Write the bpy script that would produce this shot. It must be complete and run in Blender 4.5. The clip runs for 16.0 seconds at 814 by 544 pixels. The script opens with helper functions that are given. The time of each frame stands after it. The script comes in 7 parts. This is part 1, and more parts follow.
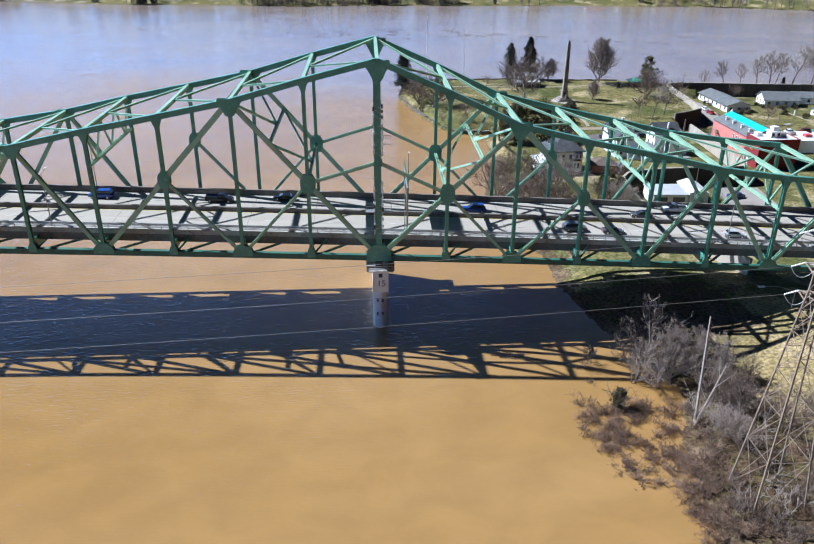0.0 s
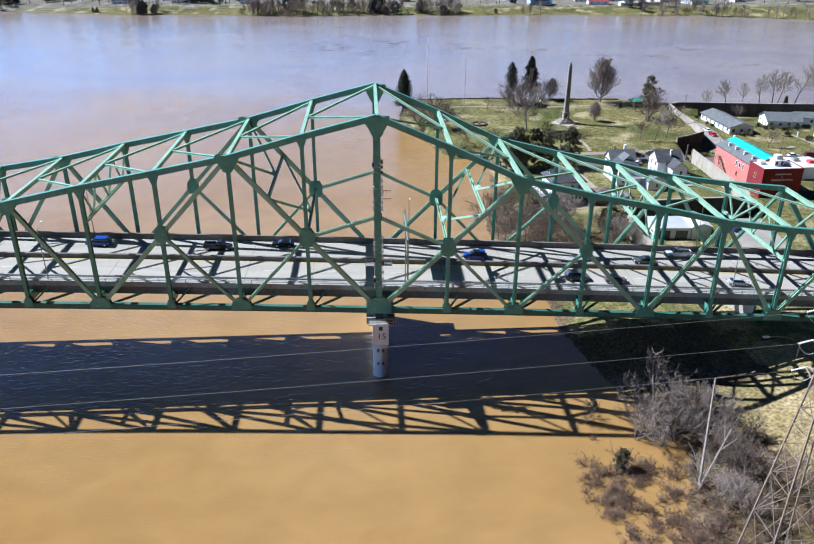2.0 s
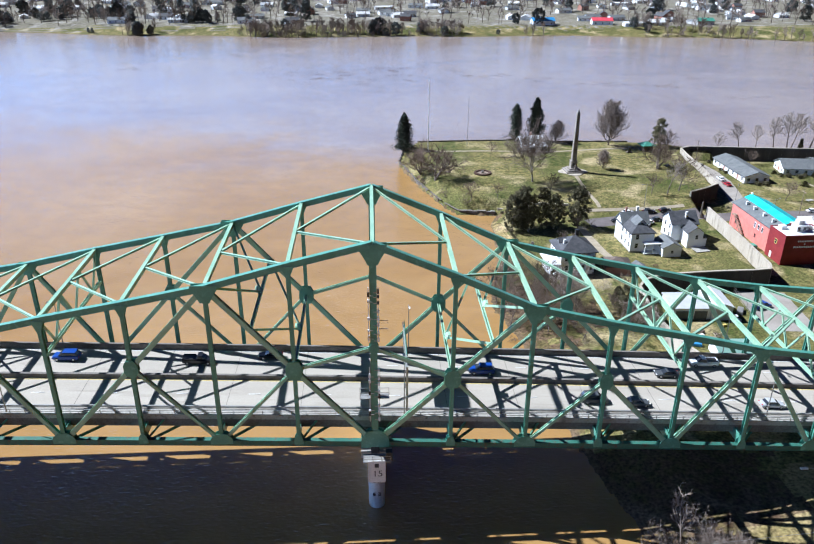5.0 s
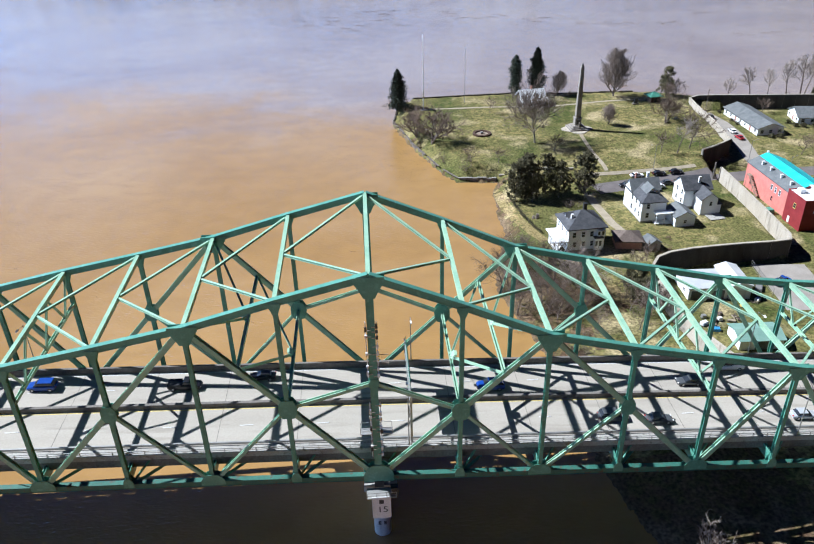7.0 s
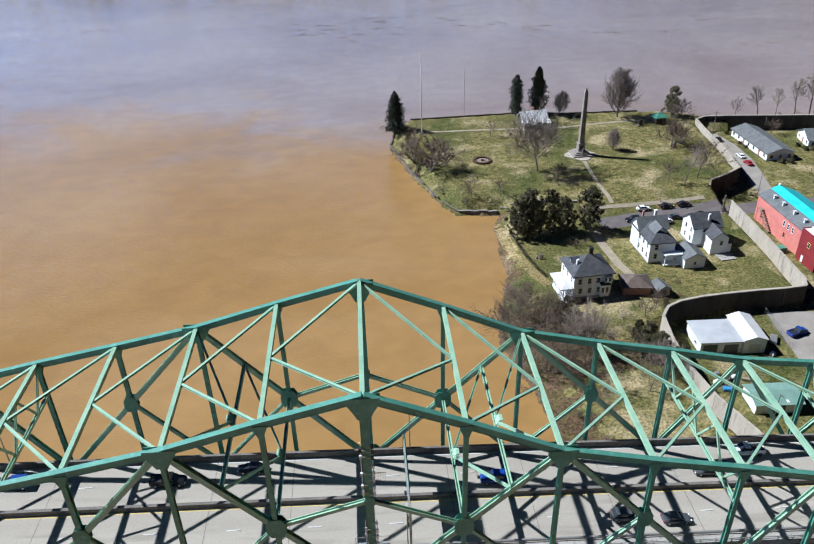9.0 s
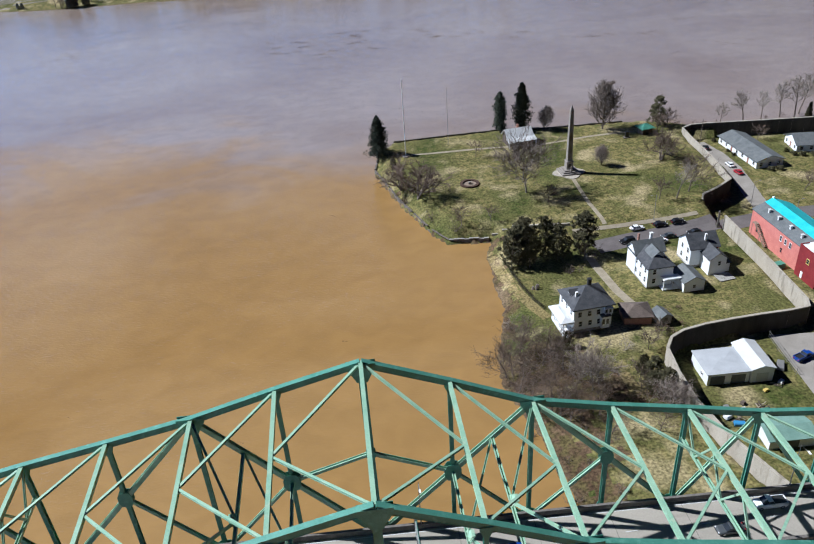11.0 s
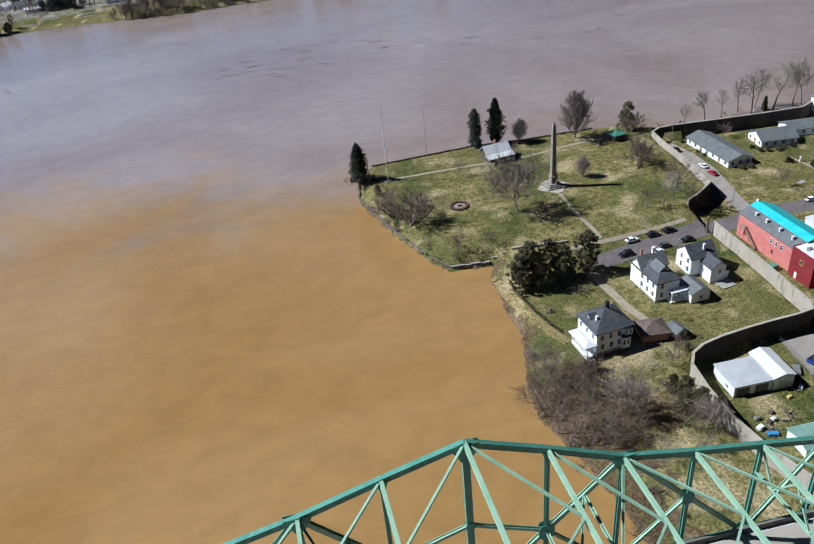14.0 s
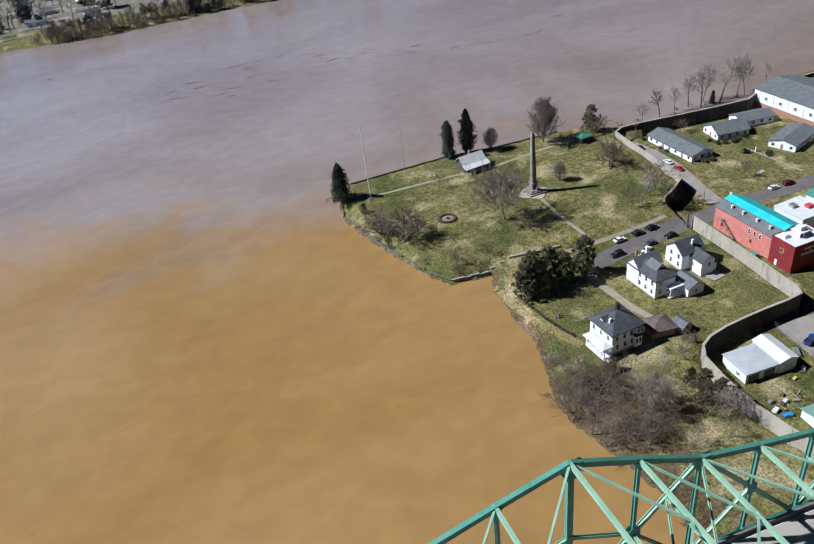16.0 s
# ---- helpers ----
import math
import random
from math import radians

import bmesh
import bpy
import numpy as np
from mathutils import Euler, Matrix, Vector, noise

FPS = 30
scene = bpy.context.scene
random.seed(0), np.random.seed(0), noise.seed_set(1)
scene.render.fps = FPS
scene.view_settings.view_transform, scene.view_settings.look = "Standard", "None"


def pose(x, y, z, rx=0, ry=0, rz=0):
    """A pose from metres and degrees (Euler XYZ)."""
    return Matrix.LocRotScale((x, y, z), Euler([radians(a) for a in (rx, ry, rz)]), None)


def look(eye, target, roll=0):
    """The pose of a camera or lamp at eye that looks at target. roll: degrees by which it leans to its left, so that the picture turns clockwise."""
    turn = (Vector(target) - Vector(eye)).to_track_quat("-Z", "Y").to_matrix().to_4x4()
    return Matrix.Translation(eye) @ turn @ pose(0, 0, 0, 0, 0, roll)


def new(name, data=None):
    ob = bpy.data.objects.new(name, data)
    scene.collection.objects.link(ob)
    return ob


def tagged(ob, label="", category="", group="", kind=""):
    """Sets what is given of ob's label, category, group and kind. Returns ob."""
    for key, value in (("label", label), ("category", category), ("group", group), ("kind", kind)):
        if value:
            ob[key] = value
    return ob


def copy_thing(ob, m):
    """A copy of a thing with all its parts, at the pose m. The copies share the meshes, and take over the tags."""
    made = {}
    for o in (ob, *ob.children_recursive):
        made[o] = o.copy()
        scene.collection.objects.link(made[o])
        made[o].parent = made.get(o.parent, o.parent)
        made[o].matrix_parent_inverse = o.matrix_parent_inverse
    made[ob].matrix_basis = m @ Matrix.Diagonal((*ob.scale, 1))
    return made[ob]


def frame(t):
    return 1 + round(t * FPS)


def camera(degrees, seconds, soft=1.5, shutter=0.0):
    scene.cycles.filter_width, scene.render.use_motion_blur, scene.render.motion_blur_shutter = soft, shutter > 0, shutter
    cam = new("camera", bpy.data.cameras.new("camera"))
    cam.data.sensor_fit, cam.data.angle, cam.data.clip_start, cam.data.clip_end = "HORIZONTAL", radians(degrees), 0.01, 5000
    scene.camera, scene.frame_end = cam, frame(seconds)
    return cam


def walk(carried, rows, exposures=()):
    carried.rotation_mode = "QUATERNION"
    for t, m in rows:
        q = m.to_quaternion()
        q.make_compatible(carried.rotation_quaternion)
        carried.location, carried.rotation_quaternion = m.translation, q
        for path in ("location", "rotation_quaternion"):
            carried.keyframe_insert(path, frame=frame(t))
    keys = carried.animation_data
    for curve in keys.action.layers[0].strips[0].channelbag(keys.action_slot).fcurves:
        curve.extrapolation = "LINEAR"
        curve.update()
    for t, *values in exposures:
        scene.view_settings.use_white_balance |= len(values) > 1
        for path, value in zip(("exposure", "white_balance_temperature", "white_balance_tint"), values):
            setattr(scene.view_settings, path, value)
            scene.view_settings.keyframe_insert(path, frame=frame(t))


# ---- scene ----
cam = camera(57.6, 16.0, soft=1.25)
PATH = [
    (0, (-2.245, 1.344, 74.186), (-2.146, 3.147, 73.326), 0.4),
    (0.5, (-2.19, 1.963, 75.754), (-2.093, 3.766, 74.895), 0.3),
    (1, (-2.198, 3.153, 78.198), (-2.1, 4.956, 77.337), 0.3),
    (1.5, (-2.034, 4.569, 80.29), (-1.937, 6.372, 79.429), 0.4),
    (2, (-1.872, 7.024, 82.276), (-1.776, 8.827, 81.416), 0.3),
    (2.5, (-1.685, 9.714, 84.13), (-1.59, 11.518, 83.27), 0.4),
    (3, (-1.604, 13.331, 86.607), (-1.507, 15.134, 85.746), 0.4),
    (3.5, (-1.286, 16.565, 88.562), (-1.191, 18.369, 87.704), 0.4),
    (4, (-1.108, 20.411, 90.745), (-1.012, 22.214, 89.886), 0.4),
    (4.5, (-0.975, 23.861, 92.815), (-0.878, 25.663, 91.955), 0.4),
    (5, (-0.681, 28.413, 95.324), (-0.586, 30.22, 94.472), 0.4),
    (5.2, (-0.638, 30.365, 96.34), (-0.541, 32.174, 95.493), 0.4),
    (7.3, (0.288, 47.251, 103.082), (0.382, 48.968, 102.061), -1.5),
    (7.5, (0.466, 48.889, 103.97), (0.561, 50.606, 102.947), -1.5),
    (8, (0.612, 52.565, 106.138), (0.708, 54.279, 105.112), -1.5),
    (8.5, (1.029, 57.022, 108.565), (1.126, 58.734, 107.537), -1.5),
    (9, (1.371, 60.215, 110.87), (1.467, 61.926, 109.839), -1.6),
    (9.5, (1.505, 63.302, 113.147), (1.603, 65.01, 112.112), -1.8),
    (11.8, (-2.61, 74.605, 120.913), (-2.464, 76.308, 119.874), -4.7),
    (12, (-4.019, 75.503, 121.951), (-3.866, 77.2, 120.904), -4.4),
    (12.5, (-6.978, 77.027, 123.819), (-6.803, 78.72, 122.768), -4.8),
    (13, (-10.59, 78.482, 125.978), (-10.373, 80.166, 124.921), -5.3),
    (13.5, (-15.15, 79.808, 128.331), (-14.888, 81.481, 127.268), -5.7),
    (14, (-19.514, 81.244, 130.148), (-19.211, 82.907, 129.079), -6.1),
    (14.5, (-24.999, 82.723, 132.795), (-24.65, 84.372, 131.719), -6.5),
    (15, (-30.563, 84.273, 135.289), (-30.168, 85.908, 134.207), -6.8),
    (15.5, (-36.152, 86.152, 137.287), (-35.712, 87.773, 136.201), -7.0),
    (16, (-42.474, 87.914, 140.041), (-41.984, 89.516, 138.95), -7.3),
]
walk(cam, [(t, look(eye, target, roll)) for t, eye, target, roll in PATH],
     exposures=[(0.0, 0.84, 5300, 10), (5.0, 1.0, 5380, 10), (7.5, 0.86, 5500, 9), (9.0, 0.57, 5540, 9), (12.0, 0.38, 5560, 9), (16.0, 0.34, 5560, 8)])

# ---- light ----
SUN_FROM = Vector((-0.95, 0.345, 1.0)).normalized()
world = bpy.data.worlds.new("sky")
scene.world = world
world.use_nodes = True
wn = world.node_tree
sky = wn.nodes.new("ShaderNodeTexSky")
sky.sky_type = "NISHITA"
sky.sun_disc = False
sky.sun_elevation = math.asin(SUN_FROM.z)
sky.sun_rotation = math.atan2(SUN_FROM.x, SUN_FROM.y)
sky.air_density, sky.dust_density, sky.ozone_density = 1.0, 0.2, 5.0
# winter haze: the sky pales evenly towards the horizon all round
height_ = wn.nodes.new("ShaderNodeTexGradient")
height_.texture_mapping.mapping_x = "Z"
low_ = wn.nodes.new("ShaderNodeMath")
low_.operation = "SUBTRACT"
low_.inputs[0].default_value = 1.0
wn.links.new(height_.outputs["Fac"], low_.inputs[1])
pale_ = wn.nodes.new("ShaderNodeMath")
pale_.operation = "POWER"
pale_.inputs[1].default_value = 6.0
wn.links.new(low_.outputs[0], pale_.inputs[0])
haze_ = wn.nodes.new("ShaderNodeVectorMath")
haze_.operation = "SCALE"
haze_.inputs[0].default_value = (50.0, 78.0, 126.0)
# the haze glows more on the sun's side
ray_ = wn.nodes.new("ShaderNodeTexCoord")
near_ = wn.nodes.new("ShaderNodeVectorMath")
near_.operation = "DOT_PRODUCT"
near_.inputs[1].default_value = Vector((SUN_FROM.x, SUN_FROM.y, 0)).normalized()
wn.links.new(ray_.outputs["Generated"], near_.inputs[0])
glow_ = wn.nodes.new("ShaderNodeMath")
glow_.operation = "MULTIPLY_ADD"
glow_.inputs[1].default_value, glow_.inputs[2].default_value = 1.3, 0.6
wn.links.new(near_.outputs["Value"], glow_.inputs[0])
both_ = wn.nodes.new("ShaderNodeMath")
both_.operation = "MULTIPLY"
wn.links.new(pale_.outputs[0], both_.inputs[0])
wn.links.new(glow_.outputs[0], both_.inputs[1])
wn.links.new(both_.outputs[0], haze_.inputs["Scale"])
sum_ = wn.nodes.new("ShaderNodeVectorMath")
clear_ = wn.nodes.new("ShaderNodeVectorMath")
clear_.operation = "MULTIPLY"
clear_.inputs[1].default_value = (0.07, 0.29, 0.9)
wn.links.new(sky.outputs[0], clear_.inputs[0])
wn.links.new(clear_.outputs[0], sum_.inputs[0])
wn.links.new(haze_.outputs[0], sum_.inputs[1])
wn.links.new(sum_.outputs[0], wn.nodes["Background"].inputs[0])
wn.nodes["Background"].inputs[1].default_value = 0.0118
sun_data = bpy.data.lights.new("sun", "SUN")
sun_data.energy, sun_data.angle, sun_data.color = 5.0, radians(0.53), (1.0, 0.965, 0.915)
sun = new("sun", sun_data)
sun.matrix_world = look(SUN_FROM * 300, (0, 0, 0))


# ---- materials ----
def mat(name, c1, c2, scale=1.0, rough=0.8, bump=0.0, fine=20.0, grain=0.18, metal=0.0, spread=0.16, c3=None, each=0.0, spec=0.5, streak=None):
    """A surface of two mixed tones in patches `scale` per metre, fine grain and relief; c3: worn spots; each: change from piece to piece."""
    m = bpy.data.materials.new(name)
    m.use_nodes = True
    nt = m.node_tree
    N, L = nt.nodes, nt.links
    bsdf = N["Principled BSDF"]
    geo = N.new("ShaderNodeNewGeometry")
    vec = geo.outputs["Position"]
    if streak:
        mp = N.new("ShaderNodeMapping")
        mp.inputs["Scale"].default_value = streak
        L.new(vec, mp.inputs[0])
        vec = mp.outputs[0]
    n1 = N.new("ShaderNodeTexNoise")
    n1.inputs["Scale"].default_value, n1.inputs["Detail"].default_value, n1.inputs["Roughness"].default_value = scale, 5, 0.6
    L.new(vec, n1.inputs["Vector"])
    r1 = N.new("ShaderNodeValToRGB")
    r1.color_ramp.elements[0].position, r1.color_ramp.elements[1].position = 0.5 - spread, 0.5 + spread
    r1.color_ramp.elements[0].color, r1.color_ramp.elements[1].color = (*c1, 1), (*c2, 1)
    L.new(n1.outputs[0], r1.inputs[0])
    col = r1.outputs[0]
    if c3:
        n3 = N.new("ShaderNodeTexNoise")
        n3.inputs["Scale"].default_value, n3.inputs["Detail"].default_value = scale * 3.1, 6
        L.new(vec, n3.inputs["Vector"])
        r3 = N.new("ShaderNodeValToRGB")
        r3.color_ramp.elements[0].position, r3.color_ramp.elements[1].position = 0.56, 0.68
        L.new(n3.outputs[0], r3.inputs[0])
        mx3 = N.new("ShaderNodeMixRGB")
        mx3.inputs[2].default_value = (*c3, 1)
        L.new(r3.outputs[0], mx3.inputs[0])
        L.new(col, mx3.inputs[1])
        col = mx3.outputs[0]
    n2 = N.new("ShaderNodeTexNoise")
    n2.inputs["Scale"].default_value, n2.inputs["Detail"].default_value = fine, 4
    L.new(geo.outputs["Position"], n2.inputs["Vector"])
    r2 = N.new("ShaderNodeMapRange")
    r2.inputs["From Min"].default_value, r2.inputs["From Max"].default_value = 0.3, 0.7
    r2.inputs["To Min"].default_value, r2.inputs["To Max"].default_value = 1 - grain, 1 + grain
    L.new(n2.outputs[0], r2.inputs[0])
    mul = N.new("ShaderNodeVectorMath")
    mul.operation = "SCALE"
    L.new(col, mul.inputs[0])
    L.new(r2.outputs[0], mul.inputs["Scale"])
    col = mul.outputs[0]
    if each:
        info = N.new("ShaderNodeObjectInfo")
        re = N.new("ShaderNodeMapRange")
        re.inputs["To Min"].default_value, re.inputs["To Max"].default_value = 1 - each, 1 + each
        L.new(info.outputs["Random"], re.inputs[0])
        mul2 = N.new("ShaderNodeVectorMath")
        mul2.operation = "SCALE"
        L.new(col, mul2.inputs[0])
        L.new(re.outputs[0], mul2.inputs["Scale"])
        col = mul2.outputs[0]
    L.new(col, bsdf.inputs["Base Color"])
    bsdf.inputs["Roughness"].default_value, bsdf.inputs["Metallic"].default_value = rough, metal
    bsdf.inputs["Specular IOR Level"].default_value = spec
    if bump:
        bp = N.new("ShaderNodeBump")
        bp.inputs["Strength"].default_value, bp.inputs["Distance"].default_value = 0.6, bump
        L.new(n2.outputs[0], bp.inputs["Height"])
        L.new(bp.outputs[0], bsdf.inputs["Normal"])
    return m


GREEN_STEEL = mat("painted_green_steel", (0.066, 0.225, 0.165), (0.108, 0.295, 0.22), 0.35, 0.4, 0.004, 6, 0.12, c3=(0.13, 0.33, 0.25))
# braces and diagonals: the green steel with sunlit paleness put into the colour
GREEN_PALE = mat("sunlit_pale_green_steel", (0.225, 0.4, 0.275), (0.33, 0.5, 0.35), 0.35, 0.42, 0.004, 6, 0.12, c3=(0.36, 0.47, 0.33))
GREEN_DARK = mat("dark_green_steel", (0.026, 0.11, 0.08), (0.045, 0.15, 0.11), 0.5, 0.6, 0.004, 6, 0.2, c3=(0.08, 0.07, 0.05))
CONCRETE = mat("weathered_concrete", (0.30, 0.28, 0.25), (0.40, 0.38, 0.34), 0.4, 0.9, 0.01, 5, 0.15, c3=(0.2, 0.18, 0.155))
DECK = mat("deck_concrete", (0.335, 0.3, 0.25), (0.39, 0.352, 0.296), 0.18, 0.92, 0.004, 4, 0.07, c3=(0.3, 0.268, 0.222), streak=(0.12, 1, 1))
PARAPET = mat("dark_concrete", (0.13, 0.115, 0.10), (0.19, 0.17, 0.15), 0.5, 0.92, 0.01, 4, 0.2)
PIER = mat("pale_pier_concrete", (0.62, 0.62, 0.60), (0.72, 0.71, 0.69), 0.4, 0.85, 0.008, 5, 0.1)
ASPHALT = mat("asphalt", (0.11, 0.093, 0.088), (0.15, 0.13, 0.122), 0.25, 0.92, 0.004, 8, 0.15)
ROADGREY = mat("pale_worn_road", (0.24, 0.213, 0.18), (0.315, 0.283, 0.245), 0.2, 0.92, 0.004, 6, 0.12)
WALLCON = mat("floodwall_concrete", (0.35, 0.305, 0.24), (0.44, 0.39, 0.315), 0.25, 0.9, 0.01, 4, 0.12, c3=(0.27, 0.235, 0.185), streak=(1, 1, 0.25))
SIDING = mat("white_siding", (0.79, 0.815, 0.85), (0.84, 0.865, 0.89), 0.4, 0.6, 0.004, 9, 0.05, streak=(0.3, 0.3, 6))
METALWHITE = mat("white_sheet_metal", (0.72, 0.74, 0.76), (0.8, 0.81, 0.82), 0.3, 0.45, 0.003, 6, 0.05)
ROOFDARK = mat("dark_shingle_roof", (0.045, 0.047, 0.052), (0.085, 0.085, 0.09), 0.7, 0.85, 0.01, 9, 0.25)
ROOFGREY = mat("grey_shingle_roof", (0.1, 0.108, 0.108), (0.155, 0.163, 0.16), 0.5, 0.85, 0.01, 8, 0.2, c3=(0.12, 0.12, 0.13))
ROOFBROWN = mat("brown_shingle_roof", (0.10, 0.075, 0.06), (0.15, 0.115, 0.095), 0.6, 0.88, 0.01, 8, 0.25)
ROOFMID = mat("mid_grey_metal_roof", (0.4, 0.41, 0.42), (0.48, 0.49, 0.5), 0.3, 0.5, 0.003, 5, 0.08)
DARKFACE = mat("dark_inner_concrete", (0.035, 0.03, 0.026), (0.075, 0.065, 0.055), 0.3, 0.92, 0.01, 4, 0.2, streak=(1, 1, 0.25))
ROOFPALE = mat("pale_metal_roof", (0.58, 0.58, 0.57), (0.68, 0.68, 0.67), 0.3, 0.5, 0.003, 5, 0.08, each=0.05)
TURQ = mat("turquoise_roof_sheet", (0.03, 0.42, 0.46), (0.06, 0.52, 0.54), 0.4, 0.5, 0.004, 5, 0.1)
REDBRICK = mat("salmon_red_painted_brick", (0.52, 0.165, 0.135), (0.6, 0.215, 0.175), 0.5, 0.85, 0.006, 8, 0.12)
DARKRED = mat("dark_red_painted_wall", (0.19, 0.016, 0.019), (0.25, 0.025, 0.027), 0.5, 0.75, 0.006, 8, 0.12)
BRICK = mat("brown_brick", (0.3, 0.15, 0.11), (0.38, 0.2, 0.15), 1.5, 0.9, 0.008, 8, 0.2)
GLASS = mat("dark_window_glass", (0.02, 0.024, 0.03), (0.035, 0.04, 0.05), 1, 0.08, 0, 5, 0.1)
TRIM = mat("white_painted_trim", (0.75, 0.75, 0.74), (0.8, 0.8, 0.79), 1, 0.6, 0, 9, 0.04)
BARK = mat("grey_brown_bark", (0.13, 0.1, 0.08), (0.22, 0.18, 0.15), 1.5, 0.95, 0, 9, 0.2, each=0.15)
TWIG = mat("bare_twigs", (0.105, 0.073, 0.052), (0.18, 0.13, 0.098), 0.8, 0.95, 0, 6, 0.2, each=0.2)
TWIGPALE = mat("pale_bare_twigs", (0.25, 0.21, 0.17), (0.36, 0.31, 0.26), 0.8, 0.95, 0, 6, 0.2, each=0.12)
TWIGGREY = mat("grey_bare_twigs", (0.19, 0.15, 0.122), (0.3, 0.243, 0.2), 0.8, 0.95, 0, 6, 0.2, each=0.2)
TWIGRED = mat("reddish_brown_brush", (0.15, 0.093, 0.06), (0.25, 0.165, 0.112), 0.6, 0.95, 0, 6, 0.25, each=0.25)
EARTHDARK = mat("dark_brown_mulch", (0.05, 0.027, 0.017), (0.09, 0.05, 0.032), 1.2, 0.95, 0.02, 6, 0.25)
NEEDLE = mat("dark_evergreen_foliage", (0.02, 0.029, 0.016), (0.04, 0.05, 0.026), 0.8, 0.9, 0, 5, 0.3, each=0.15)
LEAFDARK = mat("olive_evergreen_foliage", (0.052, 0.047, 0.02), (0.098, 0.085, 0.038), 0.5, 0.9, 0, 5, 0.3, each=0.15)
STONE = mat("grey_granite", (0.2, 0.175, 0.15), (0.3, 0.265, 0.23), 0.5, 0.8, 0.006, 6, 0.15)
DARKSTONE = mat("dark_stone_wall", (0.1, 0.085, 0.07), (0.17, 0.145, 0.12), 0.8, 0.95, 0.02, 4, 0.3)
PATHC = mat("pale_path", (0.26, 0.215, 0.145), (0.34, 0.29, 0.21), 0.5, 0.95, 0.004, 6, 0.15)
GALV = mat("galvanised_steel", (0.34, 0.33, 0.31), (0.42, 0.41, 0.39), 0.8, 0.5, 0, 8, 0.1, metal=0.6)
RUSTY = mat("rusty_lattice_steel", (0.2, 0.15, 0.11), (0.3, 0.23, 0.17), 0.8, 0.75, 0, 8, 0.2)
BLACKM = mat("black_metal", (0.015, 0.015, 0.016), (0.03, 0.03, 0.03), 1, 0.5, 0, 8, 0.1)
WHITEPAINT = mat("road_marking_white", (0.5, 0.5, 0.48), (0.62, 0.61, 0.59), 2, 0.8, 0, 8, 0.15)
YELLOWPAINT = mat("road_marking_yellow", (0.55, 0.4, 0.1), (0.65, 0.5, 0.15), 2, 0.8, 0, 8, 0.15)
INK = mat("black_paint", (0.03, 0.03, 0.035), (0.05, 0.05, 0.055), 2, 0.7, 0, 8, 0.1)
WOODDARK = mat("dark_weathered_timber", (0.07, 0.05, 0.038), (0.12, 0.09, 0.068), 1.2, 0.9, 0.01, 8, 0.2)
GREENROOF = mat("green_metal_roof", (0.06, 0.22, 0.16), (0.09, 0.28, 0.2), 0.5, 0.5, 0, 5, 0.1)
SHEDGREEN = mat("faded_green_roof", (0.16, 0.27, 0.22), (0.21, 0.33, 0.27), 0.5, 0.6, 0, 5, 0.12)
BLUEROOF = mat("blue_metal_roof", (0.04, 0.2, 0.42), (0.06, 0.26, 0.5), 0.5, 0.5, 0, 5, 0.1)
REDROOF = mat("red_metal_roof", (0.5, 0.05, 0.07), (0.6, 0.08, 0.1), 0.5, 0.5, 0, 5, 0.1)
RUBBER = mat("tyre_rubber", (0.02, 0.02, 0.02), (0.03, 0.03, 0.03), 3, 0.9, 0, 8, 0.1)
CHROME = mat("wheel_metal", (0.45, 0.45, 0.46), (0.55, 0.55, 0.56), 2, 0.35, 0, 8, 0.1, metal=0.8)
LAMPGLASS = mat("headlight_glass", (0.7, 0.7, 0.68), (0.8, 0.8, 0.78), 2, 0.2, 0, 8, 0.05)
TAILRED = mat("tail_light_red", (0.4, 0.02, 0.02), (0.5, 0.03, 0.03), 2, 0.3, 0, 8, 0.05)


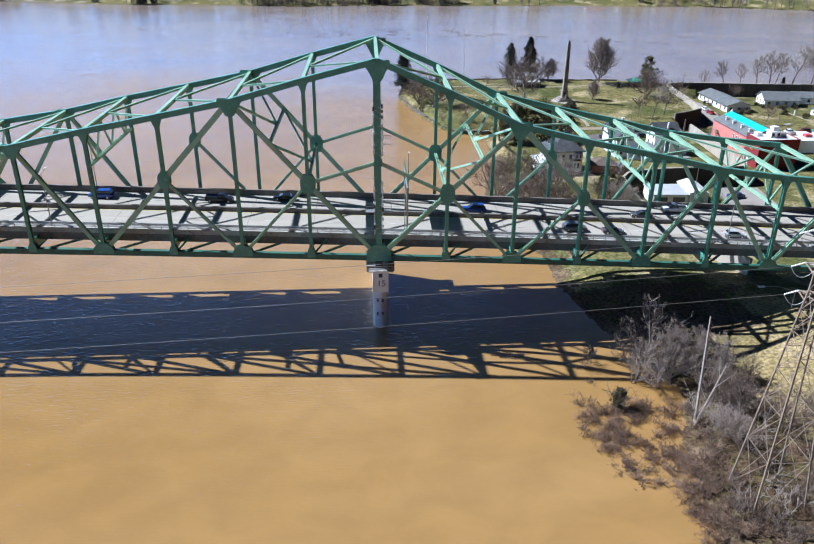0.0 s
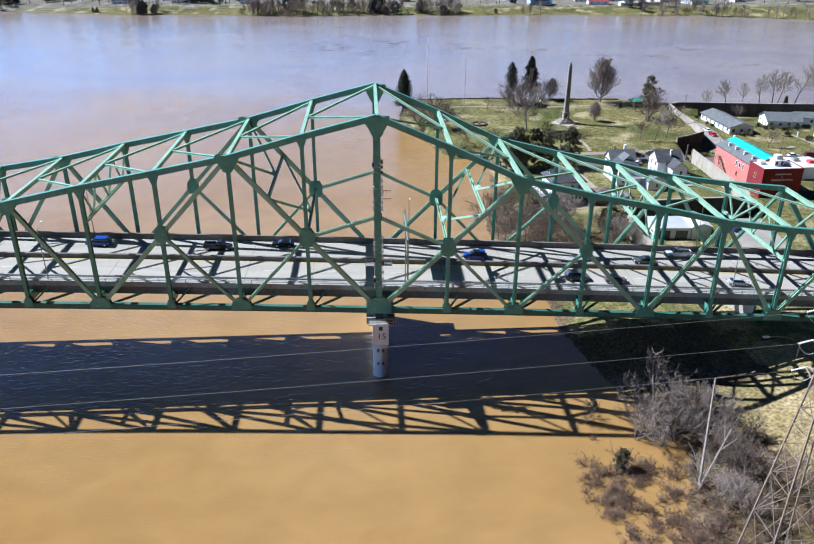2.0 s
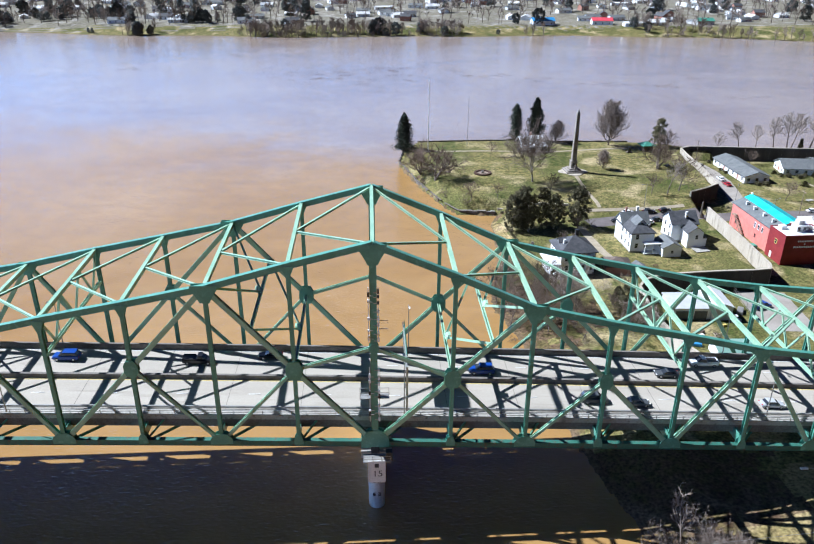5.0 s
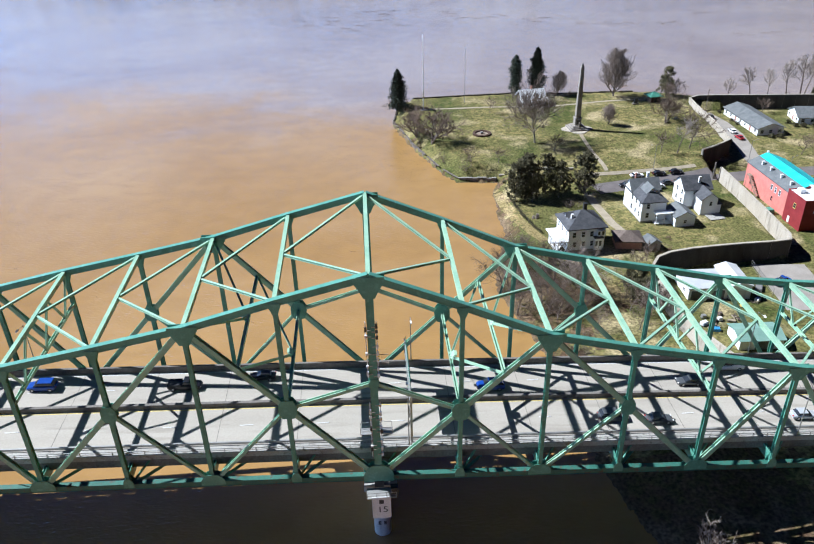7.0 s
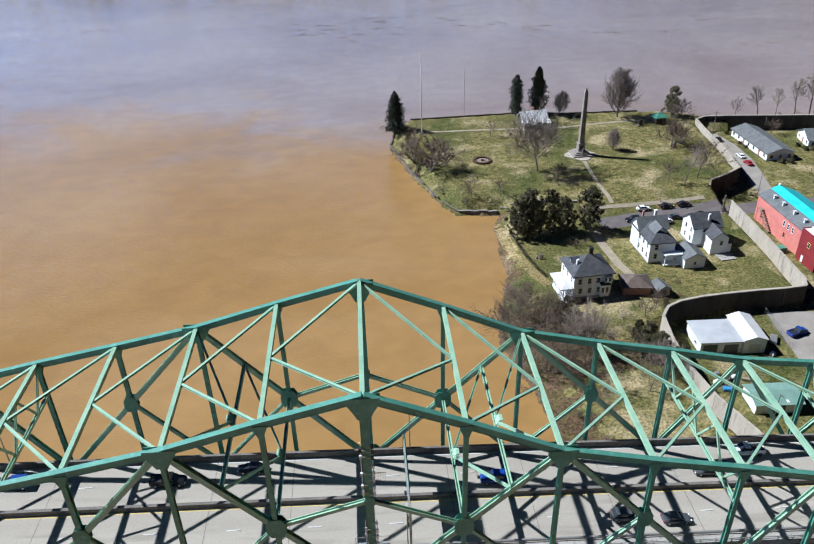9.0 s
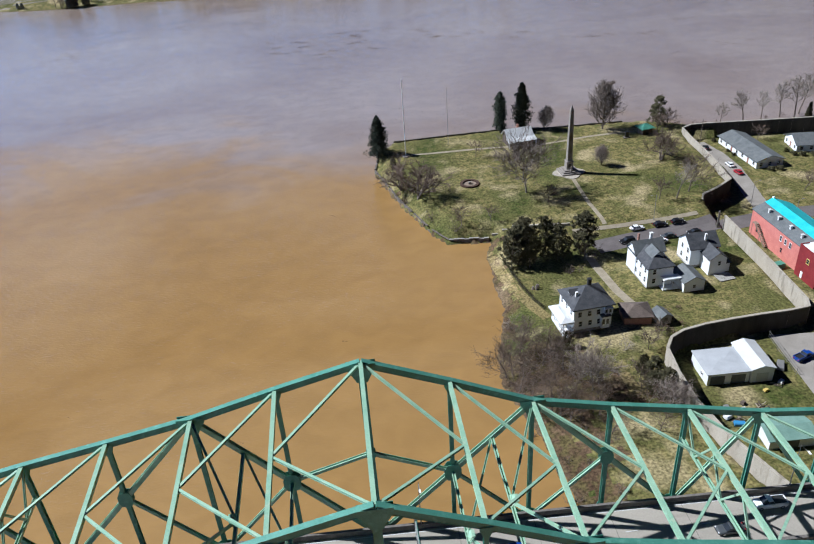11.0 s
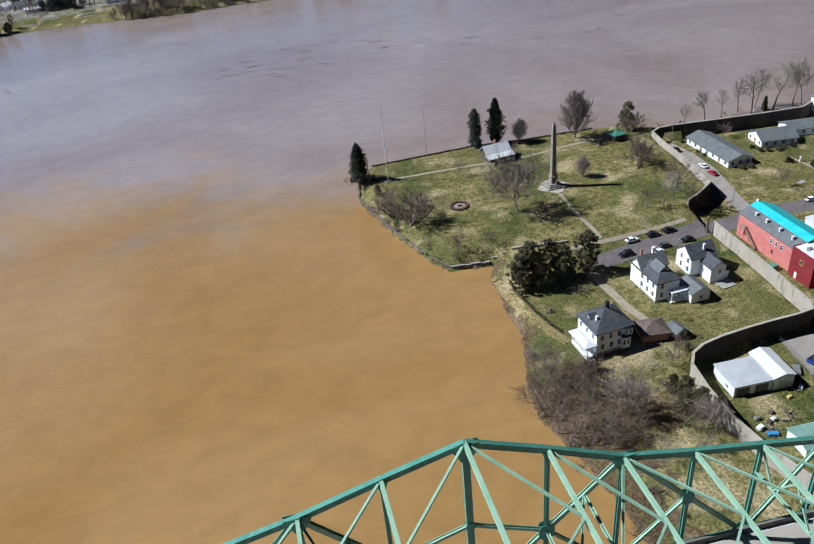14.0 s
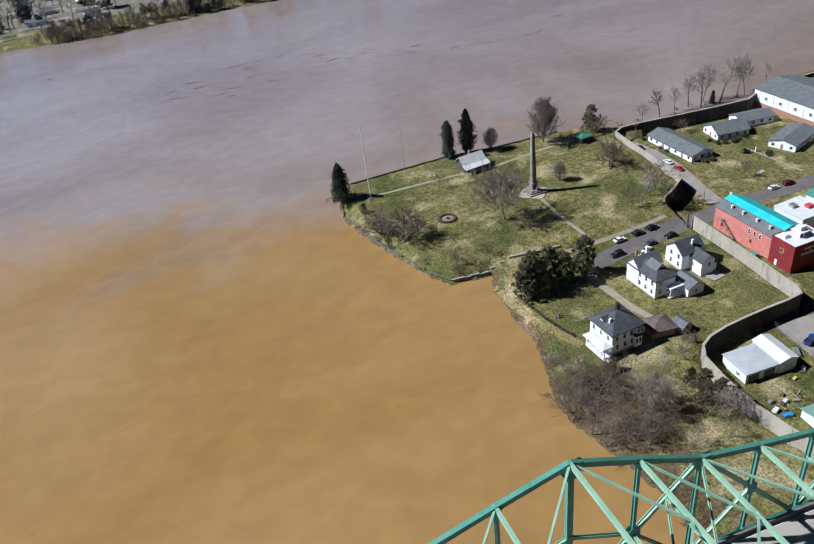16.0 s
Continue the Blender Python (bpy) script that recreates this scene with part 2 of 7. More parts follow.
def water_material():
    m = bpy.data.materials.new("muddy_water")
    m.use_nodes = True
    nt = m.node_tree
    N, L = nt.nodes, nt.links
    bsdf = N["Principled BSDF"]
    geo = N.new("ShaderNodeNewGeometry")
    big = N.new("ShaderNodeTexNoise")
    big.inputs["Scale"].default_value, big.inputs["Detail"].default_value = 0.009, 5
    mp = N.new("ShaderNodeMapping")
    mp.inputs["Scale"].default_value = (0.85, 1.15, 1)
    L.new(geo.outputs["Position"], mp.inputs[0])
    big.inputs["Distortion"].default_value = 0.8
    L.new(mp.outputs[0], big.inputs["Vector"])
    ramp = N.new("ShaderNodeValToRGB")
    e = ramp.color_ramp.elements
    e[0].position, e[1].position = 0.34, 0.7
    e[0].color, e[1].color = (0.305, 0.172, 0.05, 1), (0.37, 0.225, 0.085, 1)
    L.new(big.outputs[0], ramp.inputs[0])
    # the greyer main river meets the brown side river along a ragged line
    sep = N.new("ShaderNodeSeparateXYZ")
    L.new(geo.outputs["Position"], sep.inputs[0])
    edge = N.new("ShaderNodeTexNoise")
    edge.inputs["Scale"].default_value, edge.inputs["Detail"].default_value, edge.inputs["Distortion"].default_value = 0.016, 6, 1.2
    L.new(mp.outputs[0], edge.inputs["Vector"])
    off = N.new("ShaderNodeMath")
    off.operation = "MULTIPLY_ADD"
    off.inputs[1].default_value = 190.0
    L.new(edge.outputs[0], off.inputs[0])
    L.new(sep.outputs["Y"], off.inputs[2])
    lean = N.new("ShaderNodeMath")
    lean.operation = "MULTIPLY_ADD"
    lean.inputs[1].default_value = 0.26
    L.new(sep.outputs["X"], lean.inputs[0])
    L.new(off.outputs[0], lean.inputs[2])
    fr = N.new("ShaderNodeMapRange")
    fr.interpolation_type = "SMOOTHSTEP"
    fr.inputs["From Min"].default_value, fr.inputs["From Max"].default_value = 408, 500
    L.new(lean.outputs[0], fr.inputs[0])
    ohio = N.new("ShaderNodeValToRGB")
    o = ohio.color_ramp.elements
    o[0].position, o[1].position = 0.35, 0.68
    o[0].color, o[1].color = (0.255, 0.19, 0.15, 1), (0.335, 0.27, 0.232, 1)
    L.new(big.outputs[0], ohio.inputs[0])
    both = N.new("ShaderNodeMixRGB")
    L.new(fr.outputs[0], both.inputs[0])
    L.new(ramp.outputs[0], both.inputs[1])
    L.new(ohio.outputs[0], both.inputs[2])
    # fine foam and silt streaks
    st = N.new("ShaderNodeTexNoise")
    st.inputs["Scale"].default_value, st.inputs["Detail"].default_value, st.inputs["Distortion"].default_value = 0.13, 9, 0.5
    L.new(mp.outputs[0], st.inputs["Vector"])
    sr = N.new("ShaderNodeMapRange")
    sr.inputs["From Min"].default_value, sr.inputs["From Max"].default_value = 0.35, 0.7
    sr.inputs["To Min"].default_value, sr.inputs["To Max"].default_value = 0.92, 1.06
    L.new(st.outputs[0], sr.inputs[0])
    sc = N.new("ShaderNodeVectorMath")
    sc.operation = "SCALE"
    L.new(both.outputs[0], sc.inputs[0])
    L.new(sr.outputs[0], sc.inputs["Scale"])
    L.new(sc.outputs[0], bsdf.inputs["Base Color"])
    bsdf.inputs["Coat Weight"].default_value, bsdf.inputs["Coat Roughness"].default_value, bsdf.inputs["Coat IOR"].default_value = 1.0, 0.05, 1.85
    bsdf.inputs["Specular IOR Level"].default_value = 0.0
    bsdf.inputs["Roughness"].default_value = 0.9
    w1 = N.new("ShaderNodeTexNoise")
    w1.inputs["Scale"].default_value, w1.inputs["Detail"].default_value = 0.8, 6
    mp2 = N.new("ShaderNodeMapping")
    mp2.inputs["Scale"].default_value = (0.7, 1.5, 1)
    mp2.inputs["Rotation"].default_value = (0, 0, 0.25)
    L.new(geo.outputs["Position"], mp2.inputs[0])
    L.new(mp2.outputs[0], w1.inputs["Vector"])
    bp = N.new("ShaderNodeBump")
    bp.inputs["Strength"].default_value, bp.inputs["Distance"].default_value = 0.5, 0.11
    L.new(w1.outputs[0], bp.inputs["Height"])
    # wind waves, stronger where gusts touch the water
    w2 = N.new("ShaderNodeTexNoise")
    w2.inputs["Scale"].default_value, w2.inputs["Detail"].default_value, w2.inputs["Distortion"].default_value = 1.3, 4, 0.3
    mp3 = N.new("ShaderNodeMapping")
    mp3.inputs["Scale"].default_value = (0.55, 1.35, 1)
    mp3.inputs["Rotation"].default_value = (0, 0, -0.12)
    L.new(geo.outputs["Position"], mp3.inputs[0])
    L.new(mp3.outputs[0], w2.inputs["Vector"])
    gust = N.new("ShaderNodeMapRange")
    gust.inputs["From Min"].default_value, gust.inputs["From Max"].default_value = 0.42, 0.6
    gust.inputs["To Min"].default_value, gust.inputs["To Max"].default_value = 0.11, 0.15
    L.new(big.outputs[0], gust.inputs[0])
    bp2 = N.new("ShaderNodeBump")
    bp2.inputs["Strength"].default_value = 1.0
    L.new(gust.outputs[0], bp2.inputs["Distance"])
    L.new(w2.outputs[0], bp2.inputs["Height"])
    L.new(bp.outputs[0], bp2.inputs["Normal"])
    L.new(bp2.outputs[0], bsdf.inputs["Coat Normal"])
    return m


WATER = water_material()


# ---- mesh helpers ----
def finish(name, bm, material, parent=None, label="", smooth=False):
    me = bpy.data.meshes.new(name)
    bmesh.ops.recalc_face_normals(bm, faces=bm.faces[:])
    bm.to_mesh(me)
    bm.free()
    for mt in (material if isinstance(material, (list, tuple)) else [material]):
        me.materials.append(mt)
    if smooth:
        me.polygons.foreach_set("use_smooth", [True] * len(me.polygons))
    ob = new(name, me)
    if parent is not None:
        ob.parent = parent
    if label:
        ob["label"] = label
    return ob


def part(name, bm, material, parent, label="", smooth=False):
    return finish(name, bm, material, parent, label, smooth)


def thing(name, at=(0, 0, 0), turn=0.0, label="", category="", group="", kind=""):
    ob = new(name)
    ob.matrix_basis = pose(at[0], at[1], at[2], 0, 0, turn)
    return tagged(ob, label, category, group, kind)


def box(bm, x0, x1, y0, y1, z0, z1, m=None):
    v = [bm.verts.new((x, y, z)) for z in (z0, z1) for y in (y0, y1) for x in (x0, x1)]
    fs = [bm.faces.new([v[i] for i in q]) for q in ((0, 2, 3, 1), (4, 5, 7, 6), (0, 1, 5, 4), (2, 6, 7, 3), (0, 4, 6, 2), (1, 3, 7, 5))]
    if m is not None:
        for w in v:
            w.co = m @ w.co
    return fs


def boxes(*dims):
    bm = bmesh.new()
    for d in dims:
        box(bm, *d)
    return bm


def axes_of(a, b, side=Vector((0, 1, 0))):
    a, b = Vector(a), Vector(b)
    d = (b - a)
    ln = d.length
    d.normalize()
    s = side - d * side.dot(d)
    if s.length < 1e-4:
        s = Vector((1, 0, 0)) - d * d.x
    s.normalize()
    u = d.cross(s)
    m = Matrix((( d.x, s.x, u.x, a.x), (d.y, s.y, u.y, a.y), (d.z, s.z, u.z, a.z), (0, 0, 0, 1)))
    return m, ln


def beam(bm, a, b, w, h, side=Vector((0, 1, 0))):
    m, ln = axes_of(a, b, side)
    box(bm, 0, ln, -w / 2, w / 2, -h / 2, h / 2, m)


def hbeam(bm, a, b, w, h, t=0.09, side=Vector((0, 1, 0))):
    """Two flanges of height h at distance w, joined by a web."""
    m, ln = axes_of(a, b, side)
    box(bm, 0, ln, -w / 2, -w / 2 + t, -h / 2, h / 2, m)
    box(bm, 0, ln, w / 2 - t, w / 2, -h / 2, h / 2, m)
    box(bm, 0, ln, -w / 2 + t, w / 2 - t, -t / 2, t / 2, m)


def chord(bm, a, b, w, h, side=Vector((0, 1, 0))):
    """A box section with cover plates that stand a little proud."""
    m, ln = axes_of(a, b, side)
    box(bm, 0, ln, -w / 2, w / 2, -h / 2, h / 2, m)
    box(bm, 0, ln, -w / 2 - 0.05, w / 2 + 0.05, h / 2, h / 2 + 0.05, m)
    box(bm, 0, ln, -w / 2 - 0.05, w / 2 + 0.05, -h / 2 - 0.05, -h / 2, m)


def tube(bm, a, b, r0, r1, n=6):
    m, ln = axes_of(a, b)
    ra = [bm.verts.new(m @ Vector((0, r0 * math.cos(i * 2 * math.pi / n), r0 * math.sin(i * 2 * math.pi / n)))) for i in range(n)]
    rb = [bm.verts.new(m @ Vector((ln, r1 * math.cos(i * 2 * math.pi / n), r1 * math.sin(i * 2 * math.pi / n)))) for i in range(n)]
    for i in range(n):
        bm.faces.new((ra[i], ra[(i + 1) % n], rb[(i + 1) % n], rb[i]))
    bm.faces.new(ra[::-1])
    bm.faces.new(rb)


def prism(bm, pts, z0, z1):
    """An upright prism over a polygon of (x, y)."""
    lo = [bm.verts.new((x, y, z0)) for x, y in pts]
    hi = [bm.verts.new((x, y, z1)) for x, y in pts]
    n = len(pts)
    bm.faces.new(lo[::-1])
    bm.faces.new(hi)
    for i in range(n):
        bm.faces.new((lo[i], lo[(i + 1) % n], hi[(i + 1) % n], hi[i]))


# ---- ground and water ----
SHORE = [(45, -400), (45, 20), (44, 66), (44, 76), (44.5, 84), (46, 92), (48.5, 98), (51, 104), (50.5, 111), (46.5, 119), (42.5, 135), (40, 150), (39.5, 165), (38, 180), (35.5, 193), (32.5, 206), (33, 217),
         (37, 228), (40, 238), (40, 249), (41, 259), (41.5, 268), (42.5, 274), (44, 276), (30.5, 278), (26, 286), (21.5, 299.5), (17, 314), (13.5, 329), (10.8, 341), (13.5, 353), (21, 363),
         (44, 364), (66, 365), (86, 362), (112, 361), (128, 360), (139, 353.5), (150, 350), (170, 347.5), (190, 346), (206, 346), (216, 350), (240, 354), (420, 362), (900, 390), (4000, 450), (4000, -400)]
SHORE_NP = np.array(SHORE, float)


def shore_distance(X, Y):
    """Signed distance to the near shore, positive on land."""
    best = np.full(X.shape, 1e9)
    inside = np.zeros(X.shape, bool)
    n = len(SHORE_NP)
    for i in range(n):
        (x0, y0), (x1, y1) = SHORE_NP[i], SHORE_NP[(i + 1) % n]
        dx, dy = x1 - x0, y1 - y0
        t = np.clip(((X - x0) * dx + (Y - y0) * dy) / (dx * dx + dy * dy + 1e-9), 0, 1)
        best = np.minimum(best, np.hypot(X - x0 - t * dx, Y - y0 - t * dy))
        cross = ((y0 > Y) != (y1 > Y)) & (X < (x1 - x0) * (Y - y0) / (y1 - y0 + 1e-12) + x0)
        inside ^= cross
    return np.where(inside, best, -best)


def smooth(a, b, v):
    t = np.clip((v - a) / (b - a), 0, 1)
    return t * t * (3 - 2 * t)


WALL_Y = (130, 150, 166, 176, 187, 197, 206, 210, 212.5, 214, 215.4, 219, 250, 266, 280, 283, 291.5, 312, 332, 340, 342, 343.5, 346)
WALL_X = (100, 82, 75.8, 72.6, 70.9, 71.2, 72.4, 75, 80, 92, 113.8, 115.2, 116.6, 117, 117.5, 119, 131.5, 134.3, 135.5, 136.5, 141, 160, 700)


def ground_height(X, Y):
    X, Y = np.asarray(X, float), np.asarray(Y, float)
    d = shore_distance(X, Y) + 0.55 * np.sin(X * 1.1 + 2 * np.sin(Y * 0.6)) * np.sin(Y * 0.9 + X * 0.3)
    park = smooth(268, 278, Y)
    # the park ends in a low wall at the water
    d = d - 1.1 * park * (X < 136)
    low = smooth(354, 342, Y)
    bank = 6.0 * (1 - park) + (2.2 + 4.3 * low) * park
    woods = smooth(240, 222, Y)
    bank = bank + woods * 8
    top = 2.4 * (1 - park) + 4.6 * park
    near = smooth(150, 110, Y)
    top = top + near * (smooth(64, 92, X) * 6.5 - 0.4)
    bank = bank + near * 10
    lift = (3.9 - 2.8 * low) * park * (X < 136)
    h = np.where(d > 0, lift + (top - lift) * smooth(-0.12, 1, d / bank), np.maximum(-4, d * 0.35))
    h = h + np.where(d > 1.5, 0.16 * np.sin(X * 0.21 + 1.3 * np.sin(Y * 0.13)) * np.cos(Y * 0.17), 0)
    inner = smooth(-1.0, 1.0, X - np.interp(Y, WALL_Y, WALL_X)) * smooth(150, 165, Y)
    h = np.where(d > 0, h * (1 - inner) + 0.4 * inner, h)
    far = Y - (739 + 7 * np.sin(X * 0.011) + 4 * np.sin(X * 0.037 + 1) + np.maximum(0, X - 300) * -0.25 + np.maximum(0, -X) * 0.08)
    hf = np.where(far > 0, 5.5 * smooth(0, 38, far) + 3 * smooth(60, 250, far) + 60 * smooth(900, 2400, far), np.maximum(-4, far * 0.2))
    return np.where(Y > 560, hf, h)


def gz(x, y):
    return float(ground_height(np.array([x]), np.array([y]))[0])


def spaced(stops):
    out = []
    for a, b, step in stops:
        out += list(np.arange(a, b, step))
    return np.array(out + [stops[-1][1]])


def build_ground():
    xs = spaced([(-4000, -800, 400), (-800, -300, 50), (-300, 0, 15), (0, 160, 1.3), (160, 260, 4), (260, 700, 20), (700, 4000, 300)])
    ys = spaced([(-4000, -400, 400), (-400, 40, 20), (40, 375, 1.3), (375, 720, 20), (720, 800, 3), (800, 1200, 20), (1200, 4000, 200)])
    X, Y = np.meshgrid(xs, ys)
    Z = ground_height(X, Y)
    nx, ny = len(xs), len(ys)
    verts = np.stack([X.ravel(), Y.ravel(), Z.ravel()], 1)
    idx = np.arange(nx * ny).reshape(ny, nx)
    faces = np.stack([idx[:-1, :-1].ravel(), idx[:-1, 1:].ravel(), idx[1:, 1:].ravel(), idx[1:, :-1].ravel()], 1)
    me = bpy.data.meshes.new("ground")
    me.vertices.add(len(verts))
    me.vertices.foreach_set("co", verts.ravel())
    me.loops.add(faces.size)
    me.loops.foreach_set("vertex_index", faces.ravel())
    me.polygons.add(len(faces))
    me.polygons.foreach_set("loop_start", np.arange(0, faces.size, 4))
    me.polygons.foreach_set("use_smooth", np.ones(len(faces), bool))
    me.update()
    return new("ground", me)


def ground_material(name, tones):
    """Winter grass: dull green, straw and bare earth in patches; mud close to the water line."""
    m = bpy.data.materials.new(name)
    m.use_nodes = True
    nt = m.node_tree
    N, L = nt.nodes, nt.links
    bsdf = N["Principled BSDF"]
    geo = N.new("ShaderNodeNewGeometry")

    def noise_ramp(scale, lo, hi, detail=6, dist=0.0):
        n = N.new("ShaderNodeTexNoise")
        n.inputs["Scale"].default_value, n.inputs["Detail"].default_value, n.inputs["Distortion"].default_value = scale, detail, dist
        L.new(geo.outputs["Position"], n.inputs["Vector"])
        r = N.new("ShaderNodeMapRange")
        r.inputs["From Min"].default_value, r.inputs["From Max"].default_value = lo, hi
        L.new(n.outputs[0], r.inputs[0])
        return r.outputs[0], n.outputs[0]

    def mix(f, a, b):
        x = N.new("ShaderNodeMixRGB")
        for k, v in ((0, f), (1, a), (2, b)):
            if isinstance(v, tuple):
                x.inputs[k].default_value = (*v, 1)
            else:
                L.new(v, x.inputs[k])
        return x.outputs[0]

    f1, _ = noise_ramp(0.045, 0.38, 0.56, 9, 0.3)
    f2, _ = noise_ramp(0.5, 0.42, 0.6)
    f3, _ = noise_ramp(0.085, 0.53, 0.68, 10, 0.25)
    f4, n4 = noise_ramp(1.6, 0.34, 0.66, 8)
    col = mix(f1, tones[0], tones[1])
    col = mix(f2, col, tones[2])
    col = mix(f3, col, tones[3])
    sep = N.new("ShaderNodeSeparateXYZ")
    L.new(geo.outputs["Position"], sep.inputs[0])
    mud = N.new("ShaderNodeMapRange")
    mud.inputs["From Min"].default_value, mud.inputs["From Max"].default_value = 0.3, -0.1
    L.new(sep.outputs["Z"], mud.inputs[0])
    col = mix(mud.outputs[0], col, (0.13, 0.09, 0.055))
    g = N.new("ShaderNodeMapRange")
    g.inputs["To Min"].default_value, g.inputs["To Max"].default_value = 0.5, 1.5
    L.new(f4, g.inputs[0])
    mul = N.new("ShaderNodeVectorMath")
    mul.operation = "SCALE"
    L.new(col, mul.inputs[0])
    L.new(g.outputs[0], mul.inputs["Scale"])
    L.new(mul.outputs[0], bsdf.inputs["Base Color"])
    bsdf.inputs["Roughness"].default_value = 0.95
    bsdf.inputs["Specular IOR Level"].default_value = 0.15
    bp = N.new("ShaderNodeBump")
    bp.inputs["Strength"].default_value, bp.inputs["Distance"].default_value = 0.7, 0.15
    L.new(n4, bp.inputs["Height"])
    L.new(bp.outputs[0], bsdf.inputs["Normal"])
    return m


GRASS = ground_material("winter_grass", ((0.056, 0.068, 0.016), (0.19, 0.158, 0.06), (0.098, 0.096, 0.03), (0.33, 0.268, 0.142)))
STRAW = ground_material("dry_straw_grass", ((0.17, 0.14, 0.055), (0.27, 0.205, 0.095), (0.2, 0.155, 0.065), (0.34, 0.26, 0.14)))
LITTER = ground_material("leaf_litter", ((0.07, 0.043, 0.024), (0.13, 0.085, 0.05), (0.095, 0.075, 0.03), (0.21, 0.15, 0.09)))
# far shore land: aerial haze is put into its paler, greyer tones
FARLAND = ground_material("haze_paled_winter_land", ((0.15, 0.132, 0.1), (0.21, 0.187, 0.15), (0.14, 0.132, 0.085), (0.3, 0.28, 0.25)))
ground = tagged(build_ground(), "winter grass river bank with straw and bare earth patches", "ground", kind="structure")
for m_ in (GRASS, STRAW, LITTER, FARLAND):
    ground.data.materials.append(m_)
n_ = len(ground.data.polygons)
c_ = np.zeros(n_ * 3)
ground.data.polygons.foreach_get("center", c_)
cx, cy = c_[0::3], c_[1::3]
w_ = 2.5 * np.sin(cx * 0.7 + cy * 0.3) + 2 * np.sin(cy * 0.9 - cx * 0.4)
kind_ = np.zeros(n_, int)
kind_[(cy < 128 + w_) & (cx > 30) & (cx < 66 + 0.25 * (100 - cy) + w_)] = 2
kind_[(cy < 135 + w_) & (cx >= 66 + 0.25 * (100 - cy) + w_) & (cx < 200)] = 1
kind_[(cy > 160) & (cy < 219 + w_) & (cx > 30) & (cx < 66 + w_)] = 2
kind_[(cy > 196) & (cy < 216 + w_) & (cx > 60) & (cx < 72)] = 1
sd_ = np.full(n_, 99.0)
nb_ = (cx > 0) & (cx < 260) & (cy > 40) & (cy < 380)
sd_[nb_] = shore_distance(cx[nb_], cy[nb_])
kind_[(sd_ < np.where(cy > 276, 1.0, 3.0) + 0.4 * w_)] = 2
kind_[(cy > 122) & (cy < 144) & (cx > 20) & (cx < 74 + w_)] = 2
# rough grass between the woods and the bridge
kind_[(cy > 160) & (cy < 192 + w_) & (cx > 48 + 1.5 * w_) & (cx < 72)] = 0
kind_[(cy > 203 + w_) & (cy < 222) & (cx > 50 + w_) & (cx < 76)] = 0
kind_[cy > 778 + 3 * w_] = 3
ground.data.polygons.foreach_set("material_index", kind_)

bm = bmesh.new()
vs = [bm.verts.new(p) for p in ((-4000, -4000, 0), (4000, -4000, 0), (4000, 4000, 0), (-4000, 4000, 0))]
bm.faces.new(vs)
water = tagged(finish("water", bm, WATER), "muddy brown river water in flood, lightly rippled", "water", kind="structure")


def laid(name, pts, width, material, lift, label, category, parent=None):
    """A strip of paving that follows the ground along a line."""
    bm = bmesh.new()
    rows = []
    fine = []
    for (x0, y0), (x1, y1) in zip(pts, pts[1:]):
        n = max(1, int(math.hypot(x1 - x0, y1 - y0) / 1.5))
        fine += [(x0 + (x1 - x0) * i / n, y0 + (y1 - y0) * i / n) for i in range(n)]
    fine.append(pts[-1])
    for i, (x, y) in enumerate(fine):
        (xa, ya), (xb, yb) = fine[max(0, i - 1)], fine[min(len(fine) - 1, i + 1)]
        d = Vector((xb - xa, yb - ya, 0)).normalized()
        s = Vector((-d.y, d.x, 0))
        k = max(2, int(width / 1.5)) + 1
        row = []
        for j in range(k):
            p = Vector((x, y, 0)) + s * width * (j / (k - 1) - 0.5)
            row.append(bm.verts.new((p.x, p.y, gz(p.x, p.y) + lift)))
        rows.append(row)
    for a, b in zip(rows, rows[1:]):
        for j in range(len(a) - 1):
            bm.faces.new((a[j], a[j + 1], b[j + 1], b[j]))
    return tagged(finish(name, bm, material), label, category, kind="structure")

# ---- the bridge ----
X0, PANEL = -0.55, 12.58
YN, YF = 128.4, 154.5
TOPZ = {0: 52.8, -1: 49.6, -2: 46.1, -3: 43.6, -4: 41.2, -5: 38.5, -6: 36.6, -7: 35.0, -8: 34.0, -9: 33.6, -10: 33.6, -11: 34.0,
        1: 47.4, 2: 41.6, 3: 38.6, 4: 36.0, 5: 33.2, 6: 31.5, 7: 30.3}
KL, KR = -11, 8


def kx(k):
    return X0 + PANEL * k


def zbot(x):
    return 16.75 - 0.042 * x - 0.00006 * x * x


def zdeck(x):
    return zbot(x) + 3.35


def bot(k, y):
    return Vector((kx(k), y, zbot(kx(k))))


def top(k, y):
    return Vector((kx(k), y, TOPZ[k]))


bridge = thing("truss_bridge", label="green painted steel cantilever truss road bridge on concrete piers", category="bridge")


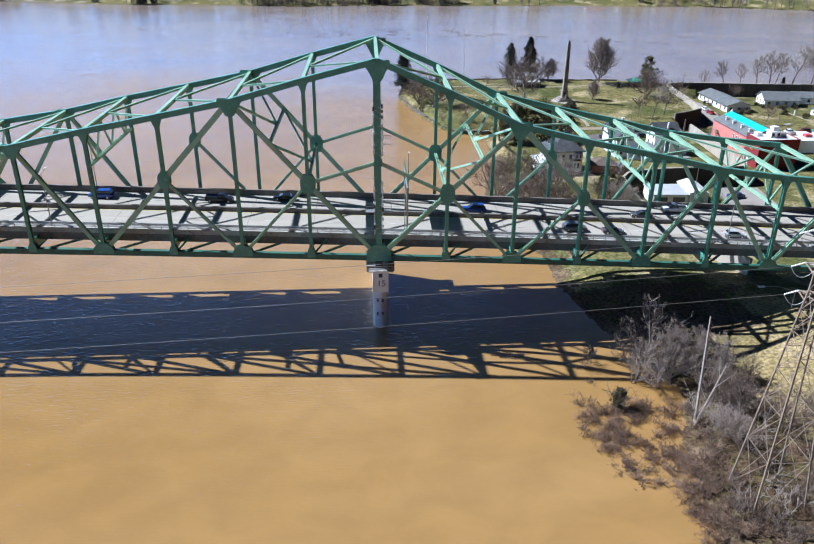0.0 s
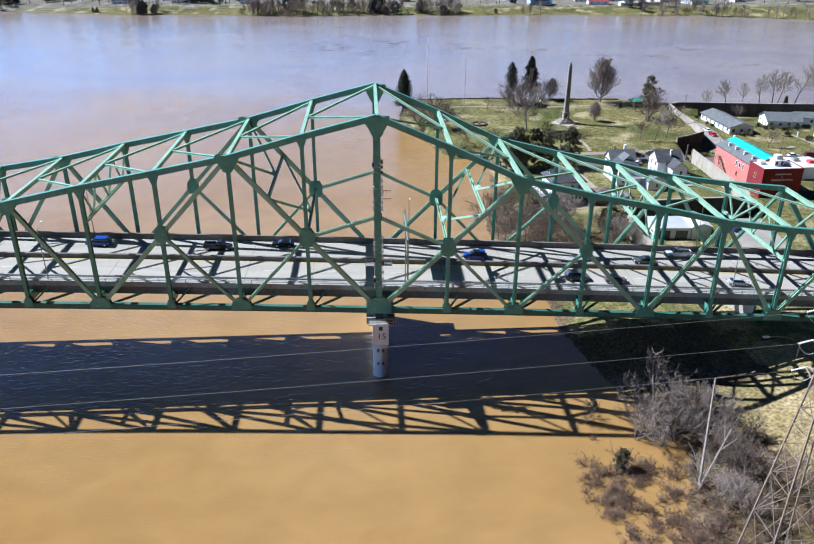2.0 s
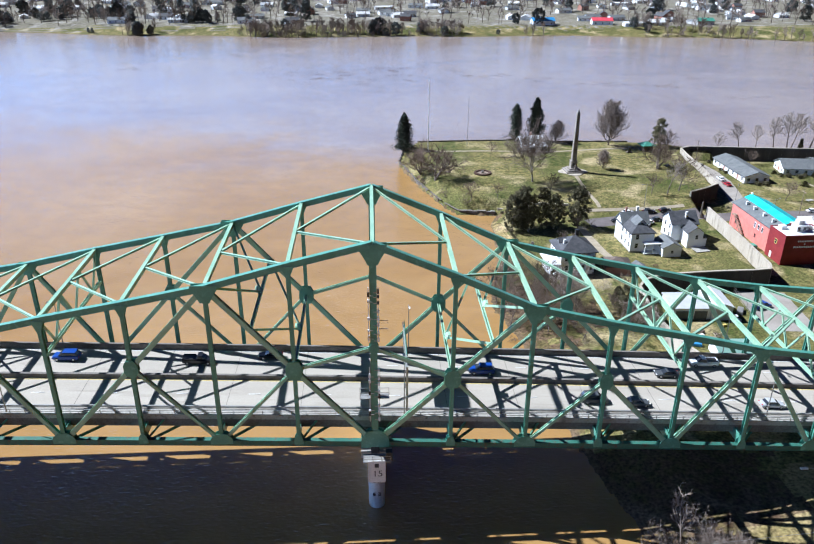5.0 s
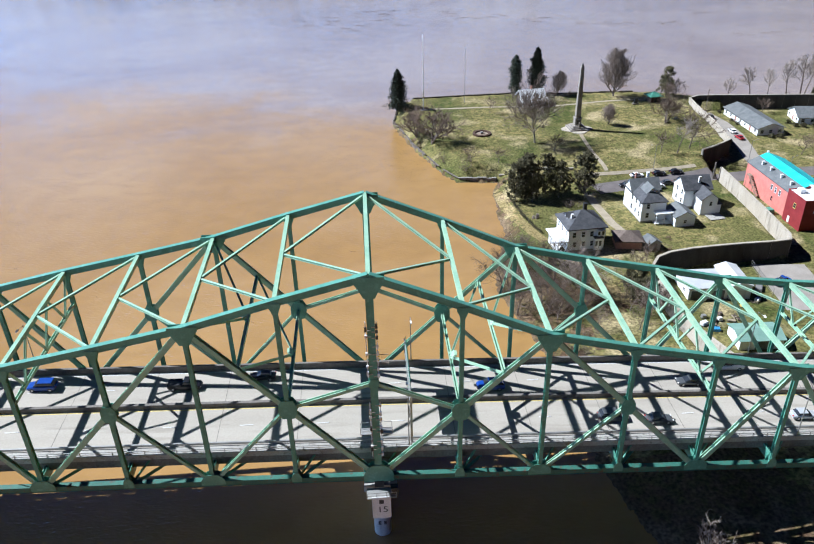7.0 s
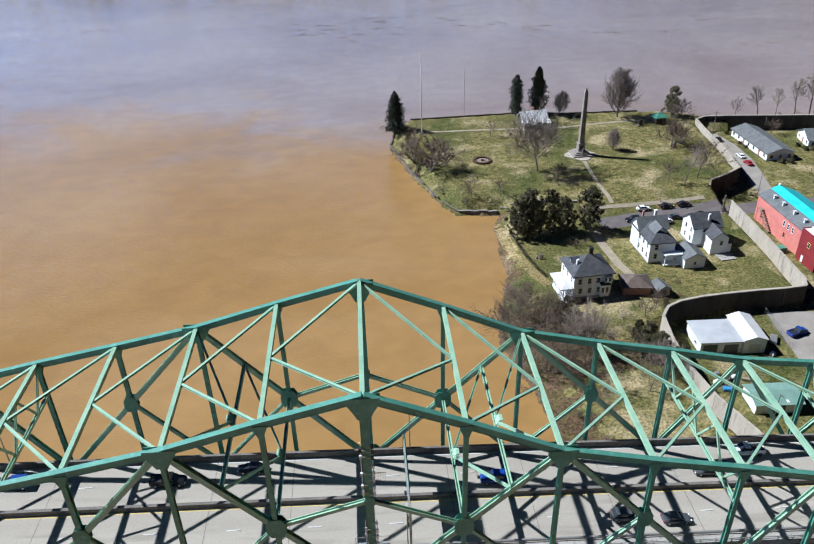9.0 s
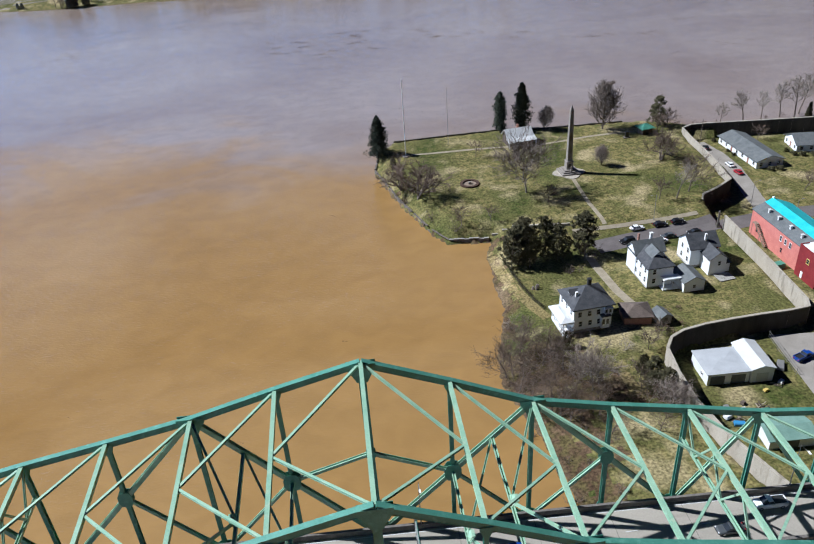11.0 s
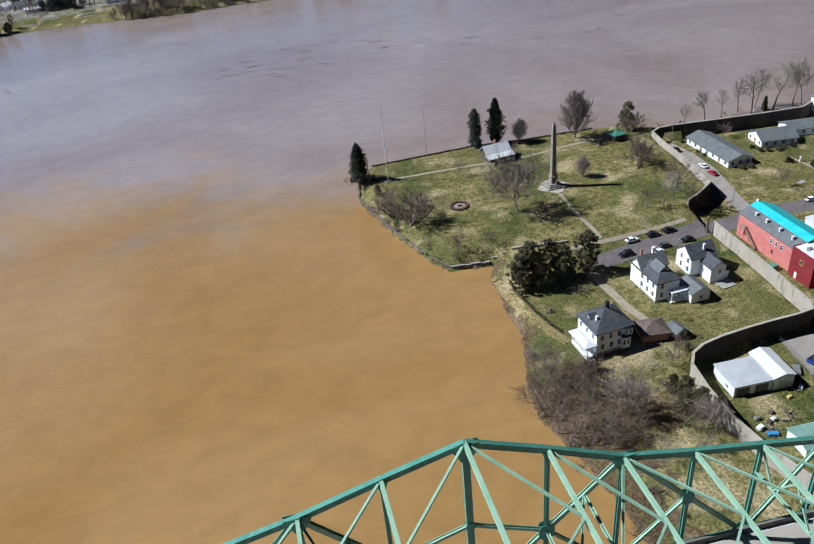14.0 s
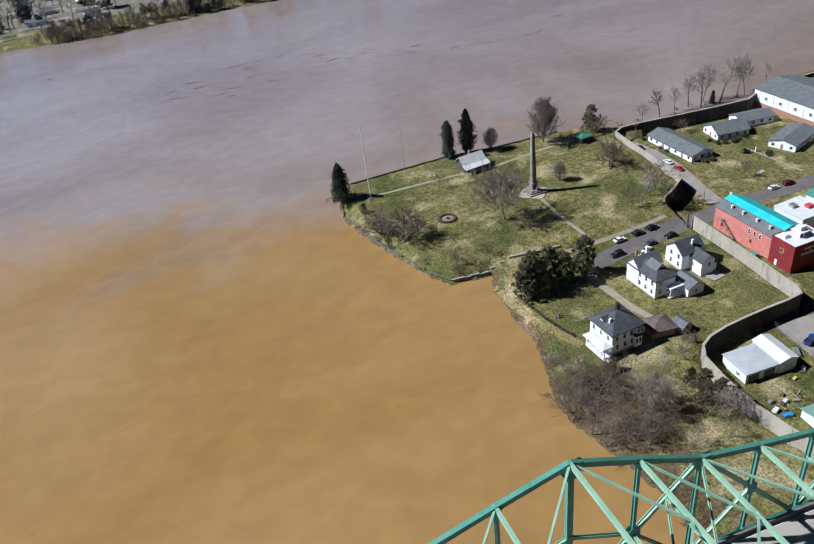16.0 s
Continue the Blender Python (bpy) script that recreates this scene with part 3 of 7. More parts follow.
def gusset(p, w, h, y, form="mid", name="gusset_plate"):
    """A pair of plates on the two faces of a joint; form: top plates taper downwards, bottom ones upwards."""
    if form == "top":
        outline = [(-0.18, -0.62), (0.18, -0.62), (0.3, -0.3), (0.5, 0.12), (0.5, 0.34), (-0.5, 0.34), (-0.5, 0.12), (-0.3, -0.3)]
    elif form == "bottom":
        outline = [(-0.5, -0.3), (0.5, -0.3), (0.5, 0.1), (0.42, 0.3), (0.22, 0.55), (-0.22, 0.55), (-0.42, 0.3), (-0.5, 0.1)]
    else:
        outline = [(-0.5, -0.2), (-0.3, -0.5), (0.3, -0.5), (0.5, -0.2), (0.5, 0.2), (0.3, 0.5), (-0.3, 0.5), (-0.5, 0.2)]
    for s in (-0.47, 0.47):
        bm = bmesh.new()
        f = [bm.verts.new((p.x + a * w, y + s - 0.03, p.z + b * h)) for a, b in outline]
        g = [bm.verts.new((p.x + a * w, y + s + 0.03, p.z + b * h)) for a, b in outline]
        bm.faces.new(f)
        bm.faces.new(g[::-1])
        for i in range(8):
            bm.faces.new((f[i], f[(i + 1) % 8], g[(i + 1) % 8], g[i]))
        part(name, bm, GREEN_STEEL, bridge)


def member(name, a, b, w, h, form=hbeam, material=GREEN_STEEL, side=Vector((0, 1, 0))):
    bm = bmesh.new()
    form(bm, a, b, w, h, side=side)
    return part(name, bm, material, bridge)


def mid(k, y):
    """The joint half-way down a main diagonal."""
    if k in (-1, 1):
        a, b = top(2 * k, y), bot(0, y)
    else:
        s = 1 if k > 0 else -1
        a, b = top(2 * s, y), bot(4 * s, y)
    return (a + b) / 2


for y in (YN, YF):
    for k in range(KL, KR):
        member("bottom_chord", bot(k, y), bot(k + 1, y), 0.8, 0.95, chord, GREEN_DARK)
    for k in range(KL, 7):
        member("top_chord", top(k, y), top(k + 1, y), 0.76, 0.92, chord)
    member("end_post", top(7, y), bot(8, y), 0.85, 0.85, chord)
    for k in range(KL, 8):
        member("post", bot(k, y), top(k, y), 0.78, 0.62 if k else 1.0, hbeam if k else chord, side=Vector((0, 1, 0)))
    for s in (-1, 1):
        member("main_diagonal", bot(0, y), top(2 * s, y), 0.72, 0.78, material=GREEN_PALE)
        member("main_diagonal", top(2 * s, y), bot(4 * s, y), 0.72, 0.78, material=GREEN_PALE)
        member("main_diagonal", bot(4 * s, y), top(5 * s, y), 0.7, 0.7, material=GREEN_PALE)
        member("main_diagonal", top(5 * s, y), bot(6 * s, y), 0.7, 0.7, material=GREEN_PALE)
        member("sub_diagonal", mid(s, y), bot(2 * s, y), 0.6, 0.5, material=GREEN_PALE)
        member("sub_diagonal", mid(3 * s, y), bot(2 * s, y), 0.6, 0.5, material=GREEN_PALE)
        member("sub_strut", mid(s, y), Vector((kx(0), y, 35.2)), 0.6, 0.55, material=GREEN_PALE)
        gusset(mid(s, y), 2.7, 3.3, y)
        gusset(mid(3 * s, y), 2.2, 2.9, y)
        gusset(top(2 * s, y) - Vector((0, 0, 0.5)), 4.0, 3.0, y, "top")
        gusset(top(5 * s, y) - Vector((0, 0, 0.4)), 3.4, 2.4, y, "top")
    member("main_diagonal", bot(6, y), top(7, y), 0.7, 0.65, material=GREEN_PALE)
    for k in range(-6, KL, -2):
        member("main_diagonal", bot(k, y), top(k - 1, y), 0.7, 0.65, material=GREEN_PALE)
        if k - 2 >= KL:
            member("main_diagonal", top(k - 1, y), bot(k - 2, y), 0.7, 0.65, material=GREEN_PALE)
        gusset(top(k - 1, y) - Vector((0, 0, 0.4)), 3.2, 2.2, y, "top")
    gusset(top(0, y) - Vector((0, 0, 1.1)), 4.2, 3.4, y, "top")
    gusset(bot(0, y) + Vector((0, 0, 0.5)), 4.6, 4.0, y, "bottom")
    gusset(Vector((kx(0), y, 35.2)), 1.5, 1.7, y)
    for k in range(KL, KR + 1):
        if k % 2 == 0 and k:
            gusset(bot(k, y) + Vector((0, 0, 0.5)), 3.6, 2.4, y, "bottom")
        elif k:
            gusset(bot(k, y) + Vector((0, 0, 0.5)), 1.5, 2.2, y, "bottom")
        if k in TOPZ and k not in (0, 2, -2, 5, -5) and not (k < -5 and k % 2):
            gusset(top(k, y) - Vector((0, 0, 0.7)), 1.7, 2.0, y, "top")

# top lateral bracing
for k in range(KL, 8):
    a, b = top(k, YN), top(k, YF)
    member("top_strut", a, b, 0.5, 0.66, chord, GREEN_PALE, Vector((1, 0, 0)))
    if k == 0:
        continue
    s = 1 if k > 0 else -1
    m = (a + b) / 2
    for y in (YN, YF):
        member("lateral_brace", m, top(k - s, y), 0.36, 0.38, hbeam, GREEN_PALE, Vector((0, 0, 1)))
# sway frames: two tiers of K-bracing in the plane of the first main diagonals, lattice frames at the other even joints
SIDE_X = Vector((1, 0, 0))
for k in (-2, 2):
    ends = [[top(k, y).lerp(bot(0, y), f) for y in (YN, YF)] for f in (0, 0.25, 0.5)]
    for (a, b), (la, lb) in zip(ends, ends[1:]):
        m = (la + lb) / 2
        member("sway_strut", la, lb, 0.5, 0.55, hbeam, GREEN_PALE, SIDE_X)
        member("sway_brace", a, m, 0.36, 0.38, hbeam, GREEN_PALE, SIDE_X)
        member("sway_brace", b, m, 0.36, 0.38, hbeam, GREEN_PALE, SIDE_X)
        gap = (lb - la).normalized() * 0.9
        up_ = ((a + b) / 2 - m).normalized()
        bm = bmesh.new()
        q = [m - gap * 1.3, m + gap * 1.3, m + gap * 0.7 + up_ * 1.1, m - gap * 0.7 + up_ * 1.1]
        lo = [bm.verts.new(p - SIDE_X * 0.24) for p in q]
        hi = [bm.verts.new(p + SIDE_X * 0.24) for p in q]
        bm.faces.new(lo)
        bm.faces.new(hi[::-1])
        for i in range(4):
            bm.faces.new((lo[i], lo[(i + 1) % 4], hi[(i + 1) % 4], hi[i]))
        part("gusset_plate", bm, GREEN_PALE, bridge)
for k in (-10, -8, -6, -4, 4, 6):
    a, b = top(k, YN), top(k, YF)
    drop = Vector((0, 0, 6.2))
    la, lb = a - drop, b - drop
    member("sway_strut", la, lb, 0.5, 0.55, hbeam, GREEN_PALE, SIDE_X)
    for i in range(3):
        low = la.lerp(lb, (2 * i + 1) / 6)
        member("sway_brace", a.lerp(b, i / 3), low, 0.3, 0.32, hbeam, GREEN_PALE, SIDE_X)
        member("sway_brace", a.lerp(b, (i + 1) / 3), low, 0.3, 0.32, hbeam, GREEN_PALE, SIDE_X)

# floor beams, bottom laterals, stringers
for k in range(KL, KR + 1):
    member("floor_beam", bot(k, YN) + Vector((0, 0, 1.25)), bot(k, YF) + Vector((0, 0, 1.25)), 0.5, 1.9, hbeam, GREEN_STEEL, Vector((1, 0, 0)))
    if k < KR:
        c = (bot(k + 1, YN) + bot(k + 1, YF)) / 2 - Vector((0, 0, 0.3))
        member("bottom_lateral", bot(k, YN) - Vector((0, 0, 0.3)), c, 0.35, 0.35, hbeam, GREEN_STEEL, Vector((0, 0, 1)))
        member("bottom_lateral", bot(k, YF) - Vector((0, 0, 0.3)), c, 0.35, 0.35, hbeam, GREEN_STEEL, Vector((0, 0, 1)))
        for y in (YN, YF):
            s = 1 if y == YN else -1
            member("deck_bracket", bot(k, y) + Vector((0.5, s * 0.4, 0.3)), bot(k, y) + Vector((3.2, s * 3.0, 2.7)), 0.3, 0.3, beam)
XS = [-330, -260, -200] + [kx(k) for k in range(KL, KR + 1)] + [112, 125, 140, 160, 180, 200, 225, 250, 290, 340]


def deck_run(name, y0, y1, z0, z1, material, xs=XS, lift=0.0, label=""):
    """A body that follows the deck's grade."""
    bm = bmesh.new()
    rings = []
    for x in xs:
        z = zdeck(x) + lift if x < 100 else zdeck(100) + lift - (x - 100) * 0.035
        rings.append([bm.verts.new((x, y, z + dz)) for y, dz in ((y0, z0), (y1, z0), (y1, z1), (y0, z1))])
    for a, b in zip(rings, rings[1:]):
        for i in range(4):
            bm.faces.new((a[i], a[(i + 1) % 4], b[(i + 1) % 4], b[i]))
    bm.faces.new(rings[0])
    bm.faces.new(rings[-1][::-1])
    return part(name, bm, material, bridge, label)


DN, DF, MED = 131.0, 151.9, 142.0
deck_run("deck", DN, DF, -0.35, 0.0, DECK, label="pale grey concrete road deck")
for y in (133.5, 137.0, 140.0, 143.0, 146.0, 149.5):
    deck_run("stringer", y - 0.2, y + 0.2, -1.1, -0.352, GREEN_STEEL)
deck_run("near_parapet", DN - 0.25, DN + 0.2, -0.6, 0.3, CONCRETE, label="grey concrete parapet with steel rail")
# the shade below the parapet is put into the fascia's dark colour
deck_run("near_fascia", DN - 0.12, DN + 0.15, -2.1, -0.602, PARAPET, label="fascia below the parapet with shade painted into its dark tone")
# added, unseen girder that narrows the light slots in the deck's cast shadow
deck_run("fascia_girder", DF + 0.3, DF + 1.5, -1.5, -0.5, GREEN_DARK)
deck_run("sidewalk", DN + 0.2, DN + 1.5, 0.002, 0.22, CONCRETE)
deck_run("far_parapet", DF - 0.2, DF + 0.25, -0.45, 1.15, PARAPET, label="dark concrete parapet")
deck_run("median_barrier", MED - 0.28, MED + 0.28, 0.002, 0.85, PARAPET)
for dz in (0.55, 0.9):
    deck_run("hand_rail", DN - 0.05, DN + 0.05, dz, dz + 0.09, GALV)
deck_run("guard_rail", DN + 1.5, DN + 1.75, 0.35, 0.75, GALV)
for y in (DN + 2.1, MED - 0.7, MED + 0.7, DF - 0.7):
    deck_run("edge_line", y - 0.08, y + 0.08, 0.003, 0.008, WHITEPAINT if y in (DN + 2.1, DF - 0.7) else YELLOWPAINT)


def road_z(x):
    return zdeck(x) if x < 100 else zdeck(100) - (x - 100) * 0.035


for y in ((DN + 2.1 + MED - 0.7) / 2, (DF - 0.7 + MED + 0.7) / 2):
    for i in range(28):
        x = -170 + i * 12.2
        bm = boxes((x, x + 3.2, y - 0.08, y + 0.08, road_z(x + 1.6) + 0.0, road_z(x + 1.6) + 0.075 - 0.055))
        part("lane_dash", bm, WHITEPAINT, bridge)
for i in range(105):
    x = -132 + i * 2.4
    bm = boxes((x - 0.05, x + 0.05, DN - 0.04, DN + 0.06, road_z(x) + 0.25, road_z(x) + 0.96))
    part("rail_post", bm, GALV, bridge)
for k in range(KL, KR):
    for j in range(4):
        x = kx(k) + PANEL * j / 4
        part("deck_joint", boxes((x - 0.04, x + 0.04, DN + 1.8, DF - 0.4, road_z(x) + 0.002, road_z(x) + 0.009)), PARAPET, bridge) if j == 0 else None


# piers
def pier_shaft(x, y, w, d, z0, z1):
    bm = bmesh.new()
    pts = []
    r = w / 2
    for i in range(13):
        a = math.pi * i / 12
        pts.append((x + r * math.cos(a), y + d / 2 + r * math.sin(a)))
    for i in range(13):
        a = math.pi + math.pi * i / 12
        pts.append((x + r * math.cos(a), y - d / 2 + r * math.sin(a)))
    prism(bm, pts, z0, z1)
    return bm


pier_shafts = []
for y in (YN + 4.9, YF + 0.4):
    pier_shafts.append(part("pier_shaft", pier_shaft(kx(0) + 0.2, y, 2.9, 1.6, -4, 13.9), PIER, bridge, "pale concrete pier with painted flood gauge"))
    part("pier_cap", boxes((kx(0) - 2.4, kx(0) + 2.8, y - (5.2 if y < 140 else 2.4), y + 2.4, 13.9, 15.0)), CONCRETE, bridge)
    part("bearing", boxes((kx(0) - 0.7, kx(0) + 0.7, (YN if y < 140 else YF) - 0.6, (YN if y < 140 else YF) + 0.6, 15.0, 16.2)), BLACKM, bridge)
part("pier_wall", boxes((kx(0) - 0.8, kx(0) + 1.2, YN + 3, YF - 2, -4, 13.0)), PIER, bridge)
for px, py in ((105, YN), (105, YF), (160, 134), (160, 149), (215, 134), (215, 149)):
    part("pier_shaft", pier_shaft(px, py, 2.4, 0.8, -4, (zbot(105) if px < 110 else road_z(px) - 0.4)), CONCRETE, bridge)
for y in (YN, YF):
    for a, b in ((bot(8, y), Vector((112, y, zbot(105)))),):
        member("bottom_chord", a, b, 0.8, 0.95, chord)

# ---- walls, roads and paths ----
def wall_run(name, pts, h, t, material, label, base=None, panel=6.0, category="wall", dark=False):
    """A wall along a line, cut into panels with narrow joints."""
    w = thing(name, label=label, category=category, kind="structure")
    for (x0, y0), (x1, y1) in zip(pts, pts[1:]):
        ln = math.hypot(x1 - x0, y1 - y0)
        n = max(1, round(ln / panel))
        for i in range(n):
            a = Vector((x0 + (x1 - x0) * i / n, y0 + (y1 - y0) * i / n, 0))
            b = Vector((x0 + (x1 - x0) * (i + 1) / n, y0 + (y1 - y0) * (i + 1) / n, 0))
            d = (b - a).normalized()
            z = base if base is not None else min(gz(a.x, a.y), gz(b.x, b.y))
            m, ln2 = axes_of(a + d * 0.02, b - d * 0.02, Vector((-d.y, d.x, 0)))
            bm = bmesh.new()
            box(bm, 0, ln2, -t / 2, t / 2, -1.5, z + h - 0.25, Matrix.Translation((0, 0, 0)) @ m)
            box(bm, 0, ln2, -t / 2 - 0.05, t / 2 + 0.05, z + h - 0.25, z + h, m)
            part("panel", bm, material, w)
            # thin sheet of darker concrete over the inner side
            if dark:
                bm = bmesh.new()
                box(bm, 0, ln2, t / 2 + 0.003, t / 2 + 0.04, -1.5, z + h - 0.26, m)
                part("inner_face", bm, DARKFACE, w, "dark inner face")
    return w


FW_NORTH = [(420, 352), (240, 346), (213.5, 342.5), (204, 338), (187, 339), (166, 341.2), (149, 343.3), (141, 343.6), (136.5, 341), (135.5, 332), (134.3, 312), (131.5, 291.5)]
FW_STUB = [(131.5, 291.5), (124.0, 286.0), (117.2, 282.2)]
FW_SOUTH = [(117.0, 266.5), (116.6, 250), (116.2, 237.6), (115.2, 219), (113.8, 215.6), (108, 214.9), (100.6, 214.7), (93, 214.2), (85.4, 213.4), (79, 212), (75, 209.8), (72.4, 206), (71.2, 197), (70.9, 187.4), (72.6, 176), (75.8, 166), (79, 156), (82.5, 147)]
FW_LABEL = "tall pale concrete flood wall with a coping"
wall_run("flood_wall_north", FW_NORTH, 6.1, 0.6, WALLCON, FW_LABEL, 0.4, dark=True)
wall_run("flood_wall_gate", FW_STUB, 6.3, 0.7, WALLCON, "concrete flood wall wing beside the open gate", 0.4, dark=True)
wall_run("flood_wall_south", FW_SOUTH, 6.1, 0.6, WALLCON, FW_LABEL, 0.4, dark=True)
wall_run("river_wall", [(44, 277.4), (31.2, 279.3), (26.8, 287), (22.4, 300.5), (18, 315), (14.6, 330), (12, 341)], 0.2, 0.5, DARKSTONE, "low dark stone river wall round the park", None, 3.0)
wall_run("river_wall", [(12, 341), (14.6, 352), (21.5, 361.5), (44, 362.3), (66, 363.3), (86, 360), (112, 359), (128, 359)], 0.85, 0.5, DARKSTONE, "low dark stone river wall behind the park", None, 3.0)
coping = thing("wall_coping", label="worn pale coping stones on the river wall", category="coping", kind="structure")
COPE = [(44, 277.4), (31.2, 279.3), (26.8, 287), (22.4, 300.5), (18, 315), (14.6, 330), (12, 341)]
for (x0, y0), (x1, y1) in zip(COPE, COPE[1:]):
    n = round(math.hypot(x1 - x0, y1 - y0) / 1.7)
    for i in range(n):
        a, b = Vector((x0, y0, 0)).lerp(Vector((x1, y1, 0)), i / n), Vector((x0, y0, 0)).lerp(Vector((x1, y1, 0)), (i + 1) / n)
        d = (b - a).normalized()
        m, ln = axes_of(a + d * 0.03, b - d * 0.03, Vector((-d.y, d.x, 0)))
        z = max(gz(a.x, a.y), gz(b.x, b.y)) + 0.02 * (i % 3)
        bm = bmesh.new()
        box(bm, 0, ln, -0.31, 0.31, z + 0.06, z + 0.24, m)
        part("coping_stone", bm, CONCRETE if y0 < 278 else DARKSTONE, coping)
wall_run("retaining_wall", [(45, 278.2), (58, 276.2), (70, 275.5)], 0.7, 0.5, WALLCON, "low pale retaining wall along the lane", None, 3.0)

laid("bank_strip", [(42.0, 270), (42.8, 262), (43.2, 256), (43.8, 250), (45.2, 242), (47.6, 234), (49.6, 229)], 3.0, STRAW, 0.06, "pale straw embankment along the river yard", "embankment")
laid("lane", [(74, 262.5), (86, 265.0), (98, 266.5), (112, 268.5), (124, 271.5), (140, 274), (180, 273), (260, 271)], 7.5, ASPHALT, 0.06, "grey asphalt lane beside the park", "road")
laid("lane_pavement", [(70, 272.6), (86, 272.5), (98, 273.3), (112, 274.5)], 1.6, PATHC, 0.09, "pale concrete pavement along the lane", "pavement")
laid("street", [(142, 338), (144, 325), (143.8, 312), (141.5, 300), (138.8, 288), (137.5, 278)], 6.0, ROADGREY, 0.08, "pale worn street inside the flood wall", "road")
laid("yard_lot", [(110, 212.5), (109, 202), (108, 190)], 14, ROADGREY, 0.07, "pale gravel yard behind the wall", "pavement")
laid("driveway", [(70.5, 260), (70.6, 251), (72.0, 238), (74, 229)], 2.6, PATHC, 0.05, "pale gravel drive between the houses", "path")
laid("park_path", [(27, 345.5), (45, 344.7), (60, 344.5), (78, 342.5), (98, 346), (118, 347)], 1.5, PATHC, 0.05, "pale concrete path through the park", "path")
laid("park_path", [(81, 274), (80.5, 288), (81, 302), (81.3, 309)], 1.4, PATHC, 0.05, "pale concrete path up to the obelisk", "path")
bm = bmesh.new()
prism(bm, [(81.3 + (5.4 + 0.7 * math.cos(4 * a)) * math.cos(a), 313.6 + (5.2 + 0.7 * math.cos(4 * a)) * math.sin(a)) for a in [i * math.pi / 12 for i in range(24)]], 4.2, gz(81, 314) + 0.12)
tagged(finish("plaza", bm, WALLCON), "pale round paving at the foot of the obelisk", "paving", kind="structure")


# ---- houses ----
def gable_roof(w, d, z, rise, over=0.45, th=0.22, along="y"):
    """Two slabs that meet at a ridge."""
    bm = bmesh.new()
    hw = (w if along == "y" else d) / 2
    hl = (d if along == "y" else w) / 2 + over
    k = rise / hw
    for s in (-1, 1):
        pts = [(0, rise), (s * (hw + over), -k * over), (s * (hw + over), -k * over + th), (0, rise + th)]
        fr = []
        for e in (-hl, hl):
            fr.append([bm.verts.new((u, e, z + v) if along == "y" else (e, u, z + v)) for u, v in pts])
        bm.faces.new(fr[0])
        bm.faces.new(fr[1])
        for i in range(4):
            bm.faces.new((fr[0][i], fr[0][(i + 1) % 4], fr[1][(i + 1) % 4], fr[1][i]))
    return bm


def hip_roof(w, d, z, rise, over=0.6, th=0.2):
    bm = bmesh.new()
    a, b = w / 2 + over, d / 2 + over
    r = abs(a - b)
    lo = [bm.verts.new(p) for p in ((-a, -b, z - 0.1), (a, -b, z - 0.1), (a, b, z - 0.1), (-a, b, z - 0.1))]
    mi = [bm.verts.new(p) for p in ((-a, -b, z + th), (a, -b, z + th), (a, b, z + th), (-a, b, z + th))]
    bm.faces.new(lo[::-1])
    for i in range(4):
        bm.faces.new((lo[i], lo[(i + 1) % 4], mi[(i + 1) % 4], mi[i]))
    r = max(r, 0.3)
    if a >= b:
        p, q = bm.verts.new((-r, 0, z + rise)), bm.verts.new((r, 0, z + rise))
        bm.faces.new((mi[0], mi[1], q, p))
        bm.faces.new((mi[2], mi[3], p, q))
        bm.faces.new((mi[1], mi[2], q))
        bm.faces.new((mi[3], mi[0], p))
    else:
        p, q = bm.verts.new((0, -r, z + rise)), bm.verts.new((0, r, z + rise))
        bm.faces.new((mi[0], mi[1], p))
        bm.faces.new((mi[1], mi[2], q, p))
        bm.faces.new((mi[2], mi[3], q))
        bm.faces.new((mi[3], mi[0], p, q))
    return bm


def walls_box(w, d, h, z0=0.0, gable=0.0, along="y"):
    bm = bmesh.new()
    a, b = w / 2, d / 2
    box(bm, -a, a, -b, b, z0, h)
    if gable:
        for e in (-1, 1):
            if along == "y":
                t = [(-a, e * b, h), (a, e * b, h), (0, e * b, h + gable)]
                o = Vector((0, -e * 0.25, 0))
            else:
                t = [(e * a, -b, h), (e * a, b, h), (e * a, 0, h + gable)]
                o = Vector((-e * 0.25, 0, 0))
            f = [bm.verts.new(p) for p in t]
            g = [bm.verts.new(Vector(p) + o) for p in t]
            bm.faces.new(f)
            bm.faces.new(g[::-1])
            for i in range(3):
                bm.faces.new((f[i], f[(i + 1) % 3], g[(i + 1) % 3], g[i]))
    return bm


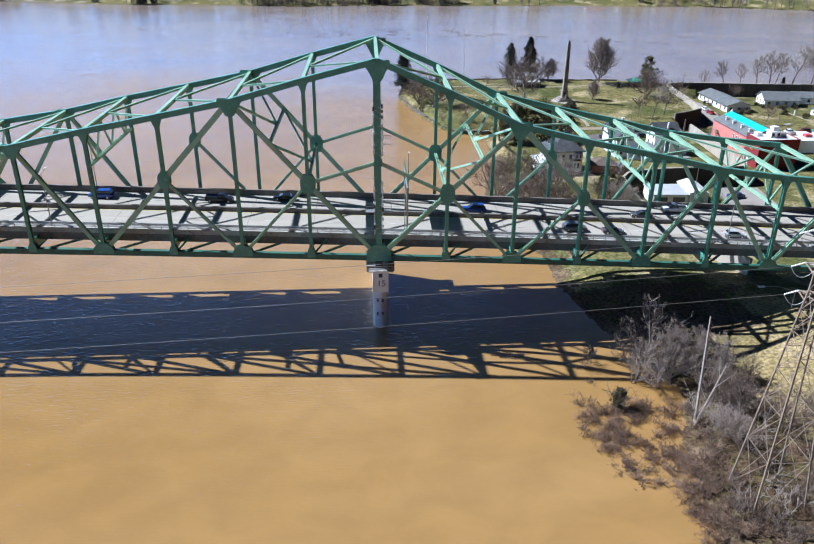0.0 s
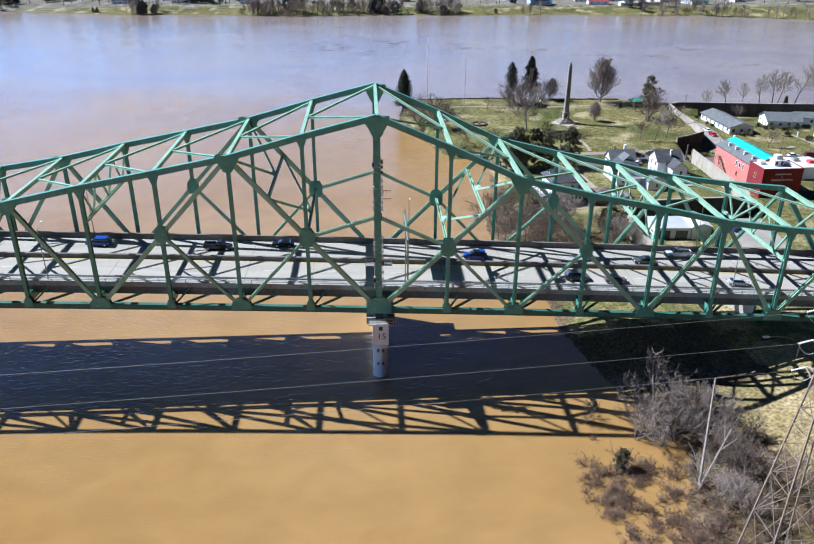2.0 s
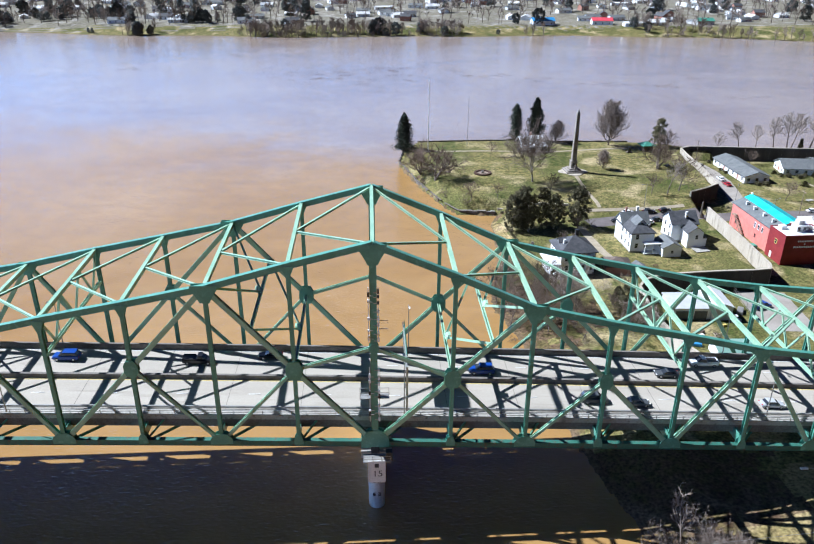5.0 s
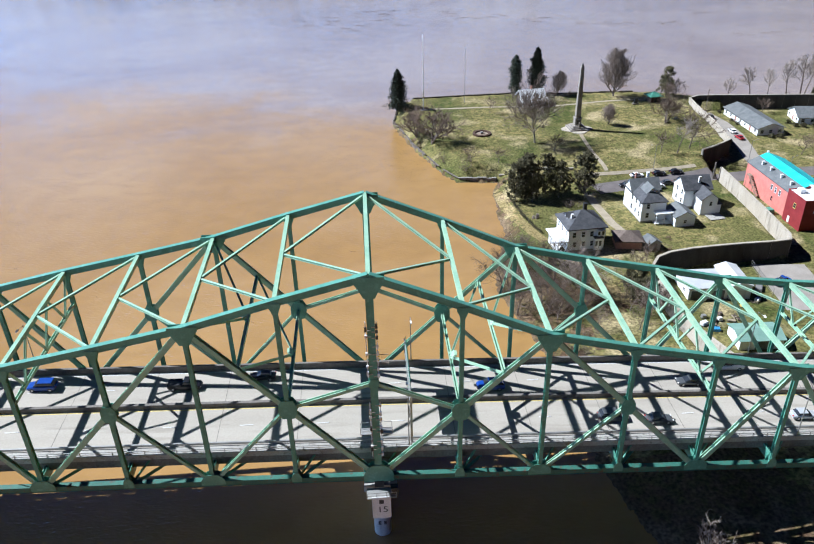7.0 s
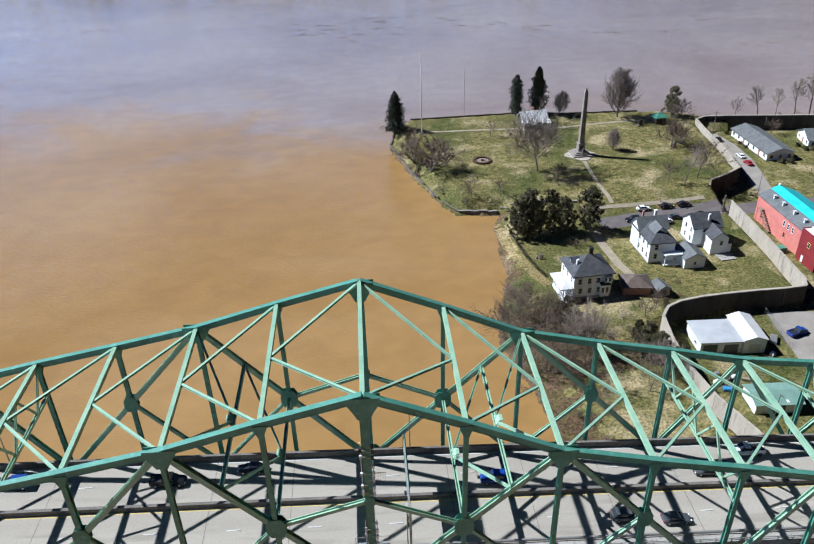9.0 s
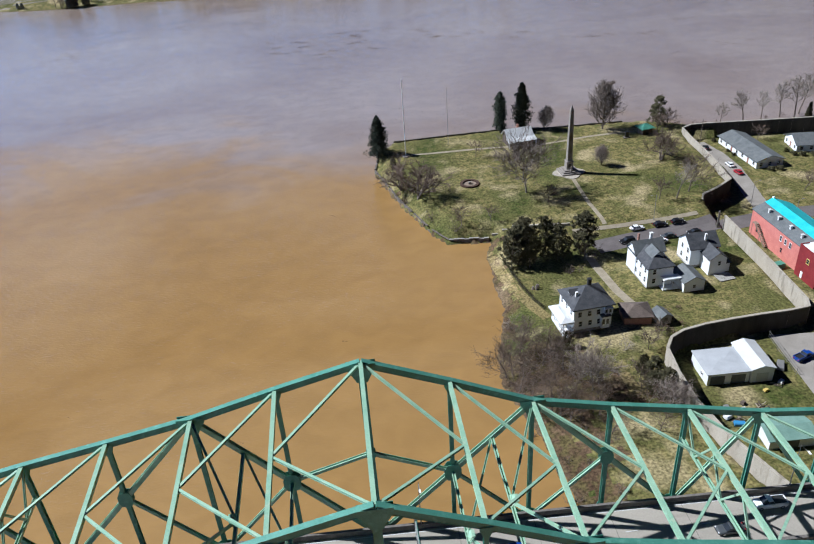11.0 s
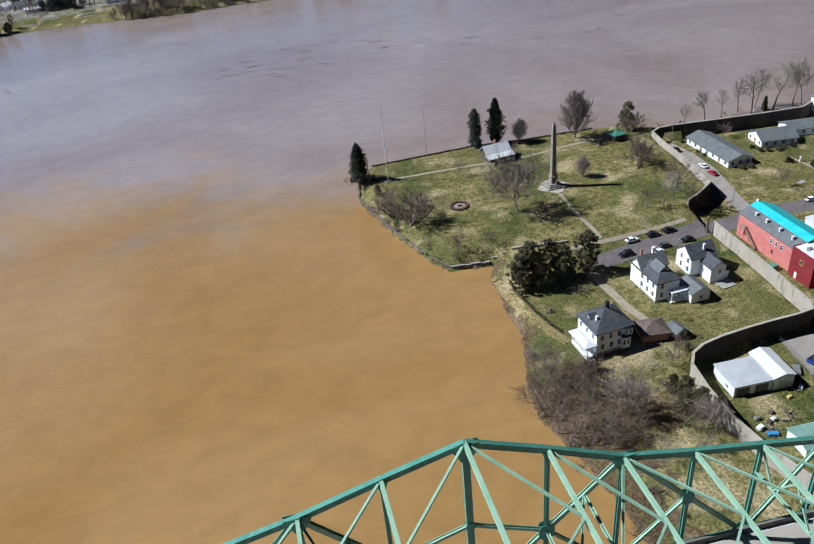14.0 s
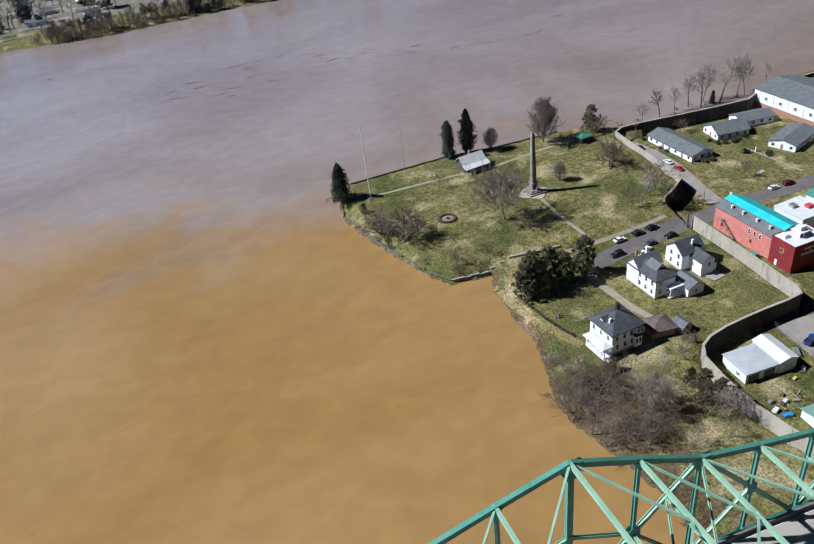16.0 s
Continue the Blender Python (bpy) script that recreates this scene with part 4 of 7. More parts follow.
def window(parent, face, along, z, w, d, ww=0.9, wh=1.5, off=(0, 0), trim=TRIM):
    """A framed pane on a wall; face: n, s, e or w of the block; along: place on that wall."""
    ox, oy = off

    def blk(u0, u1, z0, z1, out0, out1):
        if face == "s":
            return (ox + u0, ox + u1, oy - d / 2 - out1, oy - d / 2 - out0, z0, z1)
        if face == "n":
            return (ox + u0, ox + u1, oy + d / 2 + out0, oy + d / 2 + out1, z0, z1)
        if face == "w":
            return (ox - w / 2 - out1, ox - w / 2 - out0, oy + u0, oy + u1, z0, z1)
        return (ox + w / 2 + out0, ox + w / 2 + out1, oy + u0, oy + u1, z0, z1)

    u0, u1, f = along - ww / 2, along + ww / 2, 0.11
    fr = boxes(blk(u0 - f, u0, z - f, z + wh + f, 0.003, 0.09), blk(u1, u1 + f, z - f, z + wh + f, 0.003, 0.09), blk(u0, u1, z + wh, z + wh + f, 0.003, 0.09),
               blk(u0, u1, z - f, z, 0.003, 0.14), blk(u0, u1, z + wh / 2 - 0.03, z + wh / 2 + 0.03, 0.003, 0.07))
    win = part("window", fr, trim, parent)
    part("pane", boxes(blk(u0, u1, z, z + wh, 0.003, 0.03)), GLASS, win)


def door(parent, face, along, w, d, ww=1.0, wh=2.05, material=TRIM, off=(0, 0), z=0.3):
    ox, oy = off
    if face in "sn":
        s = -1 if face == "s" else 1
        y = oy + s * d / 2
        dims = (ox + along - ww / 2, ox + along + ww / 2, min(y + s * 0.003, y + s * 0.07), max(y + s * 0.003, y + s * 0.07), z, z + wh)
    else:
        s = -1 if face == "w" else 1
        x = ox + s * w / 2
        dims = (min(x + s * 0.003, x + s * 0.07), max(x + s * 0.003, x + s * 0.07), oy + along - ww / 2, oy + along + ww / 2, z, z + wh)
    part("door", boxes(dims), material, parent)


def shifted(bm, dx, dy, dz=0.0):
    bmesh.ops.translate(bm, vec=(dx, dy, dz), verts=bm.verts[:])
    return bm


# white two-storey house with a hipped roof and porch, by the river
h = thing("house", (58.8, 226.4, 2.6), 5, "white two-storey house with dark hipped roof and corner porch", "house")
W, D = 10.4, 9.6
part("foundation", boxes((-W / 2 - 0.05, W / 2 + 0.05, -D / 2 - 0.05, D / 2 + 0.05, -2.2, 0.5)), CONCRETE, h)
part("wall", walls_box(W, D, 6.9, 0.5), SIDING, h)
part("roof", hip_roof(W, D, 6.9, 3.5), ROOFDARK, h)
for u in (-3.6, -1.0, 1.4):
    window(h, "s", u, 4.4, W, D)
    window(h, "s", u + 0.3, 1.5, W, D)
for u in (-3.1, 0.0, 3.1):
    window(h, "w", u, 4.4, W, D)
    window(h, "w", u, 1.4, W, D)
    window(h, "e", u, 4.4, W, D)
part("bay", boxes((2.0, 4.2, -D / 2 - 1.2, -D / 2 - 0.003, 0.6, 4.2)), SIDING, h)
part("bay_roof", boxes((1.8, 4.4, -D / 2 - 1.5, -D / 2 - 0.003, 4.2, 4.45)), ROOFDARK, h)
part("bay", boxes((2.9, 5.0, -D / 2 - 0.9, -D / 2 - 0.003, 4.6, 6.3)), SIDING, h)
for u in (2.5, 3.6):
    part("pane", boxes((u - 0.35, u + 0.35, -D / 2 - 1.24, -D / 2 - 1.203, 1.8, 3.4)), GLASS, h)
    part("pane", boxes((u + 0.35, u + 0.95, -D / 2 - 0.94, -D / 2 - 0.903, 5.0, 6.1)), GLASS, h)
part("porch_floor", boxes((-W / 2 - 3.0, -W / 2 - 0.06, -D / 2 - 0.6, D / 2 - 2, 0.2, 0.55)), TRIM, h)
part("porch_roof", shifted(hip_roof(3.2, 8.2, 3.6, 0.9, 0.3), -W / 2 - 1.9, -1.2), ROOFPALE, h)
for y in (-D / 2 - 0.4, -2.4, 1.0, D / 2 - 2.3):
    part("porch_post", boxes((-W / 2 - 2.9, -W / 2 - 2.65, y, y + 0.25, 0.55, 3.6)), TRIM, h)
part("porch_rail", boxes((-W / 2 - 2.85, -W / 2 - 2.75, -D / 2 - 0.4, D / 2 - 2.2, 1.25, 1.35), (-W / 2 - 2.85, -W / 2 - 2.75, -D / 2 - 0.4, D / 2 - 2.2, 0.75, 0.82)), TRIM, h)
part("porch_skirt", boxes((-W / 2 - 2.95, -W / 2 - 0.1, -D / 2 - 0.55, D / 2 - 2.05, -1.9, 0.198)), TRIM, h)
bm = bmesh.new()
for i in range(7):
    box(bm, -W / 2 - 2.4, -W / 2 - 1.0, -D / 2 - 0.62 - 0.3 * (i + 1), -D / 2 - 0.62 - 0.3 * i, -1.8, 0.2 - 0.2 * i)
part("porch_steps", bm, TRIM, h)
part("dormer_wall", shifted(walls_box(1.8, 2.0, 8.6, 7.2, 0.7, "x"), -W / 2 + 1.9, 1.0), SIDING, h)
part("dormer_roof", shifted(gable_roof(2.2, 2.0, 8.6, 0.8, 0.25, 0.14, "x"), -W / 2 + 1.9, 1.0), ROOFDARK, h)
part("chimney", boxes((0.6, 1.5, 0.6, 1.5, 8.5, 11.6), (0.5, 1.6, 0.5, 1.6, 11.6, 11.8)), BLACKM, h)
part("chimney", boxes((-3.6, -3.0, -1.6, -1.0, 8.0, 9.9)), TRIM, h)
door(h, "w", 2.2, W, D)

# white gabled house with side wings, by the lane
h = thing("house", (83.4, 244.2, 2.5), 3, "white two-storey gabled farmhouse with grey roofs and side wings", "house")
W, D = 7.4, 13.5
part("foundation", boxes((-W / 2 - 0.05, W / 2 + 0.05, -D / 2 - 0.05, D / 2 + 0.05, -1.2, 0.4)), CONCRETE, h)
part("wall", walls_box(W, D, 6.2, 0.4), SIDING, h)
part("roof", hip_roof(W, D, 6.2, 2.6, 0.4), ROOFDARK, h)
part("wing_wall", shifted(walls_box(8.6, 5.4, 6.9, 0.4, 2.6, "x"), 0.4, 3.6), SIDING, h)
part("wing_roof", shifted(gable_roof(8.6, 5.4, 6.9, 2.6, 0.4, 0.2, "x"), 0.4, 3.6), ROOFGREY, h)
part("dormer_wall", shifted(walls_box(3.4, 4.2, 8.0, 6.0, 1.6, "y"), 0.4, -1.6), SIDING, h)
part("dormer_roof", shifted(gable_roof(3.4, 4.2, 8.0, 1.6, 0.35, 0.18, "y"), 0.4, -1.6), ROOFGREY, h)
for u in (-5.2, -2.4, 0.4, 3.4):
    window(h, "w", u, 4.3, W, D)
    window(h, "w", u, 1.4, W, D)
window(h, "s", -1.8, 1.4, W, D)
window(h, "s", 1.2, 1.4, W, D)
window(h, "s", -1.8, 4.3, W, D)
part("porch_roof", boxes((0.0, W / 2 + 1.6, -D / 2 - 2.4, -D / 2 - 0.003, 3.2, 3.45)), TRIM, h)
part("porch_deck", boxes((0.0, W / 2 + 1.6, -D / 2 - 2.4, -D / 2 - 0.06, 0.1, 0.4)), TRIM, h)
for x in (0.1, 2.6, W / 2 + 1.3):
    part("porch_post", boxes((x, x + 0.2, -D / 2 - 2.35, -D / 2 - 2.15, 0.4, 3.2)), TRIM, h)
part("porch_rail", boxes((0.1, W / 2 + 1.5, -D / 2 - 2.3, -D / 2 - 2.2, 3.9, 4.0), (0.1, W / 2 + 1.5, -D / 2 - 2.3, -D / 2 - 2.2, 3.5, 3.56)), TRIM, h)
part("side_wing", shifted(walls_box(6.0, 7.2, 3.0, -0.8, 1.6, "y"), 8.0, -7.6), SIDING, h)
part("side_wing_roof", shifted(gable_roof(6.0, 7.2, 3.0, 1.6, 0.35, 0.18, "y"), 8.0, -7.6), ROOFGREY, h)
window(h, "s", 0, 1.1, 6.0, 7.2, 0.8, 0.9, (8.0, -7.6))
part("chimney", boxes((1.8, 2.5, 4.6, 5.3, 8.2, 10.6), (1.7, 2.6, 4.5, 5.4, 10.6, 10.8)), TRIM, h)
part("chimney", boxes((-1.4, -0.9, 5.6, 6.2, 8.0, 10.4)), BRICK, h)

# second white house
h = thing("house", (100.2, 249.6, 2.5), 2, "white two-storey house with dark shingle roof and lower front wing", "house")
W, D = 8.4, 7.6
part("foundation", boxes((-W / 2 - 0.05, W / 2 + 0.05, -D / 2 - 0.05, D / 2 + 0.05, -1.2, 0.4)), CONCRETE, h)
part("wall", walls_box(W, D, 6.0, 0.4, 2.9, "x"), SIDING, h)
part("roof", gable_roof(W, D, 6.0, 2.9, 0.45, 0.2, "x"), ROOFDARK, h)
part("wing_wall", shifted(walls_box(5.0, 5.6, 4.9, -0.6, 1.9, "y"), 1.5, -D / 2 - 2.4), SIDING, h)
part("wing_roof", shifted(gable_roof(5.0, 5.6, 4.9, 1.9, 0.4, 0.18, "y"), 1.5, -D / 2 - 2.4), ROOFDARK, h)
part("lean_to", boxes((3.6, 5.6, -D / 2 - 4.6, -D / 2 - 0.2, -0.6, 2.7)), SIDING, h)
part("lean_to_roof", boxes((3.4, 5.9, -D / 2 - 4.8, -D / 2 - 0.1, 2.7, 2.9)), ROOFDARK, h)
window(h, "s", 0.4, 2.7, 5.0, 5.6, 0.8, 1.3, (1.5, -D / 2 - 2.4))
for u in (-2.2, 1.2):
    window(h, "w", u, 4.0, W, D)
    window(h, "w", u, 1.2, W, D)
part("chimney", boxes((0.4, 1.0, -2.4, -1.8, 7.0, 9.4)), TRIM, h)
d_ = thing("deck_platform", (103.4, 238.6, gz(103, 238)), 8, "low weathered grey timber deck in the grass", "deck")
for i in range(9):
    part("plank", boxes((-2.4, 2.4, -1.9 + i * 0.42, -1.9 + i * 0.42 + 0.39, 0.25, 0.32)), CONCRETE, d_)
part("frame", boxes((-2.2, 2.2, -1.8, 1.8, -0.3, 0.25)), PARAPET, d_)

# brown-roofed garage and shed near the first house
h = thing("garage", (71.8, 224.4, 2.3), -8, "low garage with brown hipped shingle roof", "garage")
part("wall", walls_box(7.0, 6.2, 2.6, -0.8), BRICK, h)
part("roof", hip_roof(7.0, 6.2, 2.6, 2.0, 0.5), ROOFBROWN, h)
door(h, "n", 0, 7.0, 6.2, 2.6, 2.1, TRIM)
h = thing("shed", (77.9, 222.2, 2.3), 12, "small weathered shed with grey gabled roof", "shed")
part("wall", walls_box(3.6, 4.0, 2.3, -0.8, 1.0, "y"), CONCRETE, h)
part("roof", gable_roof(3.6, 4.0, 2.3, 1.0, 0.3, 0.14), ROOFGREY, h)
door(h, "s", 0, 3.6, 4.0, 1.0, 1.8, PARAPET)

# white metal workshop behind the flood wall
h = thing("workshop", (84.1, 201.9, 0.4), -2, "white metal workshop with pale low roof and grey roller doors", "workshop")
part("wall", walls_box(10.0, 9.0, 3.3, -0.8), METALWHITE, h)
part("roof", hip_roof(10.0, 9.0, 3.3, 0.45, 0.3, 0.12), ROOFMID, h)
for u in (-2.6, 2.4):
    part("roller_door", boxes((u - 1.7, u + 1.7, -4.58, -4.503, 0.0, 2.5)), ROOFGREY, h)
window(h, "w", -1.5, 1.0, 10.0, 9.0, 1.2, 0.8)
h = thing("workshop_annex", (92.0, 201.9, 0.4), -2, "taller white metal workshop annex with pale gabled roof", "workshop")
part("wall", walls_box(5.4, 10.4, 3.9, -0.8, 0.9, "y"), METALWHITE, h)
part("roof", gable_roof(5.4, 10.4, 3.9, 0.9, 0.3, 0.12), ROOFPALE, h)
part("roller_door", boxes((-1.4, 1.4, -5.28, -5.203, 0.0, 2.6)), ROOFPALE, h)
h = thing("green_shed", (87.2, 179.0, 0.4), -2, "large shed with green metal roof behind the wall", "shed")
part("wall", walls_box(10.0, 6.6, 2.6, -0.8, 0.9, "x"), METALWHITE, h)
part("roof", gable_roof(10.0, 6.6, 2.6, 0.9, 0.4, 0.14, "x"), SHEDGREEN, h)
part("door", boxes((-1.4, 1.4, -3.38, -3.303, 0, 2.1)), ROOFGREY, h)

# red painted building with turquoise roof, and its dark red front block
h = thing("red_building", (131.6, 252.4, 0.4), 2, "long salmon red brick building with turquoise and grey roof", "building")
W, D = 12.5, 25.6
part("wall", walls_box(W, D, 8.2, -0.8, 2.6, "y"), REDBRICK, h)
bm = gable_roof(W, D, 8.2, 2.6, 0.3, 0.2)
part("roof", bm, ROOFGREY, h)
bm = bmesh.new()
k = 2.6 / (W / 2)
for s, u0, u1 in ((-1, 0.0, 2.6), (1, 0.0, W / 2 + 0.3)):
    q = [bm.verts.new((s * u, e, 8.2 + 2.6 - k * u + z)) for e in (-D / 2 - 0.32, D / 2 + 0.32) for u, z in ((u0, 0.21), (u1, 0.21), (u1, 0.26), (u0, 0.26))]
    bm.faces.new(q[0:4])
    bm.faces.new(q[4:8])
    for i in range(4):
        bm.faces.new((q[i], q[(i + 1) % 4], q[4 + (i + 1) % 4], q[4 + i]))
part("roof_sheet", bm, TURQ, h, "bright turquoise roof sheeting")
part("ridge_edge", boxes((-0.25, 0.25, D / 2 - 0.2, D / 2 + 0.5, 10.2, 11.5)), TRIM, h)
for u in (-9, -3.5, 2.5, 7.5):
    part("roof_vent", boxes((-4.6, -4.0, u - 0.3, u + 0.3, 8.5, 10.2), (-4.75, -3.85, u - 0.45, u + 0.45, 10.2, 10.35)), ROOFPALE, h)
for u in (-7.5, -5.2, -2.9):
    window(h, "w", u, 5.2, W, D, 0.8, 1.6, trim=TRIM)
for u in (-4, 6, 9):
    window(h, "w", u, 2.0, W, D, 0.8, 1.4, trim=REDBRICK)
stair = bmesh.new()
for i in range(14):
    box(stair, -W / 2 - 1.3, -W / 2 - 0.1, 8.5 - 0.45 * i - 0.4, 8.5 - 0.45 * i, 5.2 - 0.36 * i, 5.28 - 0.36 * i)
beam(stair, (-W / 2 - 1.3, 8.5, 5.2), (-W / 2 - 1.3, 2.2, 0.2), 0.1, 0.25)
beam(stair, (-W / 2 - 1.3, 8.5, 6.2), (-W / 2 - 1.3, 2.2, 1.2), 0.06, 0.06)
box(stair, -W / 2 - 1.3, -W / 2 - 0.1, 8.5, 10, 5.1, 5.3)
for y, zt in ((9.8, 5.1), (5.5, 2.6)):
    box(stair, -W / 2 - 1.3, -W / 2 - 1.2, y, y + 0.1, -0.5, zt)
part("fire_stair", stair, RUSTY, h, "rusty outside stair")
h = thing("sign_building", (131.8, 235.2, 0.4), 2, "dark red painted block with white lettering and flat roof", "building")
part("wall", walls_box(13.5, 9.0, 9.4, -0.8), DARKRED, h)
part("roof", boxes((-6.6, 6.6, -4.35, 4.35, 9.4, 9.55)), ROOFPALE, h)
part("coping", boxes((-6.8, 6.8, -4.55, -4.36, 9.4, 9.8), (-6.8, 6.8, 4.36, 4.55, 9.4, 9.8), (-6.8, -6.61, -4.36, 4.36, 9.4, 9.8), (6.61, 6.8, -4.36, 4.36, 9.4, 9.8)), DARKRED, h)
for y0, (a, b, z0, z1) in ((0, (-2.6, 3.0, 7.6, 8.1)), (0, (-0.4, 0.6, 6.75, 7.1)), (0, (-3.6, 3.8, 5.7, 6.25))):
    n = max(1, int((b - a) / 0.55))
    for i in range(n):
        u = a + (b - a) * i / n
        part("letter_bar", boxes((u, u + 0.38, -4.55, -4.503, z0, z1)), TRIM, h)
window(h, "w", 0, 5.6, 13.5, 9.0, 1.1, 1.4, trim=YELLOWPAINT)
door(h, "w", 1.5, 13.5, 9.0, 1.0, 2.0, TRIM)
part("cupola_base", boxes((-1.6, 1.6, -1.2, 2.0, 9.55, 11.4)), TRIM, h)
part("cupola_rail", boxes((-2.0, 2.0, -1.6, 2.4, 11.4, 11.6), (-1.0, 1.0, -0.6, 1.4, 11.6, 13.0)), TRIM, h)
for u in (-0.9, 0.9):
    part("cupola_pane", boxes((u - 0.45, u + 0.45, -1.24, -1.203, 10.0, 11.1)), GLASS, h)
part("roof_unit", boxes((-5.2, -3.4, 1.0, 3.0, 9.55, 10.7)), METALWHITE, h)
part("roof_unit", boxes((3.0, 4.6, 0.5, 2.6, 9.55, 10.5)), GALV, h)

# single-storey apartments inside the flood wall
def apartment(at, turn, w, d, along, label, rise=1.7, wall=SIDING, group="low apartment houses"):
    h = thing("apartment_house", at, turn, label, "apartment house", group)
    part("wall", walls_box(w, d, 2.9, -0.8, rise, along), wall, h)
    part("roof", gable_roof(w, d, 2.9, rise, 0.6, 0.2, along), ROOFGREY, h)
    n = max(2, int(d / 3.4))
    for i in range(n):
        u = -d / 2 + d * (i + 0.5) / n
        for f in "we":
            if i % 3 == 1:
                door(h, f, u, w, d, 1.0, 2.05, BRICK, z=0.1)
            else:
                window(h, f, u, 0.9, w, d, 1.1, 1.2)
    n = max(2, int(w / 3.4))
    for i in range(n):
        u = -w / 2 + w * (i + 0.5) / n
        window(h, "s", u, 0.8, w, d, 1.2, 1.3)
    return h


apartment((155.8, 323.0, 0.4), 2.4, 10.5, 27, "y", "long low white apartment house with grey shingle roof")
apartment((181.0, 324.6, 0.4), -8, 14.5, 11, "x", "low white and brick apartment house with grey gabled roof", 2.6)
apartment((198.0, 328.5, 0.4), -8, 16, 9, "x", "low white apartment house with pale porch and grey roof", 1.6)
apartment((196.4, 303.4, 0.4), 22, 19, 11, "x", "low apartment house with grey roof beside the shrubs", 1.5)
h = thing("warehouse", (226.0, 312, 0.4), 3, "long white warehouse with dark grey roof and brick base", "warehouse")
part("wall", walls_box(26, 62, 8.2, 2.4, 2.4, "y"), METALWHITE, h)
part("base_course", boxes((-13.1, 13.1, -31.1, 31.1, -0.8, 2.4)), BRICK, h)
part("roof", gable_roof(26, 62, 8.2, 2.4, 0.5, 0.2), ROOFGREY, h)
for u in (-24, -16, -8, 0, 8, 16, 24):
    window(h, "w", u, 4.4, 26.2, 62, 1.4, 1.2)
    part("pilaster", boxes((-13.2, -13.003, u + 3.8, u + 4.1, 2.4, 8.1)), TRIM, h)
h = thing("green_roof_hall", (170, 250, 0.4), 4, "white hall with green metal roof beside the street", "hall")
part("wall", walls_box(18, 22, 5.0, -0.8, 2.4, "y"), METALWHITE, h)
part("roof", gable_roof(18, 22, 5.0, 2.4, 0.4, 0.18), GREENROOF, h)
for u in (-7, -2, 3, 8):
    window(h, "w", u, 1.2, 18, 22, 1.2, 1.4)
h = thing("flat_roof_shop", (152.5, 254.5, 0.4), 4, "low white shop with flat pale roof and roof units", "shop")
part("wall", walls_box(12, 12, 4.2, -0.8), METALWHITE, h)
part("roof", boxes((-6.2, 6.2, -6.2, 6.2, 4.2, 4.5)), ROOFPALE, h)
part("roof_unit", boxes((-3, -1, 1, 3, 4.5, 5.6)), GALV, h)
part("roof_unit", boxes((1, 3.4, -2, 0, 4.5, 5.4)), REDROOF, h)
window(h, "w", 0, 1.0, 12, 12, 2.0, 1.5)

# ---- park furniture ----
o = thing("obelisk", (81.3, 314.0, gz(81.3, 314) + 0.1), 3, "tall grey granite obelisk on a stepped base", "monument")
for i, (r, z0, z1) in enumerate(((3.4, 0, 0.5), (2.7, 0.5, 1.0), (2.1, 1.0, 1.5))):
    part("step", boxes((-r, r, -r, r, z0, z1)), STONE, o)
part("pedestal", boxes((-1.2, 1.2, -1.2, 1.2, 1.5, 4.2), (-1.4, 1.4, -1.4, 1.4, 4.2, 4.5)), STONE, o)
bm = bmesh.new()
rings = [[bm.verts.new((sx * r, sy * r, z)) for sx, sy in ((-1, -1), (1, -1), (1, 1), (-1, 1))] for r, z in ((0.92, 4.5), (0.6, 23.4), (0.02, 25.2))]
for a, b in zip(rings, rings[1:]):
    for i in range(4):
        bm.faces.new((a[i], a[(i + 1) % 4], b[(i + 1) % 4], b[i]))
bm.faces.new(rings[0][::-1])
bm.faces.new(rings[-1])
part("shaft", bm, STONE, o)
part("plaque", boxes((-0.6, 0.6, -1.27, -1.203, 2.2, 3.6)), BLACKM, o)
bm = bmesh.new()
tube(bm, (0, -2.6, 1.0), (0, -2.6, 3.2), 0.35, 0.2, 8)
part("statue_block", bm, STONE, o)

r = thing("ring_bed", (44.4, 312.6, gz(44.4, 312.6)), 0, "round dark planting bed with a stone in the middle", "flower bed")
bm = bmesh.new()
n = 28
for i in range(n):
    a0, a1 = 2 * math.pi * i / n, 2 * math.pi * (i + 0.93) / n
    v = [bm.verts.new((rr * math.cos(a), rr * math.sin(a), z)) for z in (-0.3, 0.6) for rr, a in ((2.5, a0), (3.5, a0), (3.5, a1), (2.5, a1))]
    for q in ((0, 1, 2, 3), (4, 5, 6, 7), (0, 1, 5, 4), (1, 2, 6, 5), (2, 3, 7, 6), (3, 0, 4, 7)):
        bm.faces.new([v[j] for j in q])
part("rim", bm, EARTHDARK, r)
bm = bmesh.new()
prism(bm, [(2.45 * math.cos(a), 2.45 * math.sin(a)) for a in [i * math.pi / 10 for i in range(20)]], -0.3, 0.15)
part("soil", bm, RUSTY, r)
part("marker_stone", boxes((-0.5, 0.5, -0.4, 0.4, 0.15, 1.0)), STONE, r)

